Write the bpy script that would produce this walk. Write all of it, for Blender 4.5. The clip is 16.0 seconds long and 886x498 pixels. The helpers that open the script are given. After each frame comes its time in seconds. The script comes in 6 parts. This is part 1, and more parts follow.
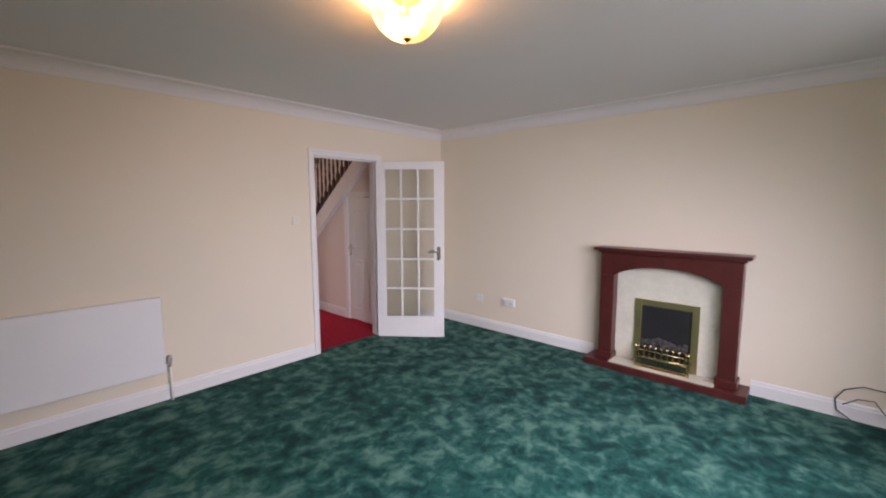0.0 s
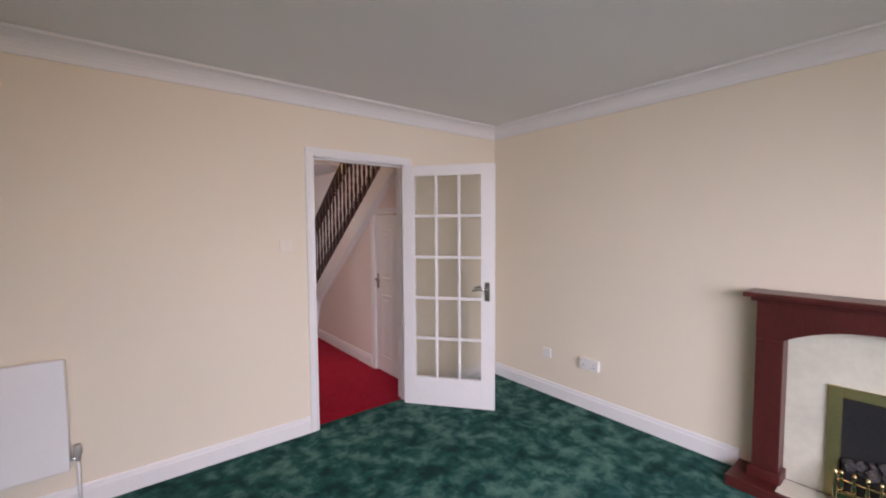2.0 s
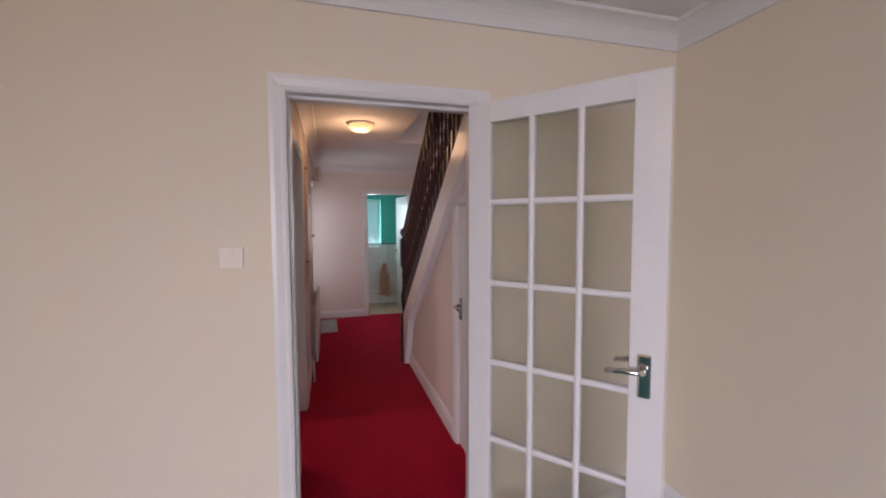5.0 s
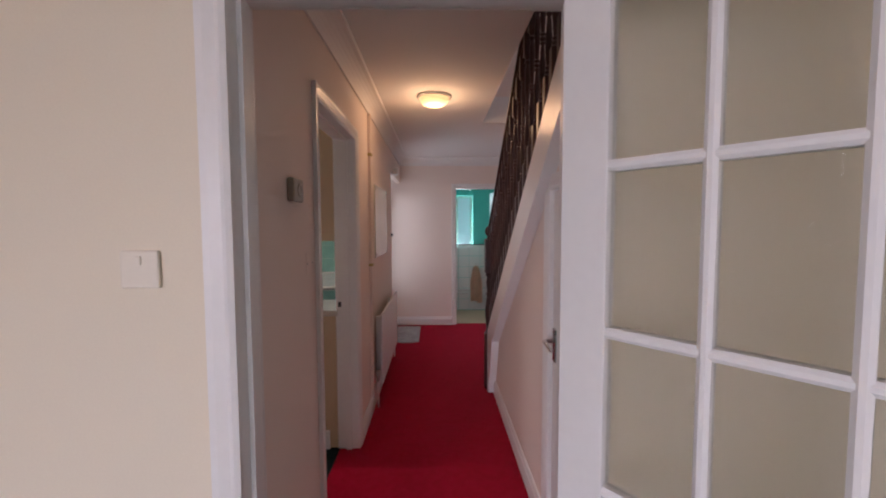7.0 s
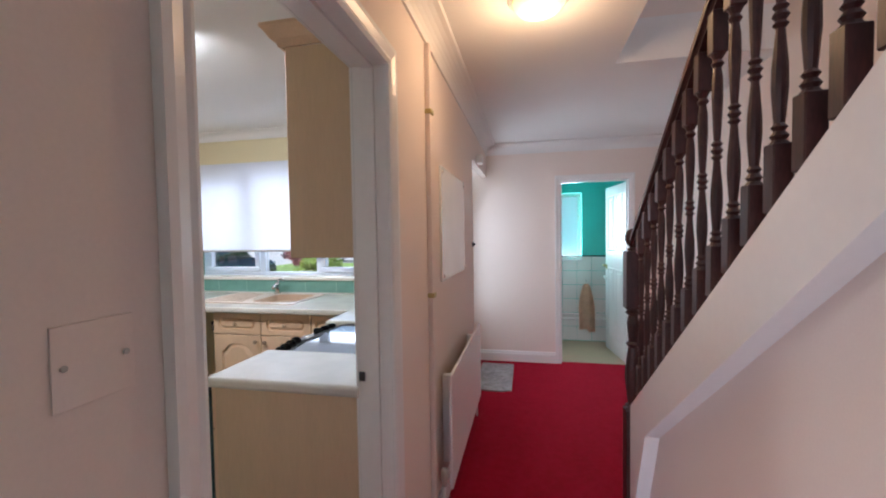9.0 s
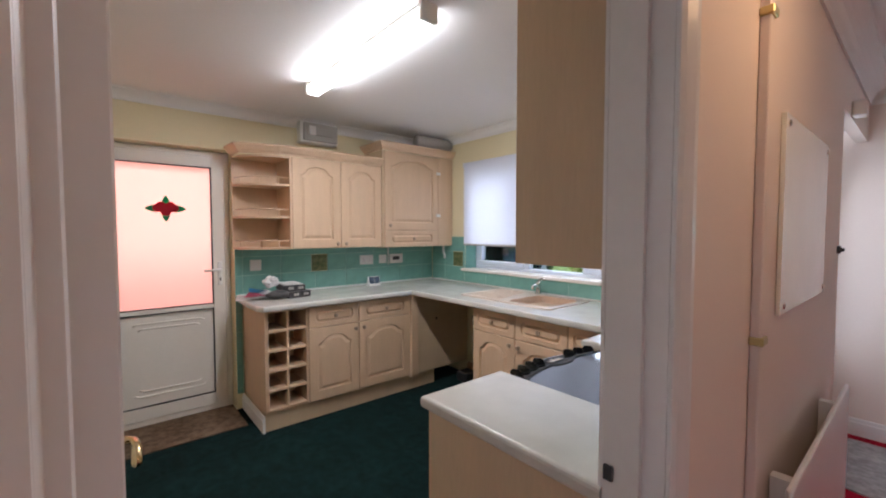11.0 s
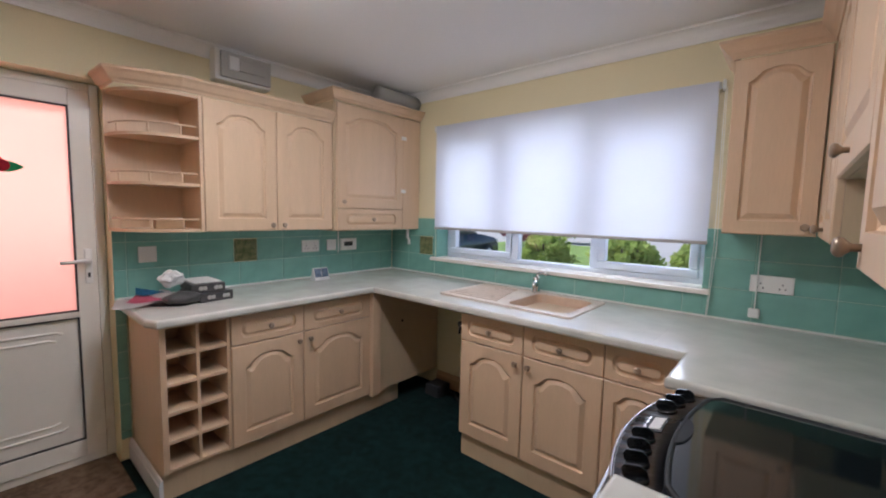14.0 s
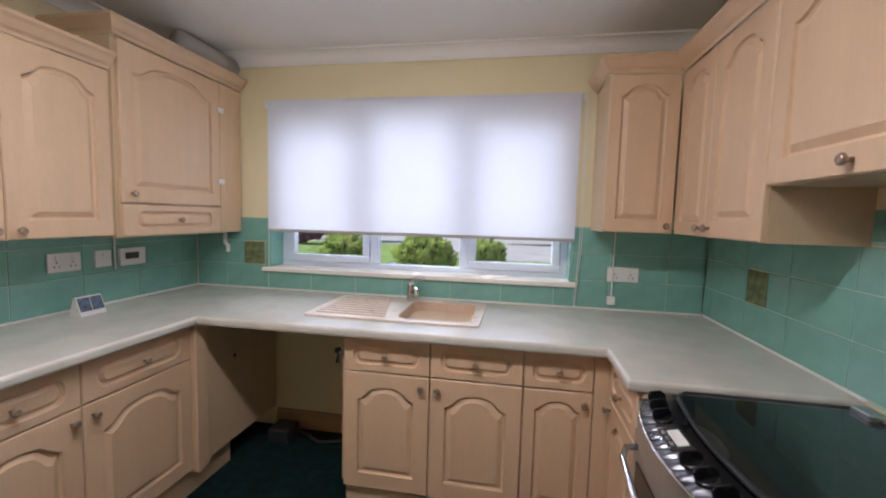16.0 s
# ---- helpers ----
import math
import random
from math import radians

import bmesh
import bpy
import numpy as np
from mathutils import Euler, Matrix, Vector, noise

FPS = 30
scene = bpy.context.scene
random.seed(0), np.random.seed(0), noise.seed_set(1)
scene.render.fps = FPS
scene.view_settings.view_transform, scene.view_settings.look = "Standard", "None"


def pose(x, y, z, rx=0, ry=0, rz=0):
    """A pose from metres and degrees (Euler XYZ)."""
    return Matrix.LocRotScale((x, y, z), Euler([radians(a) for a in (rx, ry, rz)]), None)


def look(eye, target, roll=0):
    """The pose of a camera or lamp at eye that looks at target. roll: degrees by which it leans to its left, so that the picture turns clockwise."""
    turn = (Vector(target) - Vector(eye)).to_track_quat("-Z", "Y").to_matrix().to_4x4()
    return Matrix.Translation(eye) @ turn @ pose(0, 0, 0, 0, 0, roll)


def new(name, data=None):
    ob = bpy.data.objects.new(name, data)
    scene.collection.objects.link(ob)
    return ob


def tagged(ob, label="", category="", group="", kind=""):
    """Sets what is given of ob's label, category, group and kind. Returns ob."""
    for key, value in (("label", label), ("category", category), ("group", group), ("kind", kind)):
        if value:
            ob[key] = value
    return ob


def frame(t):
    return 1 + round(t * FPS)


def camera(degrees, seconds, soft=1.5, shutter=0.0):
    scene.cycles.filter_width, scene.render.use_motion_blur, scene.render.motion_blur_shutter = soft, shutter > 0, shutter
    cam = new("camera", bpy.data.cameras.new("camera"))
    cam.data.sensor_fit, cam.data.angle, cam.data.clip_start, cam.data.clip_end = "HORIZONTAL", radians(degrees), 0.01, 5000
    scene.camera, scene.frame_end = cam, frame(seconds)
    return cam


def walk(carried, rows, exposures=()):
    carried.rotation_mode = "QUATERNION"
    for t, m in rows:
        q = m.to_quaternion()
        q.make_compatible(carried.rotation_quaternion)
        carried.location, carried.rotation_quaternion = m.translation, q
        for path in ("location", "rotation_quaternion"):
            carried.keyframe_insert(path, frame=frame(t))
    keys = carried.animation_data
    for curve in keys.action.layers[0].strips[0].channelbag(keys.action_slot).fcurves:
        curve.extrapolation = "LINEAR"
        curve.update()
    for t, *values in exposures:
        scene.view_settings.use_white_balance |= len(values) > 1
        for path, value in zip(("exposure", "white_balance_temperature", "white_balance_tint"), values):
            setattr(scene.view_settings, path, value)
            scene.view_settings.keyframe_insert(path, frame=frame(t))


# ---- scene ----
cam = camera(94.9, 16.0, soft=2.0)

PATH = [
    (0, (-2.121, -3.667, 1.518), (-0.655, -2.324, 1.301), -0.1),
    (0.5, (-1.82, -3.549, 1.512), (-0.424, -2.129, 1.323), -0.1),
    (1, (-1.571, -3.363, 1.499), (-0.23, -1.887, 1.345), -0.2),
    (1.5, (-1.347, -3.105, 1.506), (-0.053, -1.585, 1.372), -0.1),
    (2, (-1.092, -2.874, 1.499), (0.15, -1.31, 1.386), -0.3),
    (2.5, (-0.845, -2.615, 1.5), (0.35, -1.013, 1.405), -0.4),
    (3, (-0.594, -2.329, 1.501), (0.523, -0.673, 1.407), -0.5),
    (3.5, (-0.358, -2.127, 1.498), (0.646, -0.4, 1.405), -0.5),
    (4, (-0.141, -1.963, 1.505), (0.725, -0.163, 1.406), -0.6),
    (4.2, (-0.079, -1.898, 1.504), (0.728, -0.071, 1.398), -0.4),
    (6.5, (0.453, -1.219, 1.468), (0.549, 0.776, 1.348), -0.5),
    (7, (0.464, -0.924, 1.466), (0.498, 1.071, 1.345), -0.2),
    (7.5, (0.486, -0.570, 1.462), (0.468, 1.427, 1.356), -0.5),
    (8, (0.446, -0.239, 1.455), (0.37, 1.757, 1.359), -0.8),
    (8.5, (0.405, 0.080, 1.448), (0.221, 2.069, 1.360), -1.2),
    (9, (0.404, 0.381, 1.439), (-0.007, 2.337, 1.365), -0.9),
    (9.5, (0.362, 0.608, 1.43), (-0.364, 2.471, 1.365), -0.8),
    (10, (0.318, 0.778, 1.442), (-0.781, 2.447, 1.367), -0.3),
    (10.2, (0.292, 0.83, 1.445), (-0.938, 2.406, 1.37), -0.3),
    (12.3, (0.116, 0.97, 1.439), (-1.52, 2.114, 1.322), 0.6),
    (12.5, (0.038, 1.014, 1.443), (-1.584, 2.176, 1.319), 0.7),
    (13, (-0.129, 1.083, 1.433), (-1.681, 2.336, 1.29), 0.9),
    (13.5, (-0.344, 1.157, 1.444), (-1.785, 2.533, 1.278), 1.1),
    (14, (-0.54, 1.21, 1.436), (-1.837, 2.721, 1.258), 1.3),
    (14.5, (-0.717, 1.236, 1.434), (-1.832, 2.886, 1.252), 1.5),
    (15, (-0.885, 1.286, 1.43), (-1.775, 3.069, 1.252), 1.7),
    (15.5, (-1.044, 1.32, 1.432), (-1.674, 3.211, 1.265), 1.7),
    (16, (-1.204, 1.309, 1.432), (-1.547, 3.273, 1.267), 1.5),
]
walk(cam, [(t, look(eye, target, roll)) for t, eye, target, roll in PATH],
     exposures=[(0, -0.1, 6250, 19), (2.5, 0.0, 6250, 20), (4.2, -0.32, 6300, 21), (6.3, -0.28, 6250, 22), (7.4, -0.1, 6250, 22), (8, 0.6, 5950, 11), (9, 0.5, 5600, 9), (10.2, 0.38, 5850, 13), (12.5, 0.13, 5550, 13), (16, 0.16, 5950, 15)])

# ---- world, sun, large lights ----
world = bpy.data.worlds.new("world")
scene.world = world
world.use_nodes = True
wn = world.node_tree.nodes
sky = wn.new("ShaderNodeTexSky")
sky.sky_type = 'NISHITA'
sky.sun_disc = False
sky.sun_elevation, sky.sun_rotation = radians(43), radians(281)
wn["Background"].inputs[1].default_value = 0.15
world.node_tree.links.new(sky.outputs[0], wn["Background"].inputs[0])

sun = new("sun", bpy.data.lights.new("sun", 'SUN'))
sun.data.energy, sun.data.angle, sun.data.color = 4.5, radians(12), (1, 0.97, 0.92)
sun.matrix_basis = look((-25, 5, 24), (0, 0, 0))


def window_light(name, eye, target, w, h, watts, color, spread=180):
    lamp = new(name, bpy.data.lights.new(name, 'AREA'))
    lamp.data.shape, lamp.data.size, lamp.data.size_y = 'RECTANGLE', w, h
    lamp.data.energy, lamp.data.color = watts, color
    lamp.data.spread = radians(spread)
    lamp.matrix_basis = look(eye, target)
    return lamp


# daylight in the window openings; the landing lamp is an added fill without a window
window_light("daylight_living", (-0.75, -4.62, 1.45), (0.75, -1.5, -0.75), 2.6, 1.3, 88, (0.93, 0.88, 0.95), 112)
window_light("daylight_living_ground", (-0.75, -4.62, 1.45), (0.0, -3.4, 2.75), 2.6, 0.9, 8, (0.98, 0.94, 0.92), 110)
window_light("daylight_kitchen", (-1.81, 4.05, 1.72), (-1.81, 0, 0.4), 1.9, 0.78, 12, (0.90, 0.93, 1.0), 84)
window_light("daylight_front_door", (-0.36, 4.34, 1.2), (2, 4.2, 0.5), 0.9, 1.5, 5.5, (0.95, 0.95, 1.0))
window_light("daylight_toilet", (0.945, 6.05, 1.50), (0.945, 5.0, 1.45), 0.20, 0.80, 9, (0.9, 0.97, 1.0))
window_light("daylight_side_door", (-4.3, 1.27, 1.6), (0, 1.27, 1.2), 1.4, 1.8, 30, (1, 0.97, 0.95))
window_light("landing_fill", (1.32, 0.35, 4.2), (1.32, 2.0, 1.0), 0.7, 0.9, 9, (0.92, 0.95, 1.0))


def bulb(name, at, watts, color, size):
    lamp = new(name, bpy.data.lights.new(name, 'POINT'))
    lamp.data.energy, lamp.data.color, lamp.data.shadow_soft_size = watts, color, size
    lamp.matrix_basis = pose(*at)
    return lamp


bulb("bulb_living", (-0.79, -2.22, 2.36), 58, (1.0, 0.50, 0.16), 0.03)
bulb("bulb_hall", (0.455, 2.14, 2.25), 7.2, (1.0, 0.60, 0.30), 0.10)
# the strip light sends its light down and out of both long sides
window_light("tube_kitchen", (-1.77, 1.985, 2.325), (-1.77, 1.985, 0), 1.15, 0.06, 18, (1.0, 0.96, 0.91))
window_light("tube_kitchen_side", (-1.77, 1.936, 2.36), (-1.77, 0, 2.30), 1.15, 0.045, 3.0, (1.0, 0.96, 0.91))
window_light("tube_kitchen_side", (-1.77, 2.034, 2.36), (-1.77, 4, 2.30), 1.15, 0.045, 3.0, (1.0, 0.96, 0.91))


# ---- materials ----
def material(name, color, rough=0.6, metal=0.0, vary=0.06, scale=3.0, fine=60.0, bump=0.1, depth=0.002, spec=0.5,
             second=None, stretch=(1, 1, 1), detail=4.0):
    """A surface with a broad and a fine variation and a fine relief."""
    m = bpy.data.materials.new(name)
    m.use_nodes = True
    nt = m.node_tree
    n, link = nt.nodes, nt.links.new
    b = n["Principled BSDF"]
    b.inputs["Roughness"].default_value, b.inputs["Metallic"].default_value = rough, metal
    b.inputs["Specular IOR Level"].default_value = spec
    co = n.new("ShaderNodeTexCoord")
    mp = n.new("ShaderNodeMapping")
    mp.inputs["Scale"].default_value = stretch
    link(co.outputs["Object"], mp.inputs[0])
    broad, grain = n.new("ShaderNodeTexNoise"), n.new("ShaderNodeTexNoise")
    broad.inputs["Scale"].default_value, grain.inputs["Scale"].default_value = scale, fine
    broad.inputs["Detail"].default_value = grain.inputs["Detail"].default_value = detail
    for t in (broad, grain):
        link(mp.outputs[0], t.inputs[0])
    mixed = n.new("ShaderNodeMix")
    mixed.data_type = 'FLOAT'
    mixed.inputs[0].default_value = 0.4
    link(broad.outputs[0], mixed.inputs[2])
    link(grain.outputs[0], mixed.inputs[3])
    ramp = n.new("ShaderNodeValToRGB")
    a = second or tuple(c * (1 - 2.2 * vary) for c in color)
    z = tuple(min(1, c * (1 + 1.2 * vary)) for c in color)
    ramp.color_ramp.elements[0].color, ramp.color_ramp.elements[0].position = (*a, 1), 0.33
    ramp.color_ramp.elements[1].color, ramp.color_ramp.elements[1].position = (*z, 1), 0.67
    link(mixed.outputs[0], ramp.inputs[0])
    link(ramp.outputs[0], b.inputs["Base Color"])
    rr = n.new("ShaderNodeMapRange")
    rr.inputs[3].default_value, rr.inputs[4].default_value = max(0.02, rough - 0.08), min(1, rough + 0.08)
    link(broad.outputs[0], rr.inputs[0])
    link(rr.outputs[0], b.inputs["Roughness"])
    bp = n.new("ShaderNodeBump")
    bp.inputs["Strength"].default_value, bp.inputs["Distance"].default_value = bump, depth
    link(grain.outputs[0], bp.inputs["Height"])
    link(bp.outputs[0], b.inputs["Normal"])
    return m


def glow(name, color, strength, face=(0.9, 0.9, 0.9), alpha=1.0):
    m = bpy.data.materials.new(name)
    m.use_nodes = True
    b = m.node_tree.nodes["Principled BSDF"]
    b.inputs["Base Color"].default_value = (*face, 1)
    b.inputs["Emission Color"].default_value = (*color, 1)
    b.inputs["Emission Strength"].default_value = strength
    b.inputs["Roughness"].default_value = 0.3
    b.inputs["Alpha"].default_value = alpha
    return m


def pane_glass(name, color=(1, 1, 1), rough=0.02):
    m = bpy.data.materials.new(name)
    m.use_nodes = True
    nt = m.node_tree
    n, link = nt.nodes, nt.links.new
    n.remove(n["Principled BSDF"])
    clear, gloss = n.new("ShaderNodeBsdfTransparent"), n.new("ShaderNodeBsdfGlossy")
    mix, fr = n.new("ShaderNodeMixShader"), n.new("ShaderNodeFresnel")
    clear.inputs[0].default_value = (*color, 1)
    gloss.inputs["Roughness"].default_value = rough
    fr.inputs[0].default_value = 1.5
    link(fr.outputs[0], mix.inputs[0])
    link(clear.outputs[0], mix.inputs[1])
    link(gloss.outputs[0], mix.inputs[2])
    link(mix.outputs[0], n["Material Output"].inputs[0])
    return m


def obscure(name):
    """Wavy patterned glass, part clear."""
    m = bpy.data.materials.new(name)
    m.use_nodes = True
    nt = m.node_tree
    n, link = nt.nodes, nt.links.new
    n.remove(n["Principled BSDF"])
    g, d, mix = n.new("ShaderNodeBsdfGlass"), n.new("ShaderNodeBsdfTransparent"), n.new("ShaderNodeMixShader")
    g.inputs["Roughness"].default_value, g.inputs["IOR"].default_value = 0.07, 1.3
    d.inputs[0].default_value = (0.72, 0.73, 0.70, 1)
    mix.inputs[0].default_value = 0.35
    co, no, bp, mp = n.new("ShaderNodeTexCoord"), n.new("ShaderNodeTexNoise"), n.new("ShaderNodeBump"), n.new("ShaderNodeMapping")
    mp.inputs["Scale"].default_value = (46, 46, 13)
    no.inputs["Scale"].default_value, no.inputs["Detail"].default_value = 1, 2
    bp.inputs["Strength"].default_value, bp.inputs["Distance"].default_value = 0.6, 0.006
    link(co.outputs["Object"], mp.inputs[0])
    link(mp.outputs[0], no.inputs[0])
    link(no.outputs[0], bp.inputs["Height"])
    link(bp.outputs[0], g.inputs["Normal"])
    link(g.outputs[0], mix.inputs[1])
    link(d.outputs[0], mix.inputs[2])
    link(mix.outputs[0], n["Material Output"].inputs[0])
    return m


def cloth(name, color, through_part, vary=0.05, weave=900.0):
    """Thin stuff that lets light through."""
    m = bpy.data.materials.new(name)
    m.use_nodes = True
    nt = m.node_tree
    n, link = nt.nodes, nt.links.new
    n.remove(n["Principled BSDF"])
    d, t, mix = n.new("ShaderNodeBsdfDiffuse"), n.new("ShaderNodeBsdfTranslucent"), n.new("ShaderNodeMixShader")
    co, no, ramp = n.new("ShaderNodeTexCoord"), n.new("ShaderNodeTexNoise"), n.new("ShaderNodeValToRGB")
    no.inputs["Scale"].default_value = 5
    ramp.color_ramp.elements[0].color = (*[c * (1 - vary) for c in color], 1)
    ramp.color_ramp.elements[1].color = (*color, 1)
    link(co.outputs["Object"], no.inputs[0])
    link(no.outputs[0], ramp.inputs[0])
    link(ramp.outputs[0], d.inputs[0])
    link(ramp.outputs[0], t.inputs[0])
    mix.inputs[0].default_value = through_part
    link(d.outputs[0], mix.inputs[1])
    link(t.outputs[0], mix.inputs[2])
    link(mix.outputs[0], n["Material Output"].inputs[0])
    return m


def carpet(name, dark, mid, light, scale, warp):
    """Cut-pile carpet with a feathery mottle."""
    m = bpy.data.materials.new(name)
    m.use_nodes = True
    nt = m.node_tree
    n, link = nt.nodes, nt.links.new
    b = n["Principled BSDF"]
    b.inputs["Roughness"].default_value = 1.0
    b.inputs["Specular IOR Level"].default_value = 0.1
    b.inputs["Sheen Weight"].default_value = 0.03
    co = n.new("ShaderNodeTexCoord")
    a, c, f = (n.new("ShaderNodeTexNoise") for _ in range(3))
    a.inputs["Scale"].default_value, a.inputs["Detail"].default_value = scale, 6
    a.inputs["Distortion"].default_value = warp
    a.inputs["Roughness"].default_value = 0.62
    c.inputs["Scale"].default_value, c.inputs["Detail"].default_value = scale * 0.22, 3
    f.inputs["Scale"].default_value, f.inputs["Detail"].default_value = 420, 2
    for t in (a, c, f):
        link(co.outputs["Object"], t.inputs[0])
    add = n.new("ShaderNodeMath")
    add.operation = 'MULTIPLY_ADD'
    add.inputs[1].default_value = 0.45
    link(c.outputs[0], add.inputs[0])
    link(a.outputs[0], add.inputs[2])
    ad2 = n.new("ShaderNodeMath")
    ad2.operation = 'MULTIPLY_ADD'
    ad2.inputs[1].default_value = 0.16
    link(f.outputs[0], ad2.inputs[0])
    link(add.outputs[0], ad2.inputs[2])
    ramp = n.new("ShaderNodeValToRGB")
    e = ramp.color_ramp.elements
    e[0].color, e[0].position = (*dark, 1), 0.66
    e[1].color, e[1].position = (*light, 1), 0.98
    k = e.new(0.80)
    k.color = (*mid, 1)
    link(ad2.outputs[0], ramp.inputs[0])
    link(ramp.outputs[0], b.inputs["Base Color"])
    bp = n.new("ShaderNodeBump")
    bp.inputs["Strength"].default_value, bp.inputs["Distance"].default_value = 0.5, 0.004
    link(f.outputs[0], bp.inputs["Height"])
    link(bp.outputs[0], b.inputs["Normal"])
    return m


M = dict(
    living_paint=material("cream_emulsion", (0.79, 0.715, 0.58), 0.8, vary=0.02, scale=0.8, fine=180, bump=0.15, depth=0.001),
    hall_paint=material("pink_emulsion", (0.79, 0.69, 0.63), 0.75, vary=0.02, scale=0.9, fine=160, bump=0.15, depth=0.001),
    kitchen_paint=material("yellow_emulsion", (0.80, 0.71, 0.47), 0.7, vary=0.02, scale=0.9, fine=160, bump=0.15, depth=0.001),
    toilet_paint=material("turquoise_emulsion", (0.10, 0.55, 0.48), 0.7, vary=0.03, bump=0.1),
    ceiling=material("ceiling_paint", (0.78, 0.77, 0.76), 0.85, vary=0.015, scale=0.7, fine=120, bump=0.25, depth=0.002),
    # ceiling_paint made lighter, in place of light that the lamps don't bring here
    kitchen_ceiling=material("kitchen_ceiling_brightened", (0.87, 0.855, 0.84), 0.85, vary=0.015, scale=0.7, fine=120, bump=0.2, depth=0.002),
    white=material("white_gloss_paint", (0.80, 0.79, 0.78), 0.32, vary=0.015, fine=40, bump=0.05, depth=0.001),
    # white plastic, with the warmth of the lamplight mixed into its colour
    upvc=material("white_upvc_warmed", (0.83, 0.79, 0.72), 0.25, vary=0.01, fine=30, bump=0.01),
    # the same white plastic, with bluish backlit shade put into its colour
    upvc_shaded=material("window_upvc_shaded", (0.66, 0.71, 0.78), 0.3, vary=0.01, fine=30, bump=0.01),
    green_carpet=carpet("green_carpet", (0.003, 0.030, 0.027), (0.013, 0.078, 0.066), (0.09, 0.19, 0.155), 8.0, 0.3),
    red_carpet=carpet("red_carpet", (0.30, 0.001, 0.016), (0.34, 0.0015, 0.020), (0.37, 0.003, 0.025), 22.0, 0.3),
    dark_carpet=carpet("dark_green_carpet", (0.003, 0.0115, 0.0115), (0.0042, 0.0175, 0.017), (0.007, 0.027, 0.025), 16.0, 0.4),
    mat_brown=carpet("brown_doormat", (0.10, 0.066, 0.042), (0.15, 0.10, 0.066), (0.21, 0.15, 0.10), 20.0, 0.3),
    mat_grey=carpet("grey_mat", (0.25, 0.23, 0.23), (0.32, 0.30, 0.30), (0.40, 0.37, 0.37), 20.0, 0.3),
    mahogany=material("mahogany", (0.080, 0.016, 0.014), 0.33, vary=0.12, scale=3, fine=26, bump=0.06, stretch=(3, 3, 1)),
    dark_wood=material("dark_stained_wood", (0.044, 0.014, 0.012), 0.42, vary=0.3, scale=5, fine=40, bump=0.08, stretch=(4, 4, 1)),
    oak=material("limed_oak", (0.67, 0.475, 0.31), 0.46, vary=0.035, scale=2.0, fine=22, bump=0.05, depth=0.0008, stretch=(7, 7, 0.8), detail=6),
    oak_side=material("oak_side_panel", (0.60, 0.45, 0.29), 0.5, vary=0.035, scale=2.0, fine=22, bump=0.06, depth=0.0008, stretch=(6, 6, 0.8)),
    # a darker, browner oak for pigeonhole backs, gap skirting and a small box
    oak_dark=material("darker_oak", (0.50, 0.32, 0.17), 0.6, vary=0.08, scale=2.0, fine=30, bump=0.05, stretch=(1, 1, 5)),
    worktop=material("speckled_worktop", (0.62, 0.60, 0.54), 0.16, vary=0.05, scale=8, fine=420, bump=0.02, depth=0.0004),
    tile=material("teal_glazed_tile", (0.215, 0.44, 0.375), 0.10, vary=0.07, scale=4, fine=14, bump=0.10, depth=0.0015),
    grout=material("pale_grout", (0.38, 0.58, 0.50), 0.8, vary=0.05),
    deco=material("leaf_deco_tile", (0.24, 0.23, 0.11), 0.2, vary=0.1, second=(0.05, 0.10, 0.04), scale=26, fine=60),
    deco_leaf=material("deco_leaf_relief", (0.26, 0.19, 0.08), 0.25, vary=0.3, scale=30, fine=80),
    sink=material("beige_composite", (0.62, 0.52, 0.43), 0.3, vary=0.05, scale=30, fine=300, bump=0.03),
    bowl=material("peach_composite", (0.58, 0.40, 0.28), 0.35, vary=0.05, scale=30, fine=300, bump=0.03),
    chrome=material("chrome", (0.75, 0.75, 0.76), 0.12, 1.0, vary=0.02, bump=0.01),
    brass=material("polished_brass", (0.66, 0.50, 0.26), 0.16, 1.0, vary=0.05, bump=0.02),
    brass_dull=material("brushed_brass", (0.50, 0.43, 0.20), 0.34, 0.9, vary=0.06, bump=0.03),
    knob=material("antique_knob", (0.40, 0.30, 0.22), 0.35, 0.6, vary=0.15),
    stone=material("cream_marble", (0.66, 0.64, 0.53), 0.3, vary=0.05, scale=5, fine=30, bump=0.03),
    soot=material("soot_black", (0.012, 0.012, 0.013), 0.7, vary=0.3, bump=0.3),
    coal=material("grey_coal", (0.055, 0.05, 0.05), 0.8, vary=0.5, scale=20, fine=80, bump=0.6, depth=0.006),
    black=material("black_enamel", (0.012, 0.013, 0.015), 0.18, vary=0.1, bump=0.02),
    black_glass=material("black_hob_glass", (0.010, 0.014, 0.016), 0.04, 0.0, vary=0.1, bump=0.0, spec=1.0),
    thermostat=material("grey_brown_plastic", (0.25, 0.22, 0.175), 0.45, vary=0.04, bump=0.02),
    bag=material("dark_grey_film", (0.07, 0.065, 0.065), 0.3, vary=0.2, bump=0.3),
    fascia=material("polished_dark_enamel", (0.16, 0.16, 0.175), 0.30, 0.9, vary=0.06, bump=0.01),
    steel=material("brushed_steel", (0.52, 0.52, 0.53), 0.3, 0.9, vary=0.05, fine=200, stretch=(1, 8, 1)),
    white_plastic=material("white_plastic", (0.80, 0.79, 0.76), 0.35, vary=0.01, bump=0.01),
    cream_plastic=material("cream_plastic", (0.80, 0.74, 0.63), 0.45, vary=0.01, bump=0.01),
    grey_plastic=material("grey_plastic", (0.42, 0.40, 0.37), 0.45, vary=0.03, bump=0.02),
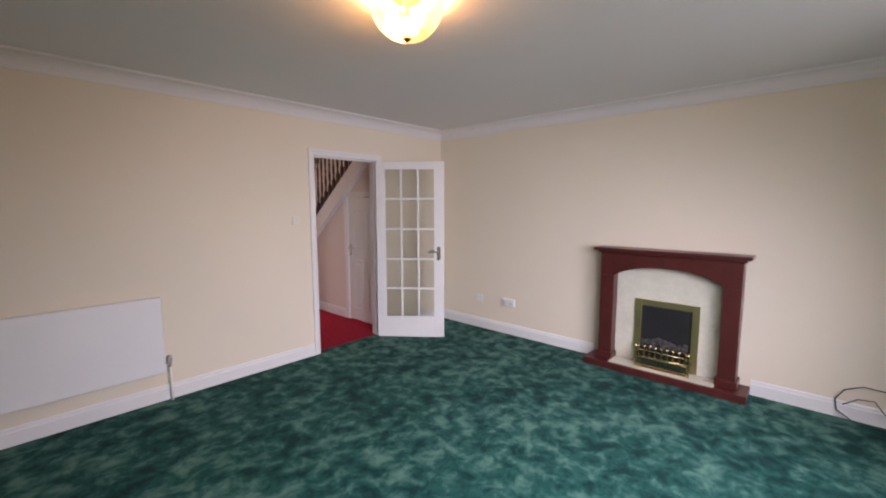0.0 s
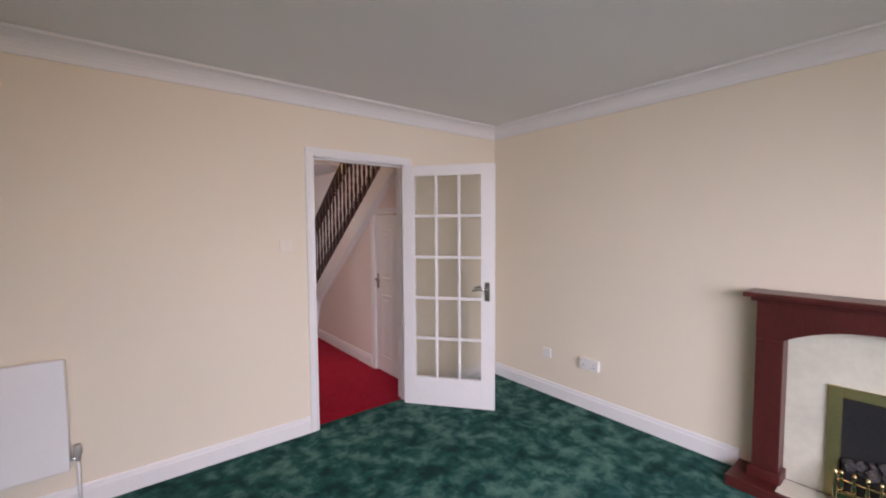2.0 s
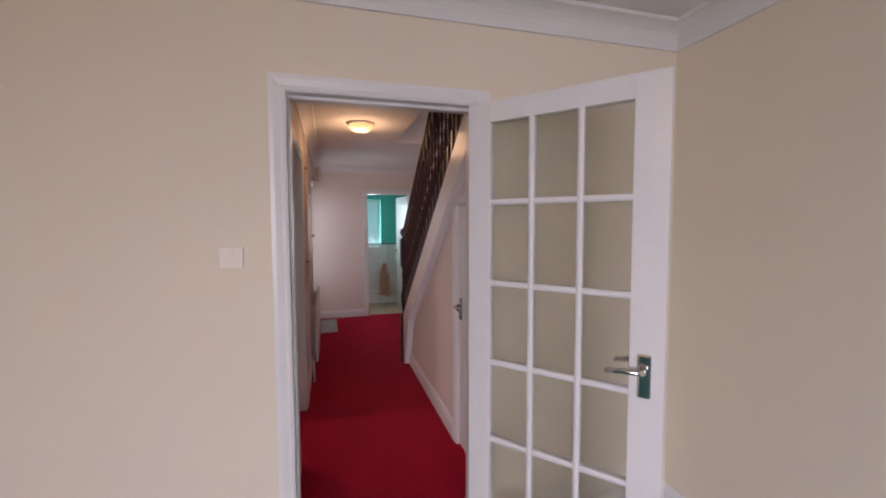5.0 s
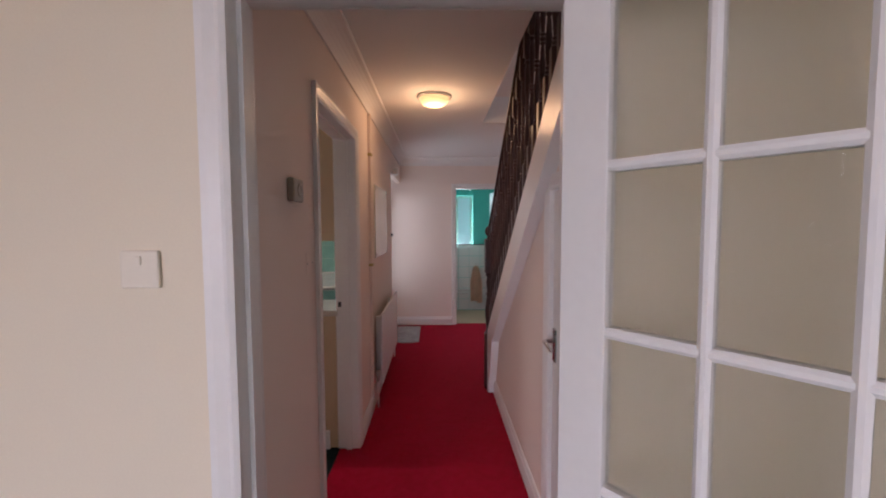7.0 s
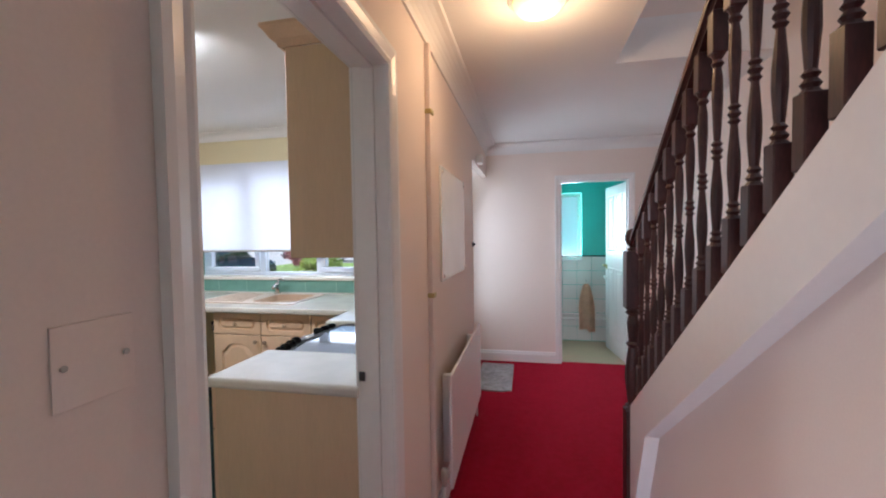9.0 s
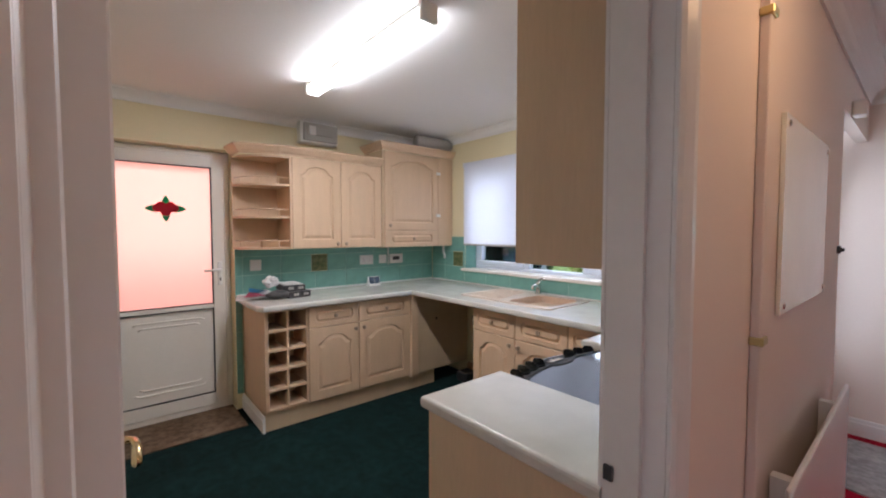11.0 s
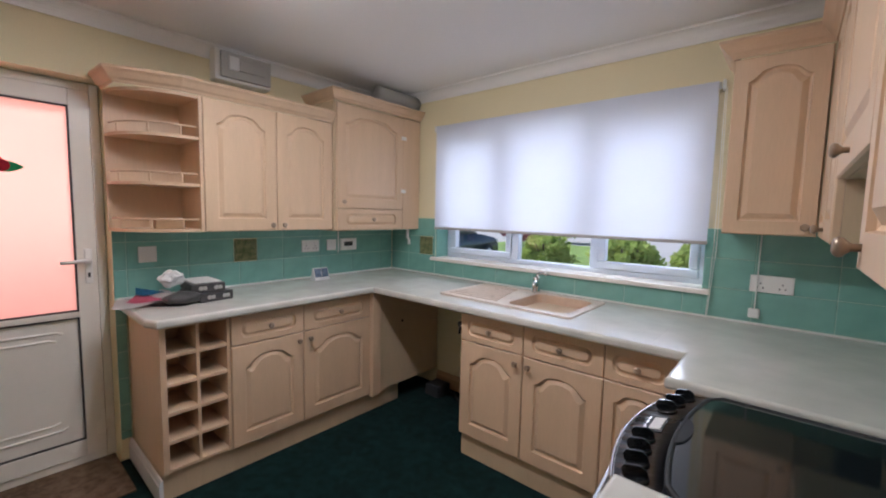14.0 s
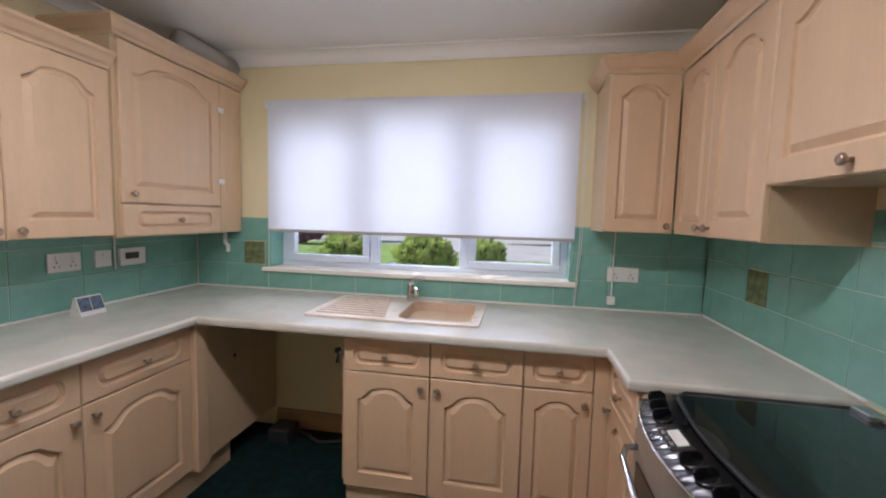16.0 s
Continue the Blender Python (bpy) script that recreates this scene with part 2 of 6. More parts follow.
    dark_plastic=material("dark_plastic", (0.03, 0.03, 0.032), 0.4, vary=0.1, bump=0.02),
    radiator=material("radiator_enamel", (0.80, 0.80, 0.80), 0.35, vary=0.01, bump=0.02),
    board=material("white_board", (0.86, 0.87, 0.83), 0.2, vary=0.015, bump=0.02),
    blind=cloth("white_blind", (0.76, 0.78, 0.86), 0.30),
    pink_glass=cloth("pink_obscure_glass", (0.90, 0.60, 0.53), 0.75, 0.03),
    frost=cloth("frosted_glass", (0.9, 0.93, 0.95), 0.8, 0.03),
    glass=pane_glass("clear_glass"),
    ripple=obscure("door_pane_glass"),
    red_print=cloth("red_print", (0.80, 0.05, 0.09), 0.6),
    green_print=cloth("green_print", (0.06, 0.40, 0.20), 0.6),
    seal=material("black_rubber_seal", (0.015, 0.015, 0.016), 0.6),
    towel=material("peach_towelling", (0.85, 0.58, 0.40), 0.95, vary=0.08, scale=12, fine=300, bump=0.6, depth=0.004),
    vinyl=material("beige_vinyl", (0.50, 0.40, 0.26), 0.35, vary=0.06, scale=4, fine=60),
    toilet_tile=material("white_toilet_tile", (0.78, 0.78, 0.74), 0.15, vary=0.02),
    paper_white=material("white_paper", (0.75, 0.74, 0.72), 0.8, vary=0.05),
    paper_pink=material("pink_leaflet", (0.70, 0.15, 0.25), 0.6, vary=0.1),
    paper_blue=material("blue_leaflet", (0.05, 0.25, 0.45), 0.6, vary=0.2, scale=30),
    cover_dark=material("dark_printed_cover", (0.018, 0.018, 0.02), 0.4, vary=0.4, scale=40, second=(0.075, 0.07, 0.068)),
    photo=material("dim_blue_photograph", (0.10, 0.14, 0.20), 0.25, vary=0.3, scale=40, second=(0.02, 0.03, 0.05)),
    lamp_shade=glow("amber_lamp_glass", (1.0, 0.46, 0.10), 1.15, (0.9, 0.6, 0.3), 0.72),
    lamp_core=glow("lamp_bulb", (1.0, 0.85, 0.55), 9.0),
    hall_shade=glow("opal_lamp_glass", (1.0, 0.60, 0.22), 1.15, (0.9, 0.8, 0.6)),
    tube=glow("fluorescent_diffuser", (1.0, 0.94, 0.84), 5.0),
    drive=material("concrete_drive", (0.45, 0.42, 0.39), 0.9, vary=0.1, scale=1.2, fine=30, bump=0.3),
    lawn=material("lawn", (0.24, 0.36, 0.07), 1.0, vary=0.3, scale=3, fine=60, bump=0.6, depth=0.02),
    leaf=cloth("hedge_leaf", (0.50, 0.62, 0.17), 0.42, 0.45),
    leaf_red=material("copper_leaf", (0.30, 0.10, 0.14), 0.6, vary=0.35, scale=3, fine=20),
    leaf_gold=cloth("yellow_strap_leaf", (0.55, 0.40, 0.10), 0.35, 0.35),
    bark=material("bark", (0.10, 0.07, 0.05), 0.9, vary=0.2),
    brick=material("salmon_brick", (0.50, 0.26, 0.19), 0.9, vary=0.1, scale=4, fine=40, bump=0.4),
    car_silver=material("silver_car_paint", (0.45, 0.46, 0.48), 0.25, 0.6, vary=0.02, bump=0.0),
    car_red=material("red_car_paint", (0.45, 0.015, 0.02), 0.2, 0.0, vary=0.02, bump=0.0),
    car_dark=material("dark_car_paint", (0.02, 0.025, 0.04), 0.2, 0.2, vary=0.02, bump=0.0),
    car_glass=material("car_window", (0.02, 0.022, 0.025), 0.08, vary=0.02, bump=0.0),
    tail=material("tail_lamp", (0.5, 0.01, 0.01), 0.2, vary=0.02),
    tyre=material("tyre_rubber", (0.02, 0.02, 0.02), 0.8, vary=0.1),
)


# ---- building tools ----
def root_matrix(ob):
    while ob.parent:
        ob = ob.parent
    return ob.matrix_basis


def part(name, bm, mat, parent=None, label="", smooth=False):
    """Links a bmesh, given in world metres, as one mesh object, under a thing or a part."""
    bmesh.ops.recalc_face_normals(bm, faces=bm.faces)
    if parent:
        bm.transform(root_matrix(parent).inverted())
    me = bpy.data.meshes.new(name)
    bm.to_mesh(me)
    bm.free()
    me.materials.append(M[mat])
    if smooth:
        for p in me.polygons:
            p.use_smooth = True
    ob = new(name, me)
    if parent:
        ob.parent = parent
    if label:
        tagged(ob, label)
    return ob


def solid(name, bm, mat, label, category, kind="", group="", smooth=False):
    """A top-level mesh."""
    return tagged(part(name, bm, mat, None, "", smooth), label, category, group, kind)


def thing(name, at, label, category, group="", kind="", turn=0):
    e = new(name)
    e.empty_display_size = 0.1
    e.matrix_basis = pose(*at, 0, 0, turn)
    return tagged(e, label, category, group, kind)


def box(bm, x0, x1, y0, y1, z0, z1, bevel=0.0, seg=1):
    made = bmesh.ops.create_cube(bm, size=1.0)["verts"]
    for v in made:
        v.co = ((x0 + x1) / 2 + v.co.x * (x1 - x0), (y0 + y1) / 2 + v.co.y * (y1 - y0), (z0 + z1) / 2 + v.co.z * (z1 - z0))
    if bevel:
        edges = list({e for v in made for e in v.link_edges})
        bmesh.ops.bevel(bm, geom=edges, offset=bevel, segments=seg, affect='EDGES', profile=0.5)
    return bm


def boxed(x0, x1, y0, y1, z0, z1, bevel=0.0, seg=1):
    return box(bmesh.new(), x0, x1, y0, y1, z0, z1, bevel, seg)


def lathe(profile, n=20, bm=None, m=None):
    """Turns (radius, height) pairs round z, then places by m."""
    bm = bm or bmesh.new()
    rings = []
    for r, h in profile:
        ring = []
        for i in range(n):
            a = 2 * math.pi * i / n
            co = Vector((r * math.cos(a), r * math.sin(a), h))
            ring.append(bm.verts.new(m @ co if m else co))
        rings.append(ring)
    for a, b in zip(rings, rings[1:]):
        for i in range(n):
            bm.faces.new((a[i], a[(i + 1) % n], b[(i + 1) % n], b[i]))
    for ring in (rings[0], rings[-1]):
        try:
            bm.faces.new(ring)
        except ValueError:
            pass
    return bm


def prism(points, axis, a0, a1, bm=None):
    """A polygon in the two other axes (in order), pushed along axis from a0 to a1."""
    bm = bm or bmesh.new()

    def at(p, a):
        return {"x": (a, p[0], p[1]), "y": (p[0], a, p[1]), "z": (p[0], p[1], a)}[axis]
    lo = [bm.verts.new(at(p, a0)) for p in points]
    hi = [bm.verts.new(at(p, a1)) for p in points]
    n = len(points)
    bm.faces.new(lo)
    bm.faces.new(hi[::-1])
    for i in range(n):
        bm.faces.new((lo[i], lo[(i + 1) % n], hi[(i + 1) % n], hi[i]))
    return bm


def tube(points, r, n=8, bm=None):
    """A round bar along points."""
    bm = bm or bmesh.new()
    pts = [Vector(p) for p in points]
    rings = []
    for i, p in enumerate(pts):
        d = (pts[min(i + 1, len(pts) - 1)] - pts[max(i - 1, 0)]).normalized()
        u = d.orthogonal().normalized() if i == 0 else (u0 - d * u0.dot(d)).normalized()
        u0 = u
        v = d.cross(u)
        rings.append([bm.verts.new(p + r * (math.cos(2 * math.pi * k / n) * u + math.sin(2 * math.pi * k / n) * v)) for k in range(n)])
    for a, b in zip(rings, rings[1:]):
        for k in range(n):
            bm.faces.new((a[k], a[(k + 1) % n], b[(k + 1) % n], b[k]))
    bm.faces.new(rings[0])
    bm.faces.new(rings[-1][::-1])
    return bm


def wall_mesh(axis, p0, p1, a0, a1, z0, z1, holes=()):
    """A wall slab between p0 and p1 on axis ('x' or 'y'), a0..a1 along it, with holes (a, b, low, high) right through."""
    bm = bmesh.new()
    us = sorted({a0, a1, *[h[0] for h in holes], *[h[1] for h in holes]})
    vs = sorted({z0, z1, *[h[2] for h in holes], *[h[3] for h in holes]})
    us, vs = [u for u in us if a0 <= u <= a1], [v for v in vs if z0 <= v <= z1]

    def full(i, j):
        if not (0 <= i < len(us) - 1 and 0 <= j < len(vs) - 1):
            return False
        u, v = (us[i] + us[i + 1]) / 2, (vs[j] + vs[j + 1]) / 2
        return not any(h[0] < u < h[1] and h[2] < v < h[3] for h in holes)

    def vert(p, u, v):
        return bm.verts.new((p, u, v) if axis == "x" else (u, p, v))
    for i in range(len(us) - 1):
        for j in range(len(vs) - 1):
            if not full(i, j):
                continue
            a, b, c, d = us[i], us[i + 1], vs[j], vs[j + 1]
            for p in (p0, p1):
                bm.faces.new([vert(p, *q) for q in ((a, c), (b, c), (b, d), (a, d))])
            for (k, l), q0, q1 in (((i - 1, j), (a, c), (a, d)), ((i + 1, j), (b, c), (b, d)), ((i, j - 1), (a, c), (b, c)), ((i, j + 1), (a, d), (b, d))):
                if not full(k, l):
                    bm.faces.new([vert(p0, *q0), vert(p0, *q1), vert(p1, *q1), vert(p1, *q0)])
    bmesh.ops.remove_doubles(bm, verts=bm.verts, dist=1e-5)
    return bm


def wall(name, axis, p0, p1, a0, a1, z0, z1, mat, label, holes=()):
    return solid(name, wall_mesh(axis, p0, p1, a0, a1, z0, z1, holes), mat, label, "wall", "structure")


def run(name, profile, axis, sign, at, a0, a1, z, mat, label, category="trim"):
    """A moulding: profile of (out from the wall, up) pairs, pushed along a wall. axis: the wall's normal axis, sign: which way is out."""
    pts = [(at + sign * o, z + u) for o, u in profile]
    bm = bmesh.new()
    lo, hi = [], []
    for o, u in pts:
        lo.append(bm.verts.new((o, a0, u) if axis == "x" else (a0, o, u)))
        hi.append(bm.verts.new((o, a1, u) if axis == "x" else (a1, o, u)))
    n = len(pts)
    bm.faces.new(lo)
    bm.faces.new(hi[::-1])
    for i in range(n):
        bm.faces.new((lo[i], lo[(i + 1) % n], hi[(i + 1) % n], hi[i]))
    return solid(name, bm, mat, label, category, "structure")


COVE = [(0.002, 0.002), (0.002, -0.105), (0.012, -0.105)] + \
    [(0.012 + 0.088 * (1 - math.cos(a)), -0.100 + 0.088 * math.sin(a)) for a in [i * math.pi / 12 for i in range(7)]] + [(0.105, 0.002)]
COVE = [(o, u - 0.004) for o, u in COVE]
SKIRT = [(0.001, 0), (0.001, 0.12), (0.008, 0.12), (0.012, 0.112), (0.014, 0.095), (0.018, 0.09), (0.018, 0)]
ARCH = 0.062


def architrave(name, axis, at, sign, a0, a1, top, label="white gloss moulded door architrave"):
    """Moulded frame round an opening: two posts and a head, mitred, one piece."""
    prof = [(0, 0), (0.0, 0.008), (0.012, 0.014), (0.022, 0.011), (0.046, 0.018), (ARCH, 0.018), (ARCH, 0.0)]
    bm = bmesh.new()
    stations = []
    for o, h in prof:
        pts = [(a0 - o, 0.0), (a0 - o, top + o), (a1 + o, top + o), (a1 + o, 0.0)]
        p = at + sign * (h + 0.001)
        stations.append([bm.verts.new((p, a, z) if axis == "x" else (a, p, z)) for a, z in pts])
    for s, t in zip(stations, stations[1:] + stations[:1]):
        for i in range(3):
            bm.faces.new((s[i], s[i + 1], t[i + 1], t[i]))
    for i in (0, 3):
        bm.faces.new([s[i] for s in stations])
    return solid(name, bm, "white", label, "trim", "structure")


def lining(name, axis, p0, p1, a0, a1, top, label="white gloss door lining with stop"):
    """Flat boards inside an opening."""
    bm = bmesh.new()
    t = 0.022
    for lo, hi, z0, z1 in ((a0 - t, a0, 0, top + t), (a1, a1 + t, 0, top + t), (a0, a1, top, top + t)):
        box(bm, *((p0, p1, lo, hi) if axis == "x" else (lo, hi, p0, p1)), z0, z1)
    mid = (p0 + p1) / 2
    for lo, hi, z0, z1 in ((a0, a0 + 0.012, 0, top), (a1 - 0.012, a1, 0, top), (a0 + 0.012, a1 - 0.012, top - 0.012, top)):
        box(bm, *((mid - 0.018, mid + 0.018, lo, hi) if axis == "x" else (lo, hi, mid - 0.018, mid + 0.018)), z0, z1)
    return solid(name, bm, "white", label, "trim", "structure")


# ---- large structure ----
CL, CH = 2.45, 2.41          # ceilings of the living room, and of hall and kitchen
DOOR = (0.010, 0.782, 0.0, 2.00)
KDOOR = (0.868, 1.672, 0.0, 2.00)
BDOOR = (0.750, 1.430, 0.0, 1.985)
FDOOR = (3.78, 4.96, 0.0, 2.06)
SDOOR = (0.830, 1.700, 0.0, 2.075)
KWIN = (-2.775, -0.875, 1.065, 2.09)
LWIN = (-2.15, 0.65, 0.75, 2.15)
TWIN = (0.80, 1.09, 1.06, 1.95)


def pad(h, t=0.022):
    return (h[0] - t, h[1] + t, h[2], h[3] + t)


# living room
solid("floor_living", boxed(-3.46, 1.91, -4.66, 0.060, -0.12, 0.0), "green_carpet", "mottled green cut-pile fitted carpet", "floor", "structure")
solid("ceiling_living", boxed(-3.46, 1.91, -4.66, 0.0, CL, CL + 0.1), "ceiling", "plain white painted ceiling", "ceiling", "structure")
wall("wall_living_door", "y", 0.0, 0.06, -3.46, 1.91, 0, CL + .1, "living_paint", "cream painted wall with the glazed door", [pad(DOOR)])
wall("wall_living_fire", "x", 1.85, 1.91, -4.66, 0.0, 0, CL + .1, "living_paint", "cream painted wall behind the fireplace")
wall("wall_living_west", "x", -3.46, -3.40, -4.66, 0.0, 0, CL + .1, "living_paint", "plain cream painted wall")
wall("wall_living_window", "y", -4.72, -4.60, -3.46, 1.91, 0, CL + .1, "living_paint", "cream painted wall with a wide window", [LWIN])
for nm, ax, sg, at, a, b in (("cornice", "y", -1, 0.0, -3.4, 1.85), ("cornice", "x", -1, 1.85, -4.6, 0.0), ("cornice", "x", 1, -3.4, -4.6, 0.0), ("cornice", "y", 1, -4.6, -3.4, 1.85)):
    run(nm, COVE, ax, sg, at, a, b, CL, "ceiling", "white plaster cove cornice")
for ax, sg, at, a, b in (("y", -1, 0.0, -3.4, DOOR[0] - ARCH - 0.002), ("y", -1, 0.0, DOOR[1] + ARCH + 0.002, 1.85), ("x", -1, 1.85, -2.100, -0.018), ("x", -1, 1.85, -4.6, -3.374), ("x", 1, -3.4, -4.6, 0), ("y", 1, -4.6, -3.4, 1.85)):
    run("baseboard", SKIRT, ax, sg, at, a, b, 0, "white", "white gloss moulded skirting board")
architrave("architrave", "y", 0.0, -1, DOOR[0], DOOR[1], DOOR[3])
lining("door_lining", "y", 0.0, 0.12, DOOR[0], DOOR[1], DOOR[3])
architrave("architrave", "y", 0.12, 1, DOOR[0], DOOR[1], DOOR[3])

# hall
solid("floor_hall", boxed(-0.17, 1.81, 0.060, 5.02, -0.12, 0.0), "red_carpet", "crimson red cut-pile fitted carpet", "floor", "structure")
solid("floor_porch", boxed(-0.32, -0.17, 3.78, 5.02, -0.12, 0.0), "red_carpet", "crimson carpet in the front doorway", "floor", "structure")
bm = bmesh.new()
box(bm, -0.32, 0.905, 0.06, 5.02, CH, CH + 0.24)
box(bm, 0.905, 1.81, 2.93, 5.02, CH, CH + 0.24)
solid("ceiling_hall", bm, "ceiling", "white painted hall ceiling with a stairwell opening", "ceiling", "structure")
wall("wall_hall_south", "y", 0.06, 0.12, -0.05, 1.81, 0, 4.9, "hall_paint", "pale pink painted wall round the doorway", [pad(DOOR)])
wall("wall_hall_west", "x", -0.11, -0.05, 0.06, 4.96, 0, CH, "hall_paint", "pale pink painted hall wall", [pad(KDOOR), FDOOR])
wall("wall_hall_east", "x", 1.75, 1.81, 0.12, 4.96, 0, 4.9, "hall_paint", "pale pink painted stair wall")
wall("wall_porch_side", "y", 3.72, 3.78, -0.32, -0.11, 0, CH, "hall_paint", "pale pink return beside the front door")
wall("wall_hall_north", "y", 4.96, 5.02, -0.32, 1.81, 0, CH, "hall_paint", "pale pink painted hall end wall", [pad(BDOOR)])
wall("wall_landing_north", "y", 2.93, 2.99, 0.845, 1.81, CH + 0.24, 4.9, "hall_paint", "pale pink landing wall")
wall("wall_landing_west", "x", 0.845, 0.905, 0.12, 2.93, CH + 0.24, 4.9, "hall_paint", "pale pink landing wall")
solid("ceiling_landing", boxed(0.81, 1.81, 0.06, 2.99, 4.9, 5.0), "ceiling", "plain white landing ceiling", "ceiling", "structure")
for ax, sg, at, a, b in (("x", 1, -0.05, 0.12, 4.96), ("y", -1, 4.96, -0.05, 1.75), ("y", 1, 0.12, -0.05, 0.87)):
    run("cornice", COVE, ax, sg, at, a, b, CH, "ceiling", "white painted hall cove cornice")
for ax, sg, at, a, b in (("x", 1, -0.05, 0.12, KDOOR[0] - ARCH - .002), ("x", 1, -0.05, KDOOR[1] + ARCH + .002, FDOOR[0] - 0.02), ("y", -1, 4.96, -0.22, BDOOR[0] - ARCH - .002), ("y", -1, 4.96, BDOOR[1] + ARCH + .002, 1.75), ("x", -1, 0.975, 0.94, 2.56), ("x", -1, 1.75, 2.7, 4.96)):
    run("baseboard", SKIRT, ax, sg, at, a, b, 0, "white", "white gloss moulded skirting board")
architrave("architrave", "x", -0.05, 1, KDOOR[0], KDOOR[1], KDOOR[3])
lining("door_lining", "x", -0.17, -0.05, KDOOR[0], KDOOR[1], KDOOR[3])
architrave("architrave", "x", -0.17, -1, KDOOR[0], KDOOR[1], KDOOR[3])
architrave("architrave", "y", 4.96, -1, BDOOR[0], BDOOR[1], BDOOR[3])
lining("door_lining", "y", 4.96, 5.08, BDOOR[0], BDOOR[1], BDOOR[3])


# kitchen
KX0, KX1, KY0, KY1 = -3.31, -0.17, 0.12, 3.72
solid("floor_kitchen", boxed(KX0 - 0.06, KX1 + 0.0, KY0, KY1 + 0.05, -0.12, -0.002), "dark_carpet", "dark green kitchen carpet", "floor", "structure")
solid("ceiling_kitchen", boxed(KX0 - 0.06, -0.11, 0.06, KY1 + 0.06, CH, CH + 0.1), "kitchen_ceiling", "plain white kitchen ceiling", "ceiling", "structure")
wall("wall_kitchen_west", "x", KX0 - 0.26, KX0, 0.06, KY1 + 0.26, -0.1, CH + .1, "kitchen_paint", "pale yellow painted wall with the side door", [SDOOR])
wall("wall_kitchen_north", "y", KY1, KY1 + 0.26, KX0, -0.11, -0.1, CH + .1, "kitchen_paint", "pale yellow painted wall with the kitchen window", [KWIN])
wall("wall_kitchen_east", "x", KX1, KX1 + 0.06, KY0, KY1, 0, CH, "kitchen_paint", "pale yellow painted wall behind the cooker", [pad(KDOOR)])
wall("wall_kitchen_south", "y", 0.06, 0.12, KX0, -0.11, 0, CH, "kitchen_paint", "pale yellow painted wall")
for ax, sg, at, a, b in (("x", 1, KX0, KY0, KY1), ("y", -1, KY1, KX0, KX1), ("x", -1, KX1, KY0, KY1), ("y", 1, KY0, KX0, KX1)):
    run("cornice", [(o * .7, u * .7) for o, u in COVE], ax, sg, at, a, b, CH, "kitchen_ceiling", "white painted kitchen cove cornice")
for ax, sg, at, a, b in (("x", 1, KX0, KY0, SDOOR[0] - 0.002), ("y", 1, KY0, KX0, KX1)):
    run("baseboard", SKIRT, ax, sg, at, a, b, 0, "white", "white gloss moulded skirting board")
run("baseboard", SKIRT, "y", -1, 1.682, -0.750, KX1 - 0.066, 0, "white", "white skirting along the end cabinet")
run("baseboard", SKIRT, "y", -1, 1.752, KX0, -2.745, 0, "white", "white skirting along the cabinet end")

# toilet
solid("floor_toilet", boxed(0.60, 1.81, 5.02, 6.02, -0.12, 0.001), "vinyl", "beige vinyl toilet floor", "floor", "structure")
solid("ceiling_toilet", boxed(0.60, 1.81, 5.02, 6.02, CH, CH + 0.1), "ceiling", "white toilet ceiling", "ceiling", "structure")
wall("wall_toilet_north", "y", 5.96, 6.20, 0.60, 1.81, 0, CH, "toilet_paint", "turquoise painted toilet wall with a window", [TWIN])
wall("wall_toilet_west", "x", 0.60, 0.66, 5.08, 5.96, 0, CH, "toilet_paint", "turquoise painted toilet wall")
wall("wall_toilet_east", "x", 1.75, 1.81, 5.08, 5.96, 0, CH, "toilet_paint", "turquoise painted toilet wall")
wall("wall_toilet_south", "y", 5.02, 5.08, 0.60, 1.81, 0, CH, "toilet_paint", "turquoise painted toilet wall", [pad(BDOOR)])


# ---- doors ----
def at_plane(origin, turn):
    """Local x to the right along a front, y into it, z up, turned about z."""
    return pose(*origin, 0, 0, turn)


def lever(parent, m, z, side, mat="chrome", long_plate=True):
    """A lever handle: plate and bent bar, at local x on a front that faces -y."""
    h = 0.075 if long_plate else 0.03
    plate = boxed(-0.021, 0.021, -0.010, 0.0, -h, h, 0.006, 2)
    plate.transform(m @ Matrix.Translation((0, 0, z)))
    p = part("handle_plate", plate, mat, parent, "bright metal handle plate")
    bar = tube([(0, -0.008, 0), (0, -0.045, 0), (side * 0.02, -0.055, 0.002), (side * 0.06, -0.057, 0.003), (side * 0.115, -0.052, -0.006)], 0.0095, 10)
    bar.transform(m @ Matrix.Translation((0, 0, z + 0.02)))
    part("lever", bar, mat, p, "", True)
    return p


# glazed living room door, open about 128 degrees
LH, LW, LT = 1.978, 0.758, 0.038
gd = thing("glazed_door", (0.766, -0.013, 0.010), "white fifteen-pane glazed door standing open into the living room", "door", turn=-50.6)
D = gd.matrix_basis.copy()
ST, SR, TOPR, BOTR, MUN = 0.104, 0.110, 0.082, 0.236, 0.023      # hinge stile, lock stile, rails, glazing bars
bm = bmesh.new()
for a in ((0, ST, 0, LH), (LW - SR, LW, 0, LH)):
    box(bm, a[0], a[1], -LT, 0, a[2], a[3], 0.002)
for a in ((0, BOTR), (LH - TOPR, LH)):
    box(bm, ST, LW - SR, -LT + 0.0005, -0.0005, a[0], a[1])
bm.transform(D)
part("door_frame", bm, "white", gd)
gw, gh = LW - ST - SR, LH - TOPR - BOTR
cw, ch = (gw - 2 * MUN) / 3, (gh - 4 * MUN) / 5
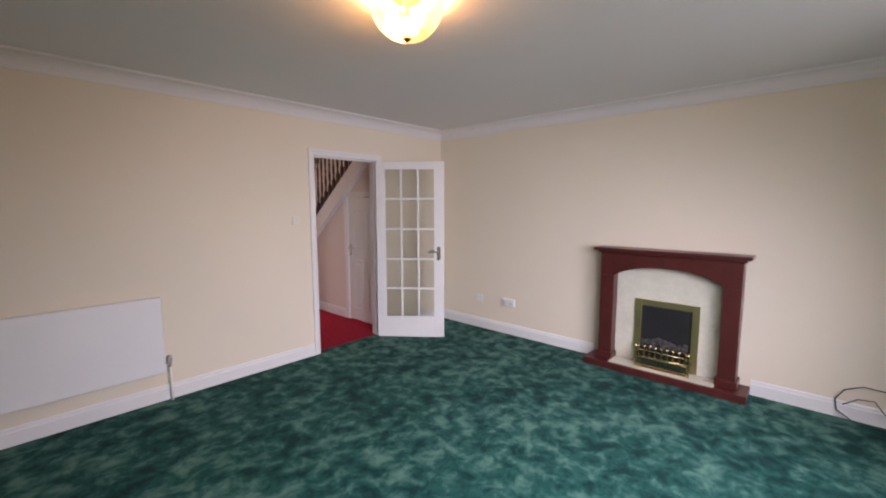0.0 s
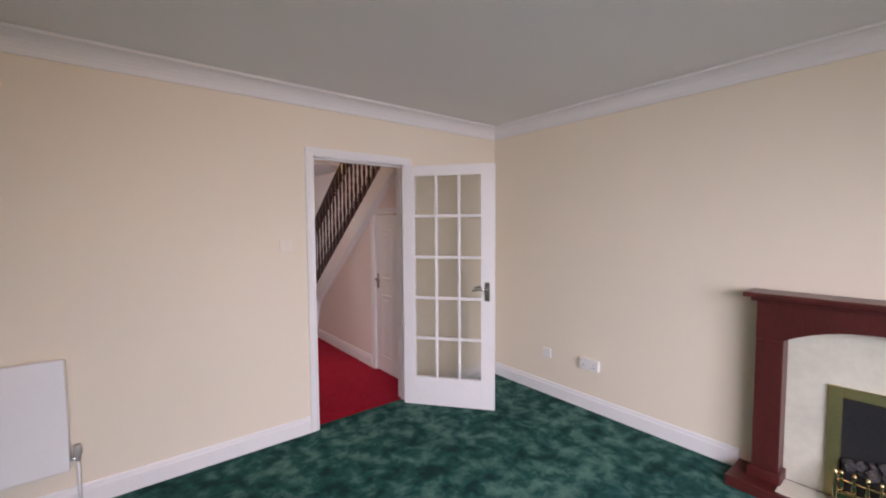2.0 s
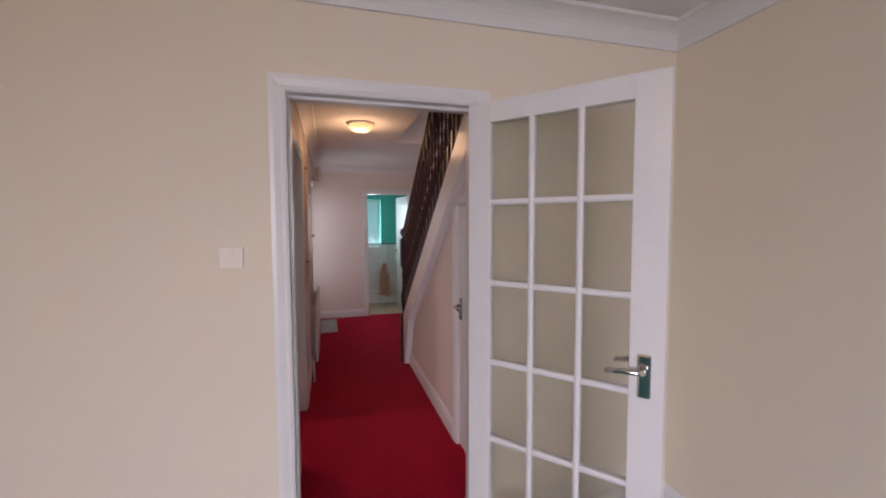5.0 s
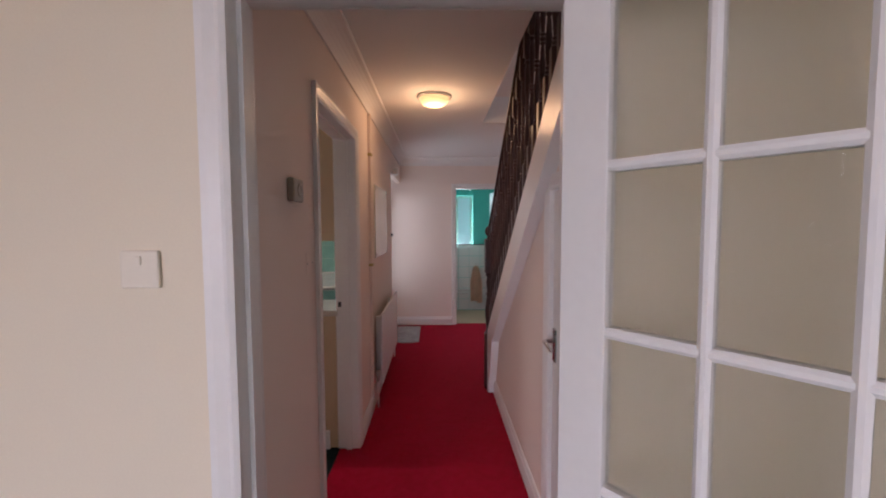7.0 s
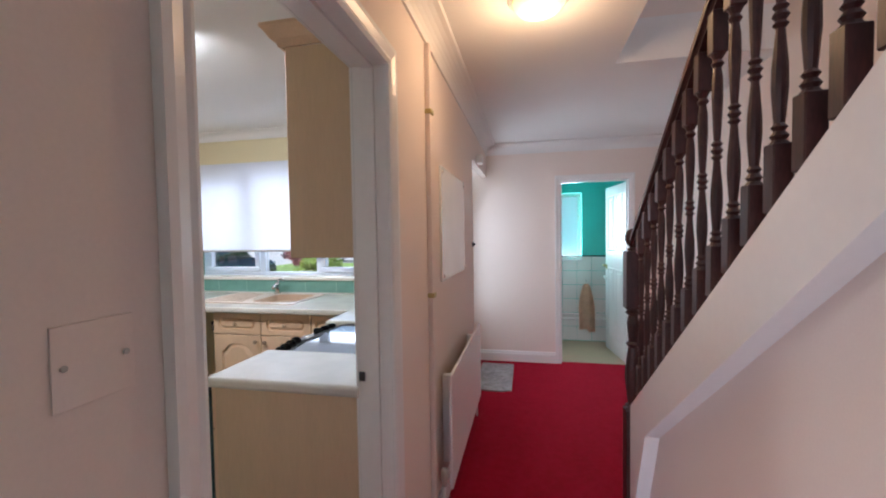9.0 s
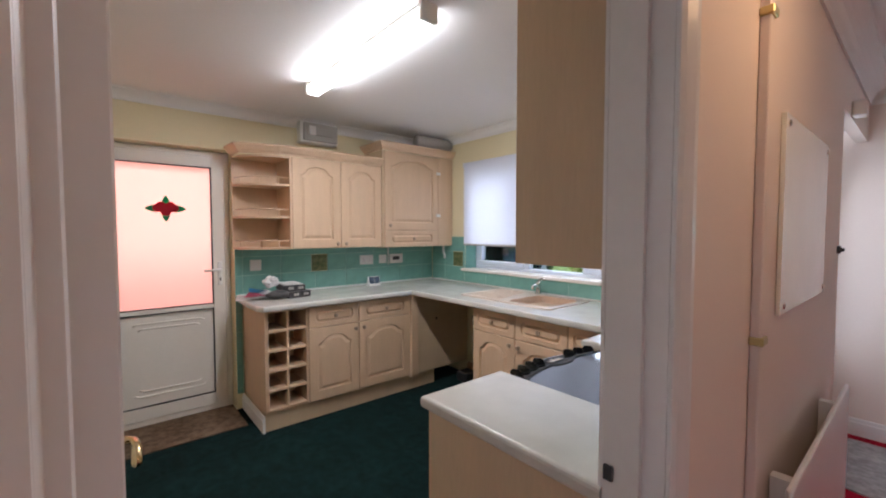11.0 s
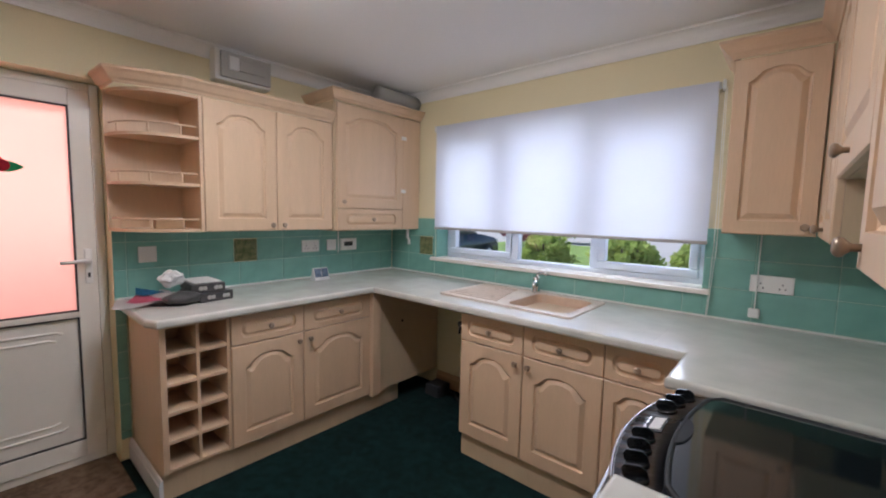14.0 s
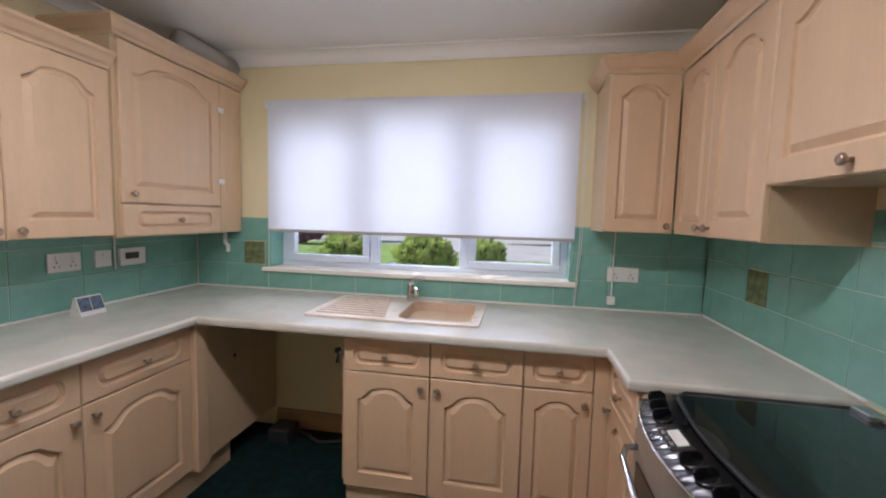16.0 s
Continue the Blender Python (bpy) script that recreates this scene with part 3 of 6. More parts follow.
bar_shape = [(-MUN / 2, -0.006), (-0.004, 0.0), (0.004, 0.0), (MUN / 2, -0.006), (MUN / 2, -LT + 0.006), (0.004, -LT), (-0.004, -LT), (-MUN / 2, -LT + 0.006)]
for i in range(2):
    x = ST + (i + 1) * cw + (i + 0.5) * MUN
    bm = prism([(x + a, b - 0.001) for a, b in bar_shape], "z", BOTR, LH - TOPR)
    bm.transform(D)
    part("glazing_bar", bm, "white", gd)
for j in range(4):
    z = BOTR + (j + 1) * ch + (j + 0.5) * MUN
    bm = prism([(b * 0.94 - 0.001, z + a) for a, b in bar_shape], "x", ST, LW - SR)
    bm.transform(D)
    part("glazing_bar", bm, "white", gd)
for i in range(3):
    for j in range(5):
        x, z = ST + i * (cw + MUN), BOTR + j * (ch + MUN)
        bm = boxed(x - 0.003, x + cw + 0.003, -LT / 2 - 0.002, -LT / 2 + 0.002, z - 0.003, z + ch + 0.003)
        bm.transform(D)
        part("pane", bm, "ripple", gd, "obscured patterned glass pane")
lever(gd, D @ Matrix.Translation((LW - 0.060, -LT, 0)), 0.965, -1)
lever(gd, D @ pose(LW - 0.060, 0, 0, 0, 0, 180), 0.965, 1)
for z in (0.2, 0.95, 1.7):
    bm = lathe([(0.006, -0.05), (0.006, 0.05)], 8)
    bm.transform(D @ Matrix.Translation((-0.002, -0.002, z)))
    part("hinge", bm, "chrome", gd)


def panel_leaf(name, at, turn, w, h, label, handle_side, panels, mat="brass_dull", handle_z=1.0, both=True, handle_x=None):
    """A moulded panel door leaf, hinged at local x = 0; panels: (x0, x1, z0, z1)."""
    t = 0.036
    e = thing(name, at, label, "door", turn=turn)
    m = e.matrix_basis.copy()
    bm = boxed(0, w, -t, 0, 0, h, 0.002)
    bm.transform(m)
    slab = part("leaf", bm, "white", e)
    for front in (0, 1):
        for x0, x1, z0, z1 in panels:
            y, s = (-t, -1) if front == 0 else (0, 1)
            bm = bmesh.new()
            rings = []
            for inset, rise in ((0, 0.0005), (0.006, 0.005), (0.018, 0.006), (0.026, 0.0012), (0.05, 0.0012), (0.062, 0.006)):
                rings.append([bm.verts.new((a, y + s * rise, b)) for a, b in ((x0 + inset, z0 + inset), (x1 - inset, z0 + inset), (x1 - inset, z1 - inset), (x0 + inset, z1 - inset))])
            for a, b in zip(rings, rings[1:]):
                for i in range(4):
                    bm.faces.new((a[i], a[(i + 1) % 4], b[(i + 1) % 4], b[i]))
            bm.faces.new(rings[-1])
            bm.transform(m)
            part("panel_moulding", bm, "white", slab)
    lever(e, m @ Matrix.Translation((handle_x or w - 0.05, -t, 0)), handle_z, 1 if handle_x else -1, mat, bool(handle_x))
    if both:
        lever(e, m @ pose(w - 0.05, 0, 0, 0, 0, 180), handle_z, 1, mat, False)
    return e


SIX = [(0.11, 0.345, 1.56, 1.86), (0.405, 0.64, 1.56, 1.86), (0.11, 0.345, 0.90, 1.47), (0.405, 0.64, 0.90, 1.47), (0.11, 0.345, 0.18, 0.78), (0.405, 0.64, 0.18, 0.78)]
panel_leaf("kitchen_door", (-0.172, 0.872, 0.008), 181.9, 0.775, 1.965, "white moulded six-panel door standing open into the kitchen", 1, SIX, "brass", 0.945)
panel_leaf("toilet_door", (1.424, 5.045, 0.008), 97.5, 0.665, 1.955, "white panel door standing open into the toilet", 1, [(0.09, 0.30, 1.2, 1.85), (0.36, 0.57, 1.2, 1.85), (0.09, 0.30, 0.16, 1.0), (0.36, 0.57, 0.16, 1.0)], "brass_dull")

# front door with obscured glass, closed
fd = thing("front_door", (-0.26, 4.37, 0.0), "white front door with obscured glass, shut", "door")
bm = bmesh.new()
for a, b, z0, z1 in ((FDOOR[0] + .002, FDOOR[0] + 0.12, 0.01, 2.05), (FDOOR[1] - 0.12, FDOOR[1] - .002, 0.01, 2.05), (FDOOR[0] + 0.12, FDOOR[1] - 0.12, 0.01, 0.55), (FDOOR[0] + 0.12, FDOOR[1] - 0.12, 1.92, 2.05)):
    box(bm, -0.285, -0.235, a, b, z0, z1, 0.003)
part("door_frame", bm, "upvc", fd)
part("pane", boxed(-0.262, -0.258, FDOOR[0] + 0.12, FDOOR[1] - 0.12, 0.55, 1.92), "frost", fd, "frosted glass pane")


# ---- living room things ----
def radiator(name, axis, wall_at, sign, a0, a1, z0, z1, label, single=False):
    """A plain flat panel radiator on a wall, with valve and pipe. single: one panel that stands well off the wall, open behind."""
    base = ((a0 + a1) / 2, wall_at, z0) if axis == "y" else (wall_at, (a0 + a1) / 2, z0)
    e = thing(name, base, label, "radiator")

    def put(n, o0, o1, u0, u1, v0, v1, mat="radiator", bev=0.004, parent=e):
        p, q = sorted((wall_at + sign * o0, wall_at + sign * o1))
        bm = boxed(u0, u1, p, q, v0, v1, bev, 2) if axis == "y" else boxed(p, q, u0, u1, v0, v1, bev, 2)
        return part(n, bm, mat, parent)
    off = 0.010 if single else 0.0
    put("panel", 0.055 + off, 0.072 + off, a0, a1, z0, z1, bev=0.007)
    if not single:
        put("back_panel", 0.022, 0.034, a0 + 0.01, a1 - 0.01, z0 + 0.01, z1 - 0.01)
        put("convector", 0.036, 0.053, a0 + 0.02, a1 - 0.02, z0 + 0.04, z1 - 0.03)
        for u in (a0, a1 - 0.006):
            put("side_cover", 0.02, 0.056, u, u + 0.006, z0 + 0.012, z1 - 0.012, bev=0.001)
    for u in (a0 + 0.15, a1 - 0.19):
        put("bracket", 0.002, 0.054 + off if single else 0.024, u, u + 0.04, z0 + 0.05, z1 - 0.05, "radiator", 0.001)

    def at(o, u, z):
        return (u, wall_at + sign * o, z) if axis == "y" else (wall_at + sign * o, u, z)
    for u, s in ((a1, 1), (a0, -1)):
        pipe = tube([at(0.045, u + s * 0.03, 0.0), at(0.045, u + s * 0.03, z0 + 0.05)], 0.0075, 8)
        part("pipe", pipe, "white", e, "white painted pipe", True)
        valve = lathe([(0.011, 0), (0.013, 0.03), (0.018, 0.035), (0.019, 0.075), (0.014, 0.085)], 12, None, Matrix.Translation(at(0.045, u + s * 0.03, z0 + 0.035)))
        part("valve", valve, "grey_plastic", e, "grey radiator valve cap", True)
        part("tail", tube([at(0.045, u + s * 0.03, z0 + 0.05), at(0.045, u, z0 + 0.05)], 0.009, 8), "chrome", e, "", True)
    return e


radiator("radiator", "y", -0.002, -1, -2.75, -1.34, 0.24, 0.83, "long white flat-panel radiator under the cream wall")
radiator("radiator", "x", -0.048, 1, 2.30, 3.50, 0.18, 0.745, "white flat-panel radiator on the pink hall wall", True)


def plate(name, axis, wall_at, sign, u0, u1, z0, z1, label, category, mat="white_plastic", deep=0.010, rockers=0, holes=0, group=""):
    """A switch or socket plate on a wall, with rockers and pin holes as parts."""
    base = ((u0 + u1) / 2, wall_at, z0) if axis == "y" else (wall_at, (u0 + u1) / 2, z0)
    e = thing(name, base, label, category, group)

    def put(n, o0, o1, a, b, c, d, mt, bev=0.0):
        p, q = sorted((wall_at + sign * o0, wall_at + sign * o1))
        bm = boxed(a, b, p, q, c, d, bev, 2) if axis == "y" else boxed(p, q, a, b, c, d, bev, 2)
        part(n, bm, mt, e)
    put("face", 0.001, deep, u0, u1, z0, z1, mat, min(0.004, deep * 0.4))
    w, h = u1 - u0, z1 - z0
    for k in range(rockers):
        c = u0 + w * (k + 0.5) / rockers
        put("rocker", deep - 0.002, deep + 0.004, c - 0.006, c + 0.006, z0 + h * 0.62, z0 + h * 0.86, mat, 0.002)
    for k in range(holes):
        c = u0 + w * (k + 0.5) / holes
        for du, dz in ((0, 0.012), (-0.011, -0.008), (0.011, -0.008)):
            put("pin_hole", deep - 0.001, deep + 0.0006, c + du - 0.0025, c + du + 0.0025, z0 + h * 0.38 + dz - 0.004, z0 + h * 0.38 + dz + 0.004, "dark_plastic")
    return e


plate("light_switch", "y", 0.0, -1, -0.240, -0.155, 1.325, 1.410, "cream plastic light switch on the cream wall", "switch", mat="cream_plastic", rockers=1, deep=0.012)
plate("aerial_socket", "x", 1.85, -1, -0.70, -0.615, 0.330, 0.413, "small white wall socket above the skirting", "socket", deep=0.012)
plate("power_socket", "x", 1.85, -1, -1.165, -1.00, 0.335, 0.42, "white double power socket above the skirting", "socket", deep=0.034, rockers=2, holes=2)

# fireplace
FX = 1.85
fp = thing("fireplace", (FX, -2.735, 0.0), "mahogany fireplace surround with cream marble back and gas fire", "fireplace")
FC = -2.742


def fpart(n, x0, x1, y0, y1, z0, z1, mat, bev=0.003, lab="", parent=fp):
    return part(n, boxed(x0, x1, FC + y0, FC + y1, z0, z1, bev, 2), mat, parent, lab)


fpart("hearth", FX - 0.262, FX - 0.002, -0.630, 0.640, 0.001, 0.062, "mahogany", 0.005)
fpart("hearth_inset", FX - 0.235, FX - 0.06, -0.415, 0.415, 0.055, 0.0665, "stone", 0.001, "cream marble hearth slab")
fpart("back_panel", FX - 0.045, FX - 0.002, -0.44, 0.44, 0.062, 0.99, "stone", 0.001, "cream marble back panel")
for s in (-1, 1):
    fpart("leg", FX - 0.150, FX - 0.002, min(s * 0.422, s * 0.545), max(s * 0.422, s * 0.545), 0.062, 0.86, "mahogany")
    fpart("plinth_block", FX - 0.170, FX - 0.002, min(s * 0.408, s * 0.560), max(s * 0.408, s * 0.560), 0.062, 0.12, "mahogany", 0.006)
arch = [(FC - 0.545, 0.861), (FC - 0.545, 1.075), (FC + 0.545, 1.075), (FC + 0.545, 0.861), (FC + 0.422, 0.861)]
for i in range(17):
    u = 1 - 2 * i / 16
    arch.append((FC + 0.420 * u, 0.868 + 0.098 * (1 - abs(u) ** 2.6)))
arch.append((FC - 0.422, 0.861))
part("arched_frieze", prism(arch, "x", FX - 0.150, FX - 0.002), "mahogany", fp)
fpart("mantel_shelf", FX - 0.205, FX - 0.002, -0.600, 0.600, 1.094, 1.122, "mahogany", 0.006)
fpart("shelf_moulding", FX - 0.175, FX - 0.002, -0.570, 0.570, 1.072, 1.097, "mahogany", 0.008)
# fire: brass frame, black box, coals, fret
BY0, BY1, BZ0, BZ1 = -0.265, 0.248, 0.070, 0.660
bm = bmesh.new()
for y0, y1, z0, z1 in ((BY0, BY0 + 0.055, BZ0, BZ1), (BY1 - 0.055, BY1, BZ0, BZ1), (BY0 + 0.055, BY1 - 0.055, BZ1 - 0.055, BZ1)):
    box(bm, FX - 0.066, FX - 0.0455, FC + y0, FC + y1, z0, z1, 0.004, 1)
part("fire_frame", bm, "brass_dull", fp, "brushed brass fire frame")
fpart("fire_box", FX - 0.050, FX - 0.046, BY0 + 0.055, BY1 - 0.055, BZ0, BZ1 - 0.055, "soot", 0, "black fire box")
fpart("fire_bed", FX - 0.10, FX - 0.051, BY0 + 0.065, BY1 - 0.065, BZ0, 0.24, "soot", 0.006, "black fire bed")
rnd = random.Random(4)
for k in range(18):
    bm = bmesh.new()
    bmesh.ops.create_icosphere(bm, subdivisions=1, radius=1)
    r = rnd.uniform(0.024, 0.042)
    for v in bm.verts:
        v.co = v.co * r * rnd.uniform(0.75, 1.15)
    y = FC + BY0 + 0.09 + (k % 9) * 0.041
    bm.transform(Matrix.Translation((FX - 0.078 - 0.012 * (k // 9 == 0), y, 0.262 + 0.045 * (k // 9) * (0.6 + 0.4 * math.sin(k)))))
    part("coal", bm, "coal", fp)
# brass fret in front
FXF = FX - 0.165
FR0, FR1 = FC + BY0 + 0.045, FC + BY1 - 0.055
part("fret_base", boxed(FXF - 0.014, FXF + 0.06, FR0, FR1, 0.067, 0.080, 0.004, 2), "brass", fp, "polished brass fret base")
panel_ = part("fret_panel", boxed(FXF - 0.006, FXF + 0.006, FR0 + 0.008, FR1 - 0.008, 0.081, 0.158, 0.003, 2), "brass", fp, "pierced polished brass plate")
for k in range(2):
    for z in (0.094, 0.126):
        y0 = FR0 + 0.030 + k * (FR1 - FR0 - 0.04) / 2
        part("slot", boxed(FXF - 0.0075, FXF - 0.0055, y0, y0 + (FR1 - FR0) / 2 - 0.055, z, z + 0.016, 0.0005), "soot", panel_, "dark pierced slot")
for z, r in ((0.163, 0.007), (0.222, 0.0055)):
    part("fret_rail", tube([(FXF, FR0, z), (FXF, FR1, z)], r, 8), "brass", fp, "polished brass rail", True)
for k in range(9):
    y = FR0 + 0.022 + (FR1 - FR0 - 0.044) * k / 8
    prof = [(0.006, 0.165), (0.010, 0.180), (0.0115, 0.196), (0.007, 0.214), (0.008, 0.226), (0.0055, 0.240), (0.011, 0.252), (0.009, 0.264), (0.003, 0.272)]
    part("fret_bar", lathe(prof, 8, None, Matrix.Translation((FXF, y, 0))), "brass", fp, "polished brass bar", True)
for y in (FR0, FR1):
    part("fret_foot", lathe([(0.013, 0.067), (0.015, 0.085), (0.009, 0.12), (0.013, 0.165), (0.009, 0.225), (0.013, 0.250), (0.004, 0.275)], 10, None, Matrix.Translation((FXF, y, 0))), "brass", fp, "", True)
    part("fret_return", tube([(FXF, y, 0.163), (FXF + 0.09, y, 0.163)], 0.006, 8), "brass", fp, "", True)

# ceiling lamp in the living room
ll = thing("ceiling_lamp", (-0.81, -2.25, CL), "amber glass bowl ceiling lamp, lit", "lamp")
part("ceiling_rose", lathe([(0.07, CL - 0.001), (0.07, CL - 0.02), (0.03, CL - 0.04), (0.012, CL - 0.05), (0.012, CL - 0.10)], 20, None, Matrix.Translation((-0.81, -2.25, 0))), "brass", ll, "", True)
bowl = bmesh.new()
nn = 48
rings = []
for i in range(11):
    a = i / 10 * math.pi / 2
    ring = []
    for k in range(nn):
        f = 1 + 0.025 * math.cos(8 * 2 * math.pi * k / nn) * math.sin(a)
        r = 0.158 * math.sin(a) ** 0.8 * f + 0.004
        ring.append(bowl.verts.new((-0.81 + r * math.cos(2 * math.pi * k / nn), -2.25 + r * math.sin(2 * math.pi * k / nn), 2.257 + 0.165 * (1 - math.cos(a)))))
    rings.append(ring)
for a, b in zip(rings, rings[1:]):
    for k in range(nn):
        bowl.faces.new((a[k], a[(k + 1) % nn], b[(k + 1) % nn], b[k]))
bowl.faces.new(rings[0])
part("glass_bowl", bowl, "lamp_shade", ll, "ribbed amber glass bowl", True)
part("finial", lathe([(0.004, 2.246), (0.010, 2.249), (0.016, 2.256), (0.022, 2.260), (0.022, 2.266)], 14, None, Matrix.Translation((-0.81, -2.25, 0))), "brass", ll, "brass finial", True)
for k in range(3):
    a = 2 * math.pi * k / 3 + 0.5
    bm = bmesh.new()
    bmesh.ops.create_uvsphere(bm, u_segments=12, v_segments=8, radius=0.035)
    bm.transform(Matrix.Translation((-0.81 + 0.07 * math.cos(a), -2.25 + 0.07 * math.sin(a), 2.335)))
    part("bulb", bm, "lamp_core", ll, "glowing bulb", True)

# aerial cable at the skirting
bm = tube([(1.835, -3.86, 0.13), (1.80, -3.90, 0.22), (1.79, -3.99, 0.27), (1.80, -4.12, 0.26), (1.81, -4.20, 0.17), (1.82, -4.24, 0.01)], 0.004, 6)
tube([(1.835, -3.86, 0.13), (1.81, -3.87, 0.06), (1.79, -3.95, 0.012), (1.76, -4.2, 0.006)], 0.004, 6, bm)
tube([(1.835, -3.90, 0.10), (1.80, -3.97, 0.17), (1.80, -4.05, 0.18), (1.81, -4.12, 0.08), (1.80, -4.2, 0.006)], 0.004, 6, bm)
solid("aerial_cable", bm, "dark_plastic", "loose dark aerial cable by the skirting", "cable", smooth=True)

# living room window behind the walk
lw = thing("window_living", (-0.75, -4.66, LWIN[2]), "white framed living room window", "window", kind="structure")
bm = bmesh.new()
for x in (LWIN[0], LWIN[0] + 0.91, LWIN[0] + 1.82, LWIN[1] - 0.06):
    box(bm, x, x + 0.06, -4.70, -4.64, LWIN[2], LWIN[3])
for z in (LWIN[2], LWIN[3] - 0.06):
    box(bm, LWIN[0], LWIN[1], -4.695, -4.645, z, z + 0.06)
part("window_frame", bm, "upvc", lw)


# ---- hall things ----
SL = 0.772
def string_top(y):
    return 0.575 + SL * (2.535 - y)


stairs = thing("staircase", (1.35, 2.6, 0.0), "carpeted stairs with white string and dark turned balusters", "stairs")
pts = [(2.600, 0.0), (2.600, string_top(2.600)), (0.125, string_top(0.125)), (0.125, string_top(0.125) - 0.224), (2.33, string_top(2.33) - 0.224), (2.535, 0.0)]
part("string", prism(pts, "x", 0.912, 0.974), "white", stairs, "white painted closed string")
part("string_cap", prism([(2.605, string_top(2.605)), (0.125, string_top(0.125)), (0.125, string_top(0.125) + 0.016), (2.605, string_top(2.605) + 0.016)], "x", 0.914, 0.966), "white", stairs, "white painted string capping")
going, rise = 0.226, 0.1745
for k in range(11):
    y1 = 2.60 - k * going
    part("step", boxed(1.022, 1.748, y1 - going - 0.02 + 0.0, y1, k * rise + 0.002 if k == 0 else k * rise + 0.002 - 0.03, (k + 1) * rise), "red_carpet", stairs, "crimson carpeted step")
RH = 0.835
rail_pts = [(2.60, string_top(2.60) + RH), (0.125, string_top(0.125) + RH), (0.125, string_top(0.125) + RH + 0.062), (2.60, string_top(2.60) + RH + 0.062)]
bm = prism(rail_pts, "x", 0.908, 0.966)
bmesh.ops.bevel(bm, geom=[e for e in bm.edges if abs(e.verts[0].co.x - e.verts[1].co.x) < 1e-4 and abs(e.verts[0].co.y - e.verts[1].co.y) > 1], offset=0.014, segments=3, affect='EDGES')
part("handrail", bm, "dark_wood", stairs, "dark varnished handrail")


def turned(profile_mid, z0, z1, half, block_lo, block_hi, n=10):
    """A turned post: square blocks below and above, lathe work between; local, foot at z = 0."""
    bm = boxed(-half, half, -half, half, z0, z0 + block_lo, 0.003)
    box(bm, -half, half, -half, half, z1 - block_hi, z1, 0.003)
    lo, hi = z0 + block_lo, z1 - block_hi
    lathe([(r * half, lo + (hi - lo) * h) for r, h in profile_mid], n, bm)
    return bm


MID = [(0.95, 0.0), (0.62, 0.015), (0.88, 0.03), (0.5, 0.05), (0.78, 0.065), (0.5, 0.08), (0.60, 0.12), (0.78, 0.22), (0.74, 0.30), (0.50, 0.41), (0.42, 0.45), (0.74, 0.465), (0.46, 0.48), (0.80, 0.50), (0.46, 0.52), (0.74, 0.535), (0.42, 0.55), (0.55, 0.62), (0.72, 0.78), (0.66, 0.88), (0.46, 0.93), (0.82, 0.95), (0.5, 0.97), (0.95, 1.0)]
bal = turned(MID, 0.0, RH - 0.020, 0.0205, 0.15, 0.12, 10)
me = bpy.data.meshes.new("baluster")
bmesh.ops.recalc_face_normals(bal, faces=bal.faces)
bal.to_mesh(me)
bal.free()
me.materials.append(M["dark_wood"])
for k in range(24):
    y = 2.49 - 0.099 * k
    b = new("baluster", me)
    b.parent = stairs
    b.matrix_basis = root_matrix(stairs).inverted() @ pose(0.937, y, string_top(y) + 0.022)
NY = 2.648
npost = turned([(0.95, 0.0), (0.7, 0.02), (0.95, 0.04), (0.6, 0.06), (0.72, 0.12), (0.95, 0.3), (0.95, 0.4), (0.7, 0.55), (0.55, 0.62), (0.85, 0.65), (0.55, 0.68), (0.75, 0.85), (0.55, 0.93), (0.95, 0.96), (0.7, 0.98), (0.95, 1.0)], 0.0, 1.335, 0.042, 0.50, 0.30, 14)
npost.transform(Matrix.Translation((0.937, NY, 0.001)))
newel = part("newel_post", npost, "dark_wood", stairs, "dark turned newel post")
ball = lathe([(0.020, 1.335), (0.030, 1.343), (0.022, 1.352), (0.018, 1.358), (0.032, 1.370), (0.043, 1.392), (0.044, 1.412), (0.034, 1.437), (0.016, 1.450), (0.003, 1.453)], 16, None, Matrix.Translation((0.937, NY, 0)))
part("ball_cap", ball, "dark_wood", newel, "", True)

# panel under the stairs, with the cupboard opening
CUP = (0.17, 0.862, 0.0, 1.615)


def under(y):
    return string_top(y) - 0.218


bm = bmesh.new()
prism([(2.545, 0.0), (CUP[1] + 0.02, 0.0), (CUP[1] + 0.02, under(CUP[1] + 0.02)), (2.545, under(2.545))], "x", 0.975, 1.02, bm)
prism([(CUP[1] + 0.02, CUP[3] + 0.02), (CUP[0] - 0.02, CUP[3] + 0.02), (CUP[0] - 0.02, under(CUP[0] - 0.02)), (CUP[1] + 0.02, under(CUP[1] + 0.02))], "x", 0.975, 1.02, bm)
prism([(CUP[0] - 0.02, 0.0), (0.12, 0.0), (0.12, under(0.12)), (CUP[0] - 0.02, under(CUP[0] - 0.02))], "x", 0.975, 1.02, bm)
solid("wall_under_stairs", bm, "hall_paint", "pale pink wall under the staircase", "wall", "structure")
bm = wall_mesh("x", 0.975, 1.02, CUP[0] - 0.02, CUP[1] + 0.02, 0, CUP[3] + 0.02, [CUP])
solid("cupboard_lining", bm, "white", "white gloss cupboard door lining", "trim", "structure")
architrave("architrave", "x", 0.975, -1, CUP[0], CUP[1], CUP[3])
panel_leaf("cupboard_door", (1.020, CUP[1] - 0.003, 0.008), -90, CUP[1] - CUP[0] - 0.006, 1.60, "white panelled under-stairs cupboard door, shut", 1, [(0.10, 0.30, 0.95, 1.46), (0.39, 0.59, 0.95, 1.46), (0.10, 0.30, 0.14, 0.80), (0.39, 0.59, 0.14, 0.80)], "chrome", 0.93, False, 0.048)

# hall lamp
hl = thing("ceiling_lamp", (0.455, 2.14, CH), "round opal glass hall ceiling lamp, lit", "lamp")
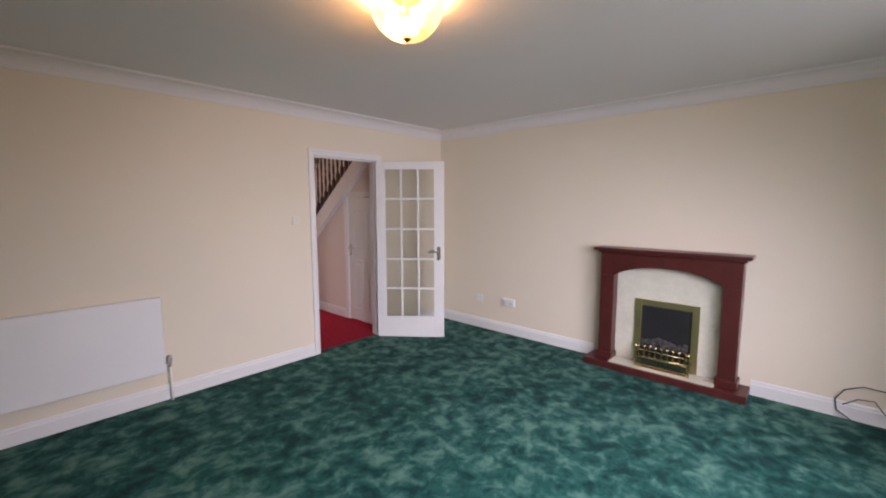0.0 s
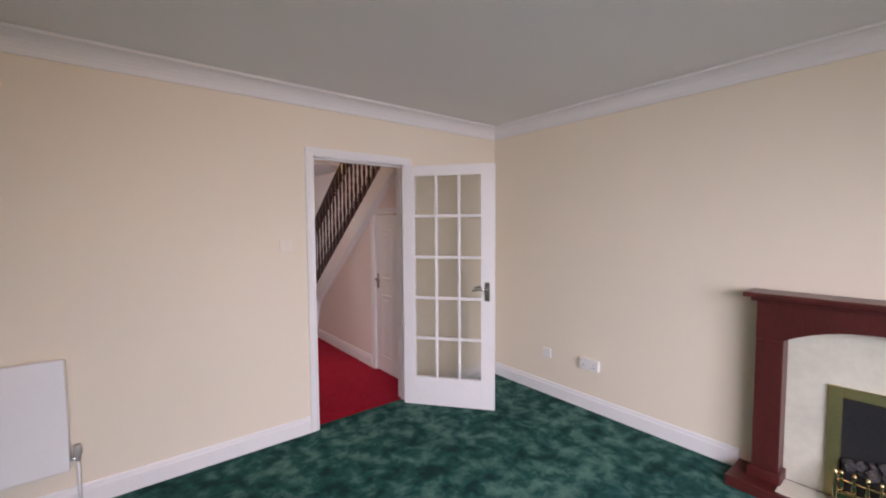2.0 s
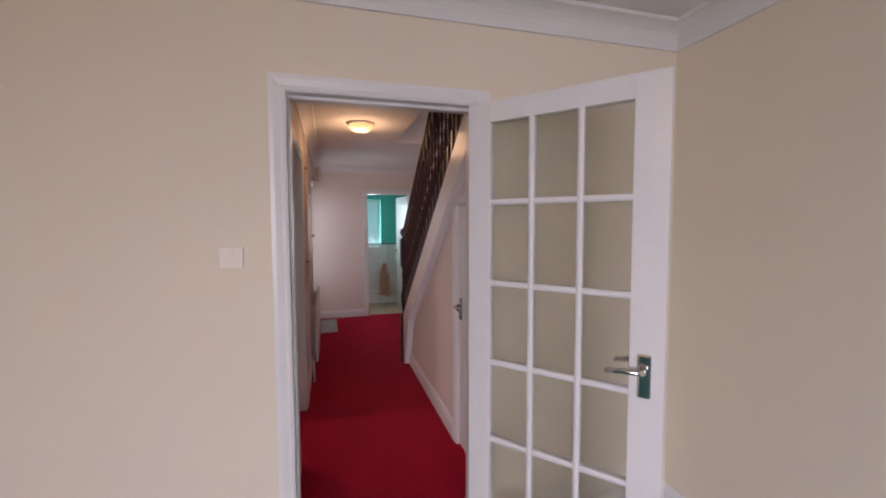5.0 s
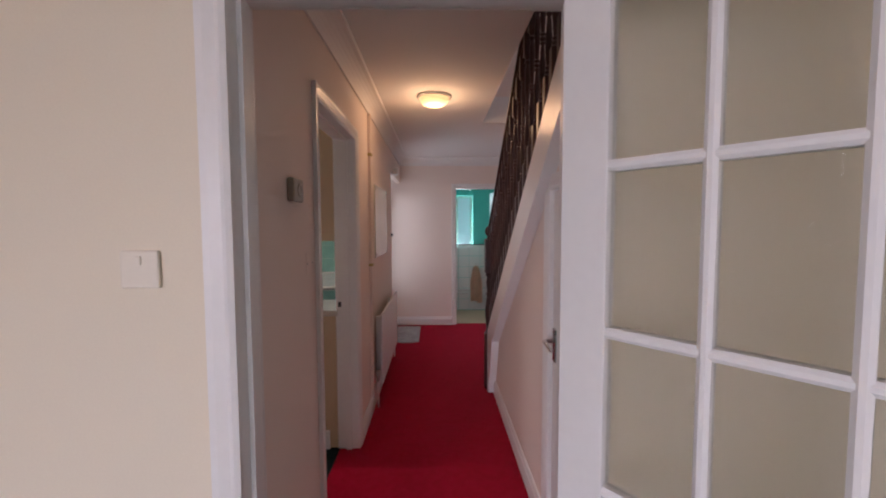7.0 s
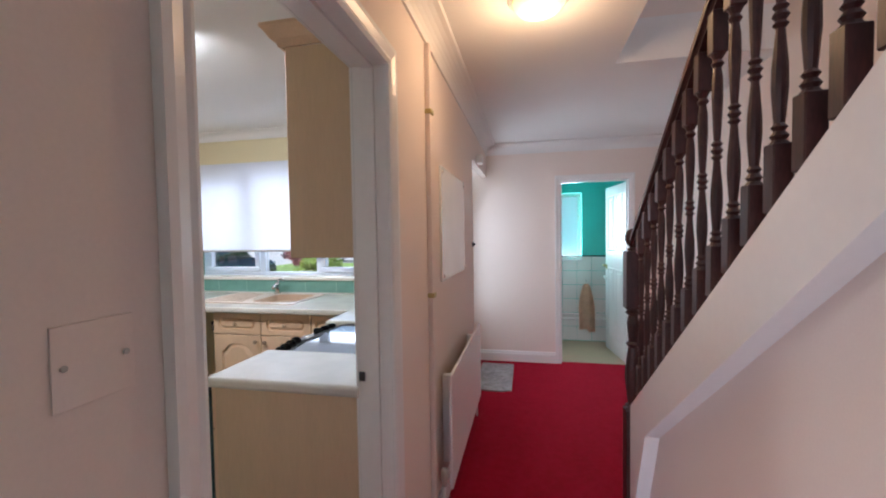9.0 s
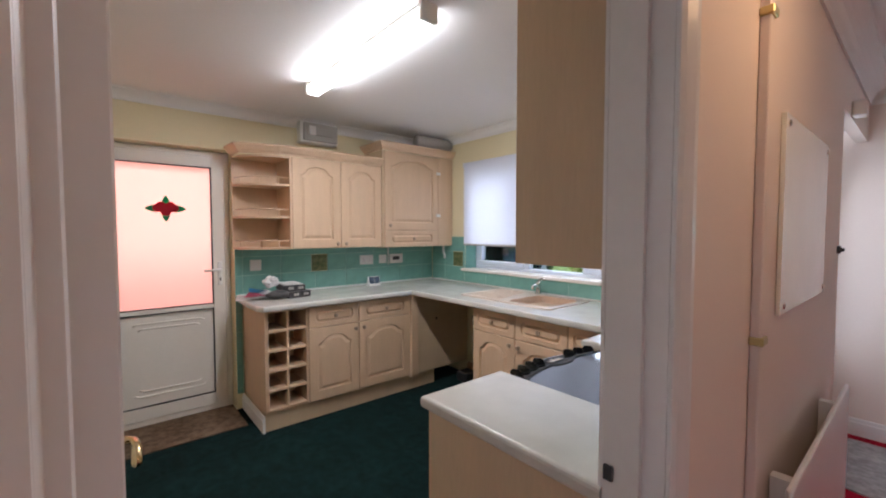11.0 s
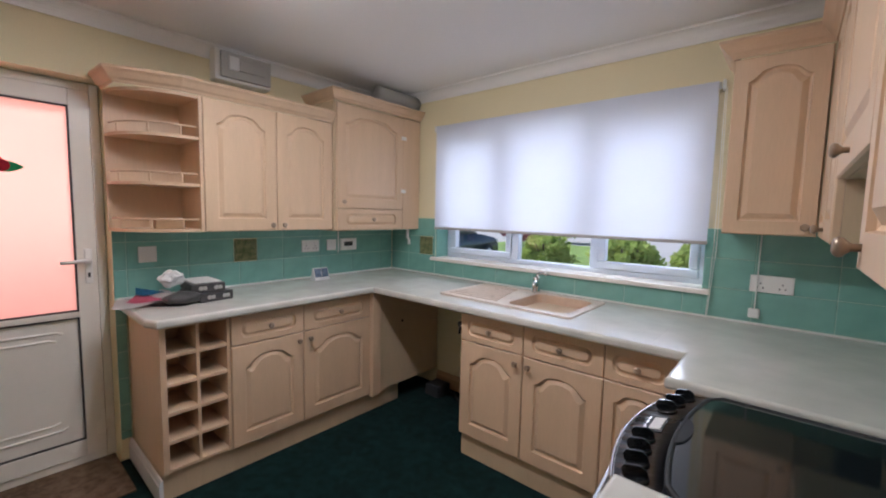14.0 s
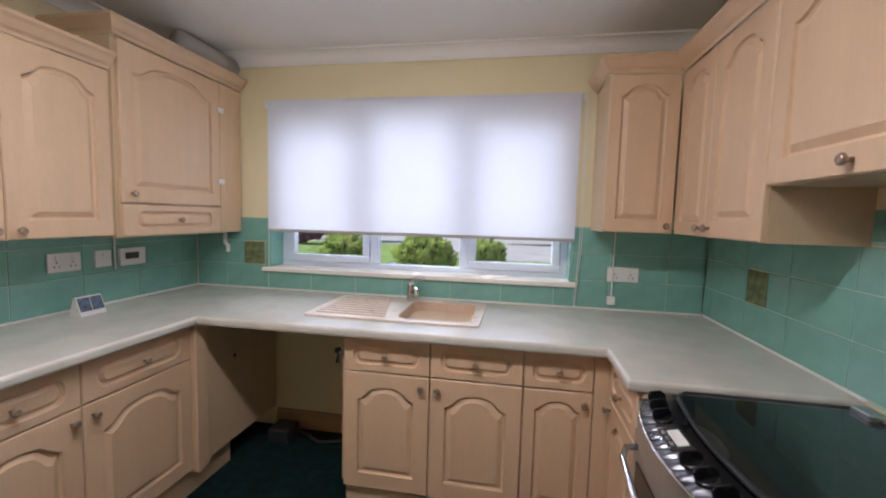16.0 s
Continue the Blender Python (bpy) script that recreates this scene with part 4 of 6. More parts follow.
part("lamp_base", lathe([(0.138, CH - 0.001), (0.140, CH - 0.010), (0.130, CH - 0.018), (0.11, CH - 0.020)], 32, None, Matrix.Translation((0.455, 2.14, 0)) @ Matrix.Diagonal((0.92, 0.92, 1, 1))), "white", hl, "white lamp base", True)
part("glass_shade", lathe([(0.118, CH - 0.019), (0.113, CH - 0.036), (0.096, CH - 0.056), (0.064, CH - 0.070), (0.03, CH - 0.076), (0.003, CH - 0.077)], 32, None, Matrix.Translation((0.455, 2.14, 0)) @ Matrix.Diagonal((0.92, 0.92, 1, 1))), "hall_shade", hl, "opal glass shade", True)

# wall fittings in the hall
solid("strike_plate", boxed(-0.166, -0.146, 1.6640, 1.6715, 0.940, 0.972, 0.002), "dark_plastic", "small dark metal latch keep on the white jamb", "latch")
th = thing("thermostat", (-0.05, 0.56, 1.546), "grey-brown round-dial room thermostat on the hall wall", "thermostat")
part("body", boxed(-0.049, -0.024, 0.494, 0.598, 1.548, 1.630, 0.006, 2), "thermostat", th)
part("dial", lathe([(0.024, 0), (0.023, 0.0015), (0.018, 0.0015), (0.017, 0.0005), (0.004, 0.0005)], 24, None, pose(-0.024, 0.556, 1.590, 0, 90, 0)), "thermostat", th, "", True)
plate("light_switch", "x", -0.05, 1, 0.682, 0.768, 1.268, 1.354, "wall-coloured light switch plate in the hall", "switch", mat="hall_paint", deep=0.0025)
bd = thing("wall_board", (-0.05, 2.84, 1.19), "frameless rectangular pale wall board held by corner clips", "board")
part("board", boxed(-0.048, -0.036, 2.455, 3.225, 1.188, 1.795, 0.001), "board", bd)
for y in (2.49, 3.19):
    for z in (1.215, 1.768):
        part("clip", lathe([(0.011, 0), (0.010, 0.004), (0.003, 0.006)], 12, None, pose(-0.036, y, z, 0, 90, 0)), "chrome", bd, "dark metal corner clip", True)
solid("cable_trunking", boxed(-0.049, -0.026, 2.19, 2.225, 0.125, 2.30, 0.003), "hall_paint", "pink painted vertical pipe boxing", "trim", "structure")
for z in (1.995, 1.157):
    solid("pipe_clip", boxed(-0.050, -0.018, 2.183, 2.232, z - 0.011, z + 0.011, 0.003), "brass_dull", "small brown pipe clip on the boxing", "clip", group="pipe clips")
bm = bmesh.new()
lathe([(0.02, 0), (0.02, 0.012), (0.009, 0.018), (0.009, 0.026)], 12, bm, pose(-0.05, 3.72, 1.35, 0, 90, 0))
solid("door_chime", bm, "dark_plastic", "small dark chime knob on the hall wall", "fitting", smooth=True)
solid("alarm_sensor", boxed(-0.049, 0.010, 4.03, 4.12, 2.065, 2.15, 0.012, 2), "white_plastic", "small white alarm sensor high on the wall", "sensor")
pts = [(-0.10, 4.09), (-0.04, 4.06), (0.05, 4.04), (0.15, 4.04), (0.245, 4.07), (0.240, 4.83), (-0.10, 4.83)]
solid("door_mat", prism(pts, "z", 0.001, 0.010), "mat_grey", "grey door mat by the front door", "mat")
# screws of the switch plate
for y, z in ((0.693, 1.311), (0.757, 1.311)):
    solid("plate_screw", lathe([(0.0035, 0), (0.0035, 0.0015), (0.001, 0.002)], 10, None, pose(-0.0475, y, z, 0, 90, 0)), "grey_plastic", "small dark screw head on the switch plate", "screw", group="switch screws")

# ---- toilet things ----
bm = bmesh.new()
box(bm, 0.66, 0.668, 5.08, 5.95, 0.0, 1.115)
toilet_tiles = solid("toilet_tiling", bm, "toilet_tile", "white tiled lower toilet wall", "tiles", "structure")
for row in range(6):
    for col in range(6):
        x0, z0 = 0.662 + 0.182 * col, 0.01 + 0.1845 * row
        hi = min(z0 + 0.182, 1.115)
        part("tile", boxed(x0, min(x0 + 0.179, 1.748), 5.950, 5.958, z0, hi - 0.002, 0.0015), "toilet_tile", toilet_tiles)
solid("tile_trim", boxed(0.66, 1.75, 5.946, 5.959, 1.116, 1.130), "dark_plastic", "dark trim above the white tiles", "trim", "structure")
tw = thing("window_toilet", (0.945, 6.08, TWIN[2]), "small white frosted toilet window", "window", kind="structure")
bm = bmesh.new()
for x in (TWIN[0], TWIN[1] - 0.04):
    box(bm, x, x + 0.04, 6.06, 6.11, TWIN[2], TWIN[3])
for z in (TWIN[2], TWIN[3] - 0.04):
    box(bm, TWIN[0] + .04, TWIN[1] - .04, 6.06, 6.11, z, z + 0.04)
part("window_frame", bm, "upvc", tw)
part("pane", boxed(TWIN[0] + 0.04, TWIN[1] - 0.04, 6.083, 6.087, TWIN[2] + 0.04, TWIN[3] - 0.04), "frost", tw, "frosted glass pane")
part("window_sill", boxed(TWIN[0] + 0.002, TWIN[1] - 0.002, 5.93, 6.06, TWIN[2] - 0.0, TWIN[2] + 0.02, 0.003), "white", tw)
towel = thing("hand_towel", (1.13, 5.93, 0.16), "peach hand towel hanging from a hook", "towel")
bm = bmesh.new()
cols = []
for i in range(13):
    u = i / 12
    col = []
    for j in range(15):
        v = j / 14
        w = 0.05 + 0.15 * min(1, v * 2.2) ** 0.6
        x = 1.135 + (u - 0.5) * w + 0.012 * v
        y = 5.905 - 0.018 * math.cos(u * 9.4) * (0.4 + 0.6 * v)
        col.append(bm.verts.new((x, y, 0.765 - 0.60 * v - 0.03 * (u > 0.55) * v)))
    cols.append(col)
for a, b in zip(cols, cols[1:]):
    for j in range(14):
        bm.faces.new((a[j], a[j + 1], b[j + 1], b[j]))
bmesh.ops.solidify(bm, geom=bm.faces[:], thickness=0.008)
part("cloth", bm, "towel", towel, "", True)
part("hook", tube([(1.135, 5.949, 0.80), (1.135, 5.92, 0.80), (1.135, 5.905, 0.79), (1.135, 5.90, 0.805)], 0.005, 8), "chrome", towel, "chrome hook", True)
bm = bmesh.new()
for z in (0.30, 0.36):
    tube([(0.67, 5.935, z), (1.74, 5.935, z)], 0.011, 8, bm)
solid("toilet_pipes", bm, "white", "two white painted pipes along the tiles", "pipes", smooth=True)
basin = thing("wash_basin", (1.62, 5.70, 0.80), "white ceramic wash basin on the toilet wall", "basin")
bm = lathe([(0.05, 0.66), (0.12, 0.70), (0.20, 0.78), (0.215, 0.81), (0.20, 0.815), (0.17, 0.79), (0.05, 0.74), (0.01, 0.735)], 24, None, Matrix.Translation((1.53, 5.735, 0.07)))
part("bowl", bm, "white_plastic", basin, "", True)
part("pedestal", lathe([(0.09, 0.002), (0.07, 0.1), (0.06, 0.5), (0.08, 0.74)], 16, None, Matrix.Translation((1.57, 5.76, 0))), "white_plastic", basin, "", True)


# ---- kitchen units ----
def outline_arch(x0, x1, z0, z1, arch, n=16):
    """A panel's outline: straight below, an arch with shoulders on top."""
    pts = [(x0, z0), (x1, z0)]
    c, h = (x0 + x1) / 2, (x1 - x0) / 2
    for i in range(n + 1):
        u = 1 - 2 * i / n
        a = abs(u)
        if a < 0.55:
            f = 1 - 0.24 * (a / 0.55) ** 2
        elif a < 0.85:
            f = 0.76 - 0.70 * ((a - 0.55) / 0.30)
        else:
            f = 0.06 * (1 - (a - 0.85) / 0.15)
        pts.append((c + h * u, z1 - arch + arch * f))
    return pts


def outline_round(x0, x1, z0, z1, r, n=5):
    pts = []
    for cx, cz, a0 in ((x1 - r, z0 + r, -90), (x1 - r, z1 - r, 0), (x0 + r, z1 - r, 90), (x0 + r, z0 + r, 180)):
        for i in range(n):
            a = radians(a0 + 90 * i / (n - 1))
            pts.append((cx + r * math.cos(a), cz + r * math.sin(a)))
    return pts


def front_mesh(w, h, style, t=0.020):
    """A cabinet front in local x 0..w, z 0..h, face at y = -t: slab with a routed panel."""
    bm = bmesh.new()
    e = 0.004

    def loop(pts, y):
        return [bm.verts.new((x, y, z)) for x, z in pts]
    rect = [(0, 0), (w, 0), (w, h), (0, h)]
    edge = [(e, e), (w - e, e), (w - e, h - e), (e, h - e)]
    back, side, face = loop(rect, 0), loop(rect, -t + e), loop(edge, -t)
    bm.faces.new(back[::-1])
    for a, b in ((back, side), (side, face)):
        for i in range(4):
            bm.faces.new((a[i], a[(i + 1) % 4], b[(i + 1) % 4], b[i]))

    def ring(i):
        if style == "arch":
            b = min(0.068, w * 0.17) + i
            return outline_arch(b, w - b, b + 0.004, h - b * 0.92, min(0.066, w * 0.16), 20)
        if style == "plain":
            b = min(0.066, w * 0.2) + i
            return outline_round(b, w - b, b, h - b, 0.006)
        bx, bz = w * 0.115 + i, h * 0.205 + i
        return outline_round(bx, w - bx, bz, h - bz, max(0.006, (h - 2 * bz) * 0.42))
    rings = [(0, 0), (0.003, 0.010), (0.010, 0.0135), (0.021, 0.007), (0.032, 0.0005)] if style != "drawer" else [(0, 0), (0.003, 0.011), (0.012, 0.0135), (0.026, 0.001)]
    loops = [loop(ring(i), -t + d) for i, d in rings]
    first = loops[0]
    edges = []
    for lp in (face, first):
        for i in range(len(lp)):
            a, b = lp[i], lp[(i + 1) % len(lp)]
            edges.append(bm.edges.get((a, b)) or bm.edges.new((a, b)))
    bmesh.ops.triangle_fill(bm, edges=edges, use_beauty=True)
    for a, b in zip(loops, loops[1:]):
        for i in range(len(a)):
            bm.faces.new((a[i], a[(i + 1) % len(a)], b[(i + 1) % len(a)], b[i]))
    bm.faces.new(loops[-1])
    inside = [f for f in bm.faces if len(f.verts) == 3 and all(v in first for v in f.verts)]
    bmesh.ops.delete(bm, geom=inside, context='FACES_ONLY')
    return bm


KNOB = [(0.006, 0.0), (0.006, 0.010), (0.009, 0.014), (0.0145, 0.019), (0.0155, 0.024), (0.012, 0.029), (0.007, 0.031), (0.006, 0.0295), (0.001, 0.0295)]


def add_front(name, parent, m, x0, z0, w, h, style, knob):
    """A door or drawer front as a part, with its knob as a sub-part. knob: local (x, z) or None."""
    bm = front_mesh(w, h, style)
    bm.transform(m @ Matrix.Translation((x0, 0, z0)))
    f = part(name, bm, "oak", parent)
    if knob:
        k = lathe(KNOB, 14, None, m @ Matrix.Translation((x0 + knob[0], -0.020, z0 + knob[1])) @ pose(0, 0, 0, 90, 0, 0))
        part("knob", k, "knob", f, "turned dark wooden knob", True)
    return f


def carcass(parent, m, x0, x1, deep, z0, z1, mat="oak_side"):
    """The unit's box behind its fronts."""
    bm = boxed(x0 + 0.001, x1 - 0.001, 0.001, deep, z0, z1)
    bm.transform(m)
    return part("body", bm, mat, parent)


PL, DR0, DR1 = 0.142, 0.704, 0.875   # plinth top, drawer bottom, carcass top


def base_unit(m, x0, x1, knob_right, label, deep=0.56):
    at = m @ Vector(((x0 + x1) / 2, 0, 0))
    e = thing("base_cabinet", (at.x, at.y, 0), label, "cabinet", "kitchen base cabinets")
    carcass(e, m, x0, x1, deep, PL, DR1)
    w = x1 - x0 - 0.005
    add_front("drawer_front", e, m, x0 + 0.0025, DR0 + 0.003, w, DR1 - DR0 - 0.012, "drawer", (w / 2, (DR1 - DR0 - 0.012) / 2))
    h = DR0 - PL - 0.003
    add_front("door", e, m, x0 + 0.0025, PL, w, h, "arch", ((w - 0.035) if knob_right else 0.035, h - 0.045))
    return e


def wall_unit(m, x0, x1, z0, z1, knob_right, label, deep=0.30, doors=1, style="arch", middle=False):
    at = m @ Vector(((x0 + x1) / 2, 0, 0))
    e = thing("wall_cabinet", (at.x, at.y, z0), label, "cabinet", "kitchen wall cabinets")
    carcass(e, m, x0, x1, deep, z0, z1)
    w = (x1 - x0) / doors
    for d in range(doors):
        right = knob_right if doors == 1 else d == 0
        add_front("door", e, m, x0 + d * w + 0.0025, z0 + 0.002, w - 0.005, z1 - z0 - 0.004, style, (w / 2 if middle else (w - 0.04) if right else 0.035, 0.034))
    return e


WEST = at_plane((-2.748, 0, 0), 90)     # local x runs along +y, front faces the room


# local x of a west front runs along world +y, so y0..y1 is x0..x1
base_unit(WEST, 2.070, 2.490, True, "limed oak base cabinet with drawer and arched door")
base_unit(WEST, 2.490, 3.000, False, "wide limed oak base cabinet with drawer and arched door")
solid("corner_post", boxed(-2.768, -2.705, 3.002, 3.078, PL - 0.02, DR1, 0.003), "oak", "limed oak corner post beside the appliance gap", "trim", "structure")

# wine rack: open pigeon holes
wr = thing("wine_rack", (-3.0, 1.91, 0), "limed oak wine rack cabinet with ten open pigeonholes", "cabinet")
for y in (1.768, 1.911, 2.0555):
    part("upright", boxed(-3.30, -2.742, y - (0 if y > 1.8 else 0.012), y + 0.014, PL, DR1, 0.001), "oak", wr)
for k in range(6):
    z = PL + k * (DR1 - PL - 0.018) / 5
    part("shelf", boxed(-3.30, -2.744, 1.783, 2.055, z, z + 0.018, 0.001), "oak", wr)
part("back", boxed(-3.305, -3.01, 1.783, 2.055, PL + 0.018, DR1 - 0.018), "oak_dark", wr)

for nm, b in (("plinth", (-3.30, -2.762, 1.757, 3.30)),):
    solid(nm, boxed(b[0], b[1], b[2], b[3], 0.0, PL - 0.004), "oak_side", "limed oak plinth under the cabinets", "plinth", "structure")

NORTH = at_plane((0, 3.062, 0), 0)
base_unit(NORTH, -1.962, -1.552, True, "limed oak base cabinet beside the appliance gap", 0.62)
base_unit(NORTH, -1.552, -1.140, False, "limed oak sink base cabinet", 0.62)
base_unit(NORTH, -1.140, -0.850, True, "narrow limed oak base cabinet", 0.62)
solid("plinth", boxed(-1.955, -0.80, 3.068, 3.69, 0.0, PL - 0.004), "oak_side", "limed oak plinth under the sink cabinets", "plinth", "structure")
# unit right of the corner, facing west, beside the cooker
EAST = at_plane((-0.772, 0, 0), -90)    # local x runs along -y
ce = thing("base_cabinet", (-0.5, 2.85, 0), "narrow limed oak corner cabinet beside the cooker", "cabinet", "kitchen base cabinets")
carcass(ce, EAST, -3.04, -2.655, 0.58, PL, DR1)
add_front("drawer_front", ce, EAST, -3.036, DR0 + 0.003, 0.37, DR1 - DR0 - 0.012, "drawer", (0.185, 0.07))
add_front("door", ce, EAST, -3.036, PL, 0.37, DR0 - PL - 0.003, "arch", (0.04, 0.52))
part("corner_post", boxed(-0.85, -0.775, 3.04, 3.09, PL, DR1, 0.002), "oak", ce)
solid("plinth", boxed(-0.765, -0.19, 2.66, 3.068, 0.0, PL - 0.004), "oak_side", "limed oak plinth beside the cooker", "plinth", "structure")
# end unit by the doorway
eu = thing("base_cabinet", (-0.45, 1.86, 0), "limed oak end cabinet beside the doorway", "cabinet", "kitchen base cabinets")
carcass(eu, EAST, -2.040, -1.700, 0.58, PL, DR1)
part("end_panel", boxed(-0.752, -0.174, 1.684, 1.699, 0.0, DR1, 0.001), "oak_side", eu, "plain oak end panel")
add_front("drawer_front", eu, EAST, -2.038, DR0 + 0.003, 0.335, DR1 - DR0 - 0.012, "drawer", (0.17, 0.07))
add_front("door", eu, EAST, -2.038, PL, 0.335, DR0 - PL - 0.003, "arch", (0.04, 0.52))
solid("plinth", boxed(-0.74, -0.18, 1.70, 2.03, 0.0, PL - 0.004), "oak_side", "limed oak plinth by the doorway", "plinth", "structure")

# appliance gap: side panels, pipe and dark skirting
solid("gap_panel", boxed(-2.742, -2.722, 3.080, 3.700, 0.145, DR1), "oak_side", "oak side panel of the appliance gap", "panel", "structure")
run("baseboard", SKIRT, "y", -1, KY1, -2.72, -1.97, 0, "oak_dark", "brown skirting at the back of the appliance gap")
solid("gap_panel", boxed(-1.984, -1.966, 3.085, 3.700, PL, DR1), "oak_side", "oak side panel of the sink cabinet", "panel", "structure")
tapv = thing("appliance_tap", (-1.99, 3.12, 0.74), "chrome appliance tap at the gap's edge", "tap")
part("valve", tube([(-1.984, 3.11, 0.76), (-2.02, 3.11, 0.76), (-2.02, 3.11, 0.71)], 0.012, 10), "chrome", tapv, "", True)
part("knob", lathe([(0.016, 0), (0.016, 0.02), (0.006, 0.025)], 12, None, pose(-2.02, 3.11, 0.76, 0, 0, 0)), "dark_plastic", tapv, "", True)
solid("waste_hose", tube([(-2.55, 3.64, 0.02), (-2.45, 3.60, 0.03), (-2.35, 3.55, 0.016), (-2.25, 3.58, 0.016), (-2.15, 3.62, 0.02)], 0.010, 10), "dark_plastic", "dark hose on the gap floor", "hose", smooth=True)
solid("hose_box", boxed(-2.66, -2.52, 3.50, 3.64, 0.0, 0.09, 0.01, 2), "dark_plastic", "dark plastic box on the gap floor", "box")
solid("panel_hole", lathe([(0.011, 0), (0.011, 0.001), (0.004, 0.0015)], 14, None, pose(-2.722, 3.30, 0.62, 0, 90, 0)), "soot", "dark drilled hole in the oak panel", "hole", "structure")

# ---- worktops ----
WT0, WT1 = 0.879, 0.919
WF, WN, WE = -2.678, 2.982, -0.822      # front edges: west run, window run, east run


def top_slab(pts, fronts):
    """A slab with a rounded nose on the edges named in fronts (by number)."""
    bm = bmesh.new()
    n = len(pts)
    area = sum(pts[i][0] * pts[(i + 1) % n][1] - pts[(i + 1) % n][0] * pts[i][1] for i in range(n))
    turn = 1 if area > 0 else -1
    rings = []
    for z, d in ((WT0, 0.007), (WT0 + 0.004, 0.0025), (WT0 + 0.011, 0.0), (WT1 - 0.013, 0.0), (WT1 - 0.006, 0.002), (WT1 - 0.002, 0.006), (WT1, 0.012)):
        ring = []
        for i in range(n):
            lines = []
            for k in ((i - 1) % n, i):
                p, q = Vector(pts[k]), Vector(pts[(k + 1) % n])
                t = (q - p).normalized()
                inw = Vector((-t.y, t.x)) * turn
                lines.append((p + inw * (d if k in fronts else 0.0), t))
            (p, t), (q, u) = lines
            cr = t.x * u.y - t.y * u.x
            s_ = ((q - p).x * u.y - (q - p).y * u.x) / cr
            c = p + t * s_
            ring.append(bm.verts.new((c.x, c.y, z)))
        rings.append(ring)
    for a, b in zip(rings, rings[1:]):
        for i in range(n):
            bm.faces.new((a[i], a[(i + 1) % n], b[(i + 1) % n], b[i]))
    bm.faces.new(rings[0])
    bm.faces.new(rings[-1])
    return bm


SINK = (-2.225, -1.345, 3.135, 3.655)
BOWL = (-1.765, -1.390, 3.185, 3.600)
wt = thing("worktop", (-1.8, 3.3, WT0), "pale speckled laminate worktop round the window corner", "worktop")
part("slab_west", top_slab([(KX0 + .002, 1.702), (WF - 0.07, 1.702), (WF, 1.735), (WF, WN), (-2.40, WN), (-2.40, KY1 - .002), (KX0 + .002, KY1 - .002)], (0, 1, 2, 3)), "worktop", wt)
bm = bmesh.new()
# window run with the bowl cut out
bx0, bx1, by0, by1 = BOWL
for a in ((-2.3995, bx0, WN, KY1 - .002), (bx0, bx1, WN, by0), (bx0, bx1, by1, KY1 - .002), (bx1, -0.95, WN, KY1 - .002)):
    box(bm, a[0], a[1], a[2] + (0.012 if a[2] == WN else 0), a[3], WT0, WT1)
part("slab_north", bm, "worktop", wt)
nose = [(WN + 0.0125, WT0), (WN + 0.007, WT0), (WN + 0.0025, WT0 + 0.004), (WN, WT0 + 0.011), (WN, WT1 - 0.013), (WN + 0.002, WT1 - 0.006), (WN + 0.006, WT1 - 0.002), (WN + 0.0125, WT1)]
part("front_edge", prism(nose, "x", -2.3995, -0.9495), "worktop", wt)
part("slab_east", top_slab([(-0.9495, WN), (WE, WN), (WE, 2.665), (KX1 - .002, 2.665), (KX1 - .002, KY1 - .002), (-0.9495, KY1 - .002)], (0, 1, 2)), "worktop", wt)
solid("worktop", top_slab([(-0.782, 1.664), (KX1 - .002, 1.664), (KX1 - .002, 2.042), (-0.782, 2.042)], (0, 2, 3)), "worktop", "short pale speckled worktop by the doorway", "worktop")
bm = bmesh.new()
box(bm, KX0, KX0 + 0.008, 1.71, KY1, WT1, WT1 + 0.010, 0.002)
box(bm, KX0, KX1, KY1 - 0.008, KY1, WT1, WT1 + 0.010, 0.002)
box(bm, KX1 - 0.008, KX1, 2.65, KY1, WT1, WT1 + 0.010, 0.002)
solid("sealant_bead", bm, "white_plastic", "white sealant along the back of the worktop", "trim", "structure")

# sink
sk = thing("kitchen_sink", (-1.785, 3.395, WT1), "beige composite sink with drainer set in the worktop", "sink")
bm = bmesh.new()


def ring_pts(x0, x1, y0, y1, r, z, n=6):
    return [bm.verts.new((x, y, z)) for x, y in outline_round(x0, x1, y0, y1, r, n)]


z = WT1
loops = [ring_pts(*SINK, 0.03, z + 0.0005), ring_pts(SINK[0] + .004, SINK[1] - .004, SINK[2] + .004, SINK[3] - .004, 0.028, z + 0.010),
         ring_pts(SINK[0] + .016, SINK[1] - .016, SINK[2] + .016, SINK[3] - .016, 0.024, z + 0.011)]
for a, b in zip(loops, loops[1:]):
    for i in range(len(a)):
        bm.faces.new((a[i], a[(i + 1) % len(a)], b[(i + 1) % len(a)], b[i]))
inner = ring_pts(BOWL[0] + .004, BOWL[1] - .004, BOWL[2] + .004, BOWL[3] - .004, 0.06, z + 0.009)
edges = []
for lp in (loops[-1], inner):
    for i in range(len(lp)):
        a, b = lp[i], lp[(i + 1) % len(lp)]
        edges.append(bm.edges.get((a, b)) or bm.edges.new((a, b)))
bmesh.ops.triangle_fill(bm, edges=edges, use_beauty=True)
bmesh.ops.delete(bm, geom=[f for f in bm.faces if all(v in inner for v in f.verts)], context='FACES_ONLY')
part("sink_top", bm, "sink", sk)
bm = bmesh.new()
lo = [ring_pts(BOWL[0] + .004, BOWL[1] - .004, BOWL[2] + .004, BOWL[3] - .004, 0.06, z + 0.009), ring_pts(BOWL[0] + .010, BOWL[1] - .010, BOWL[2] + .010, BOWL[3] - .010, 0.06, z - 0.004),
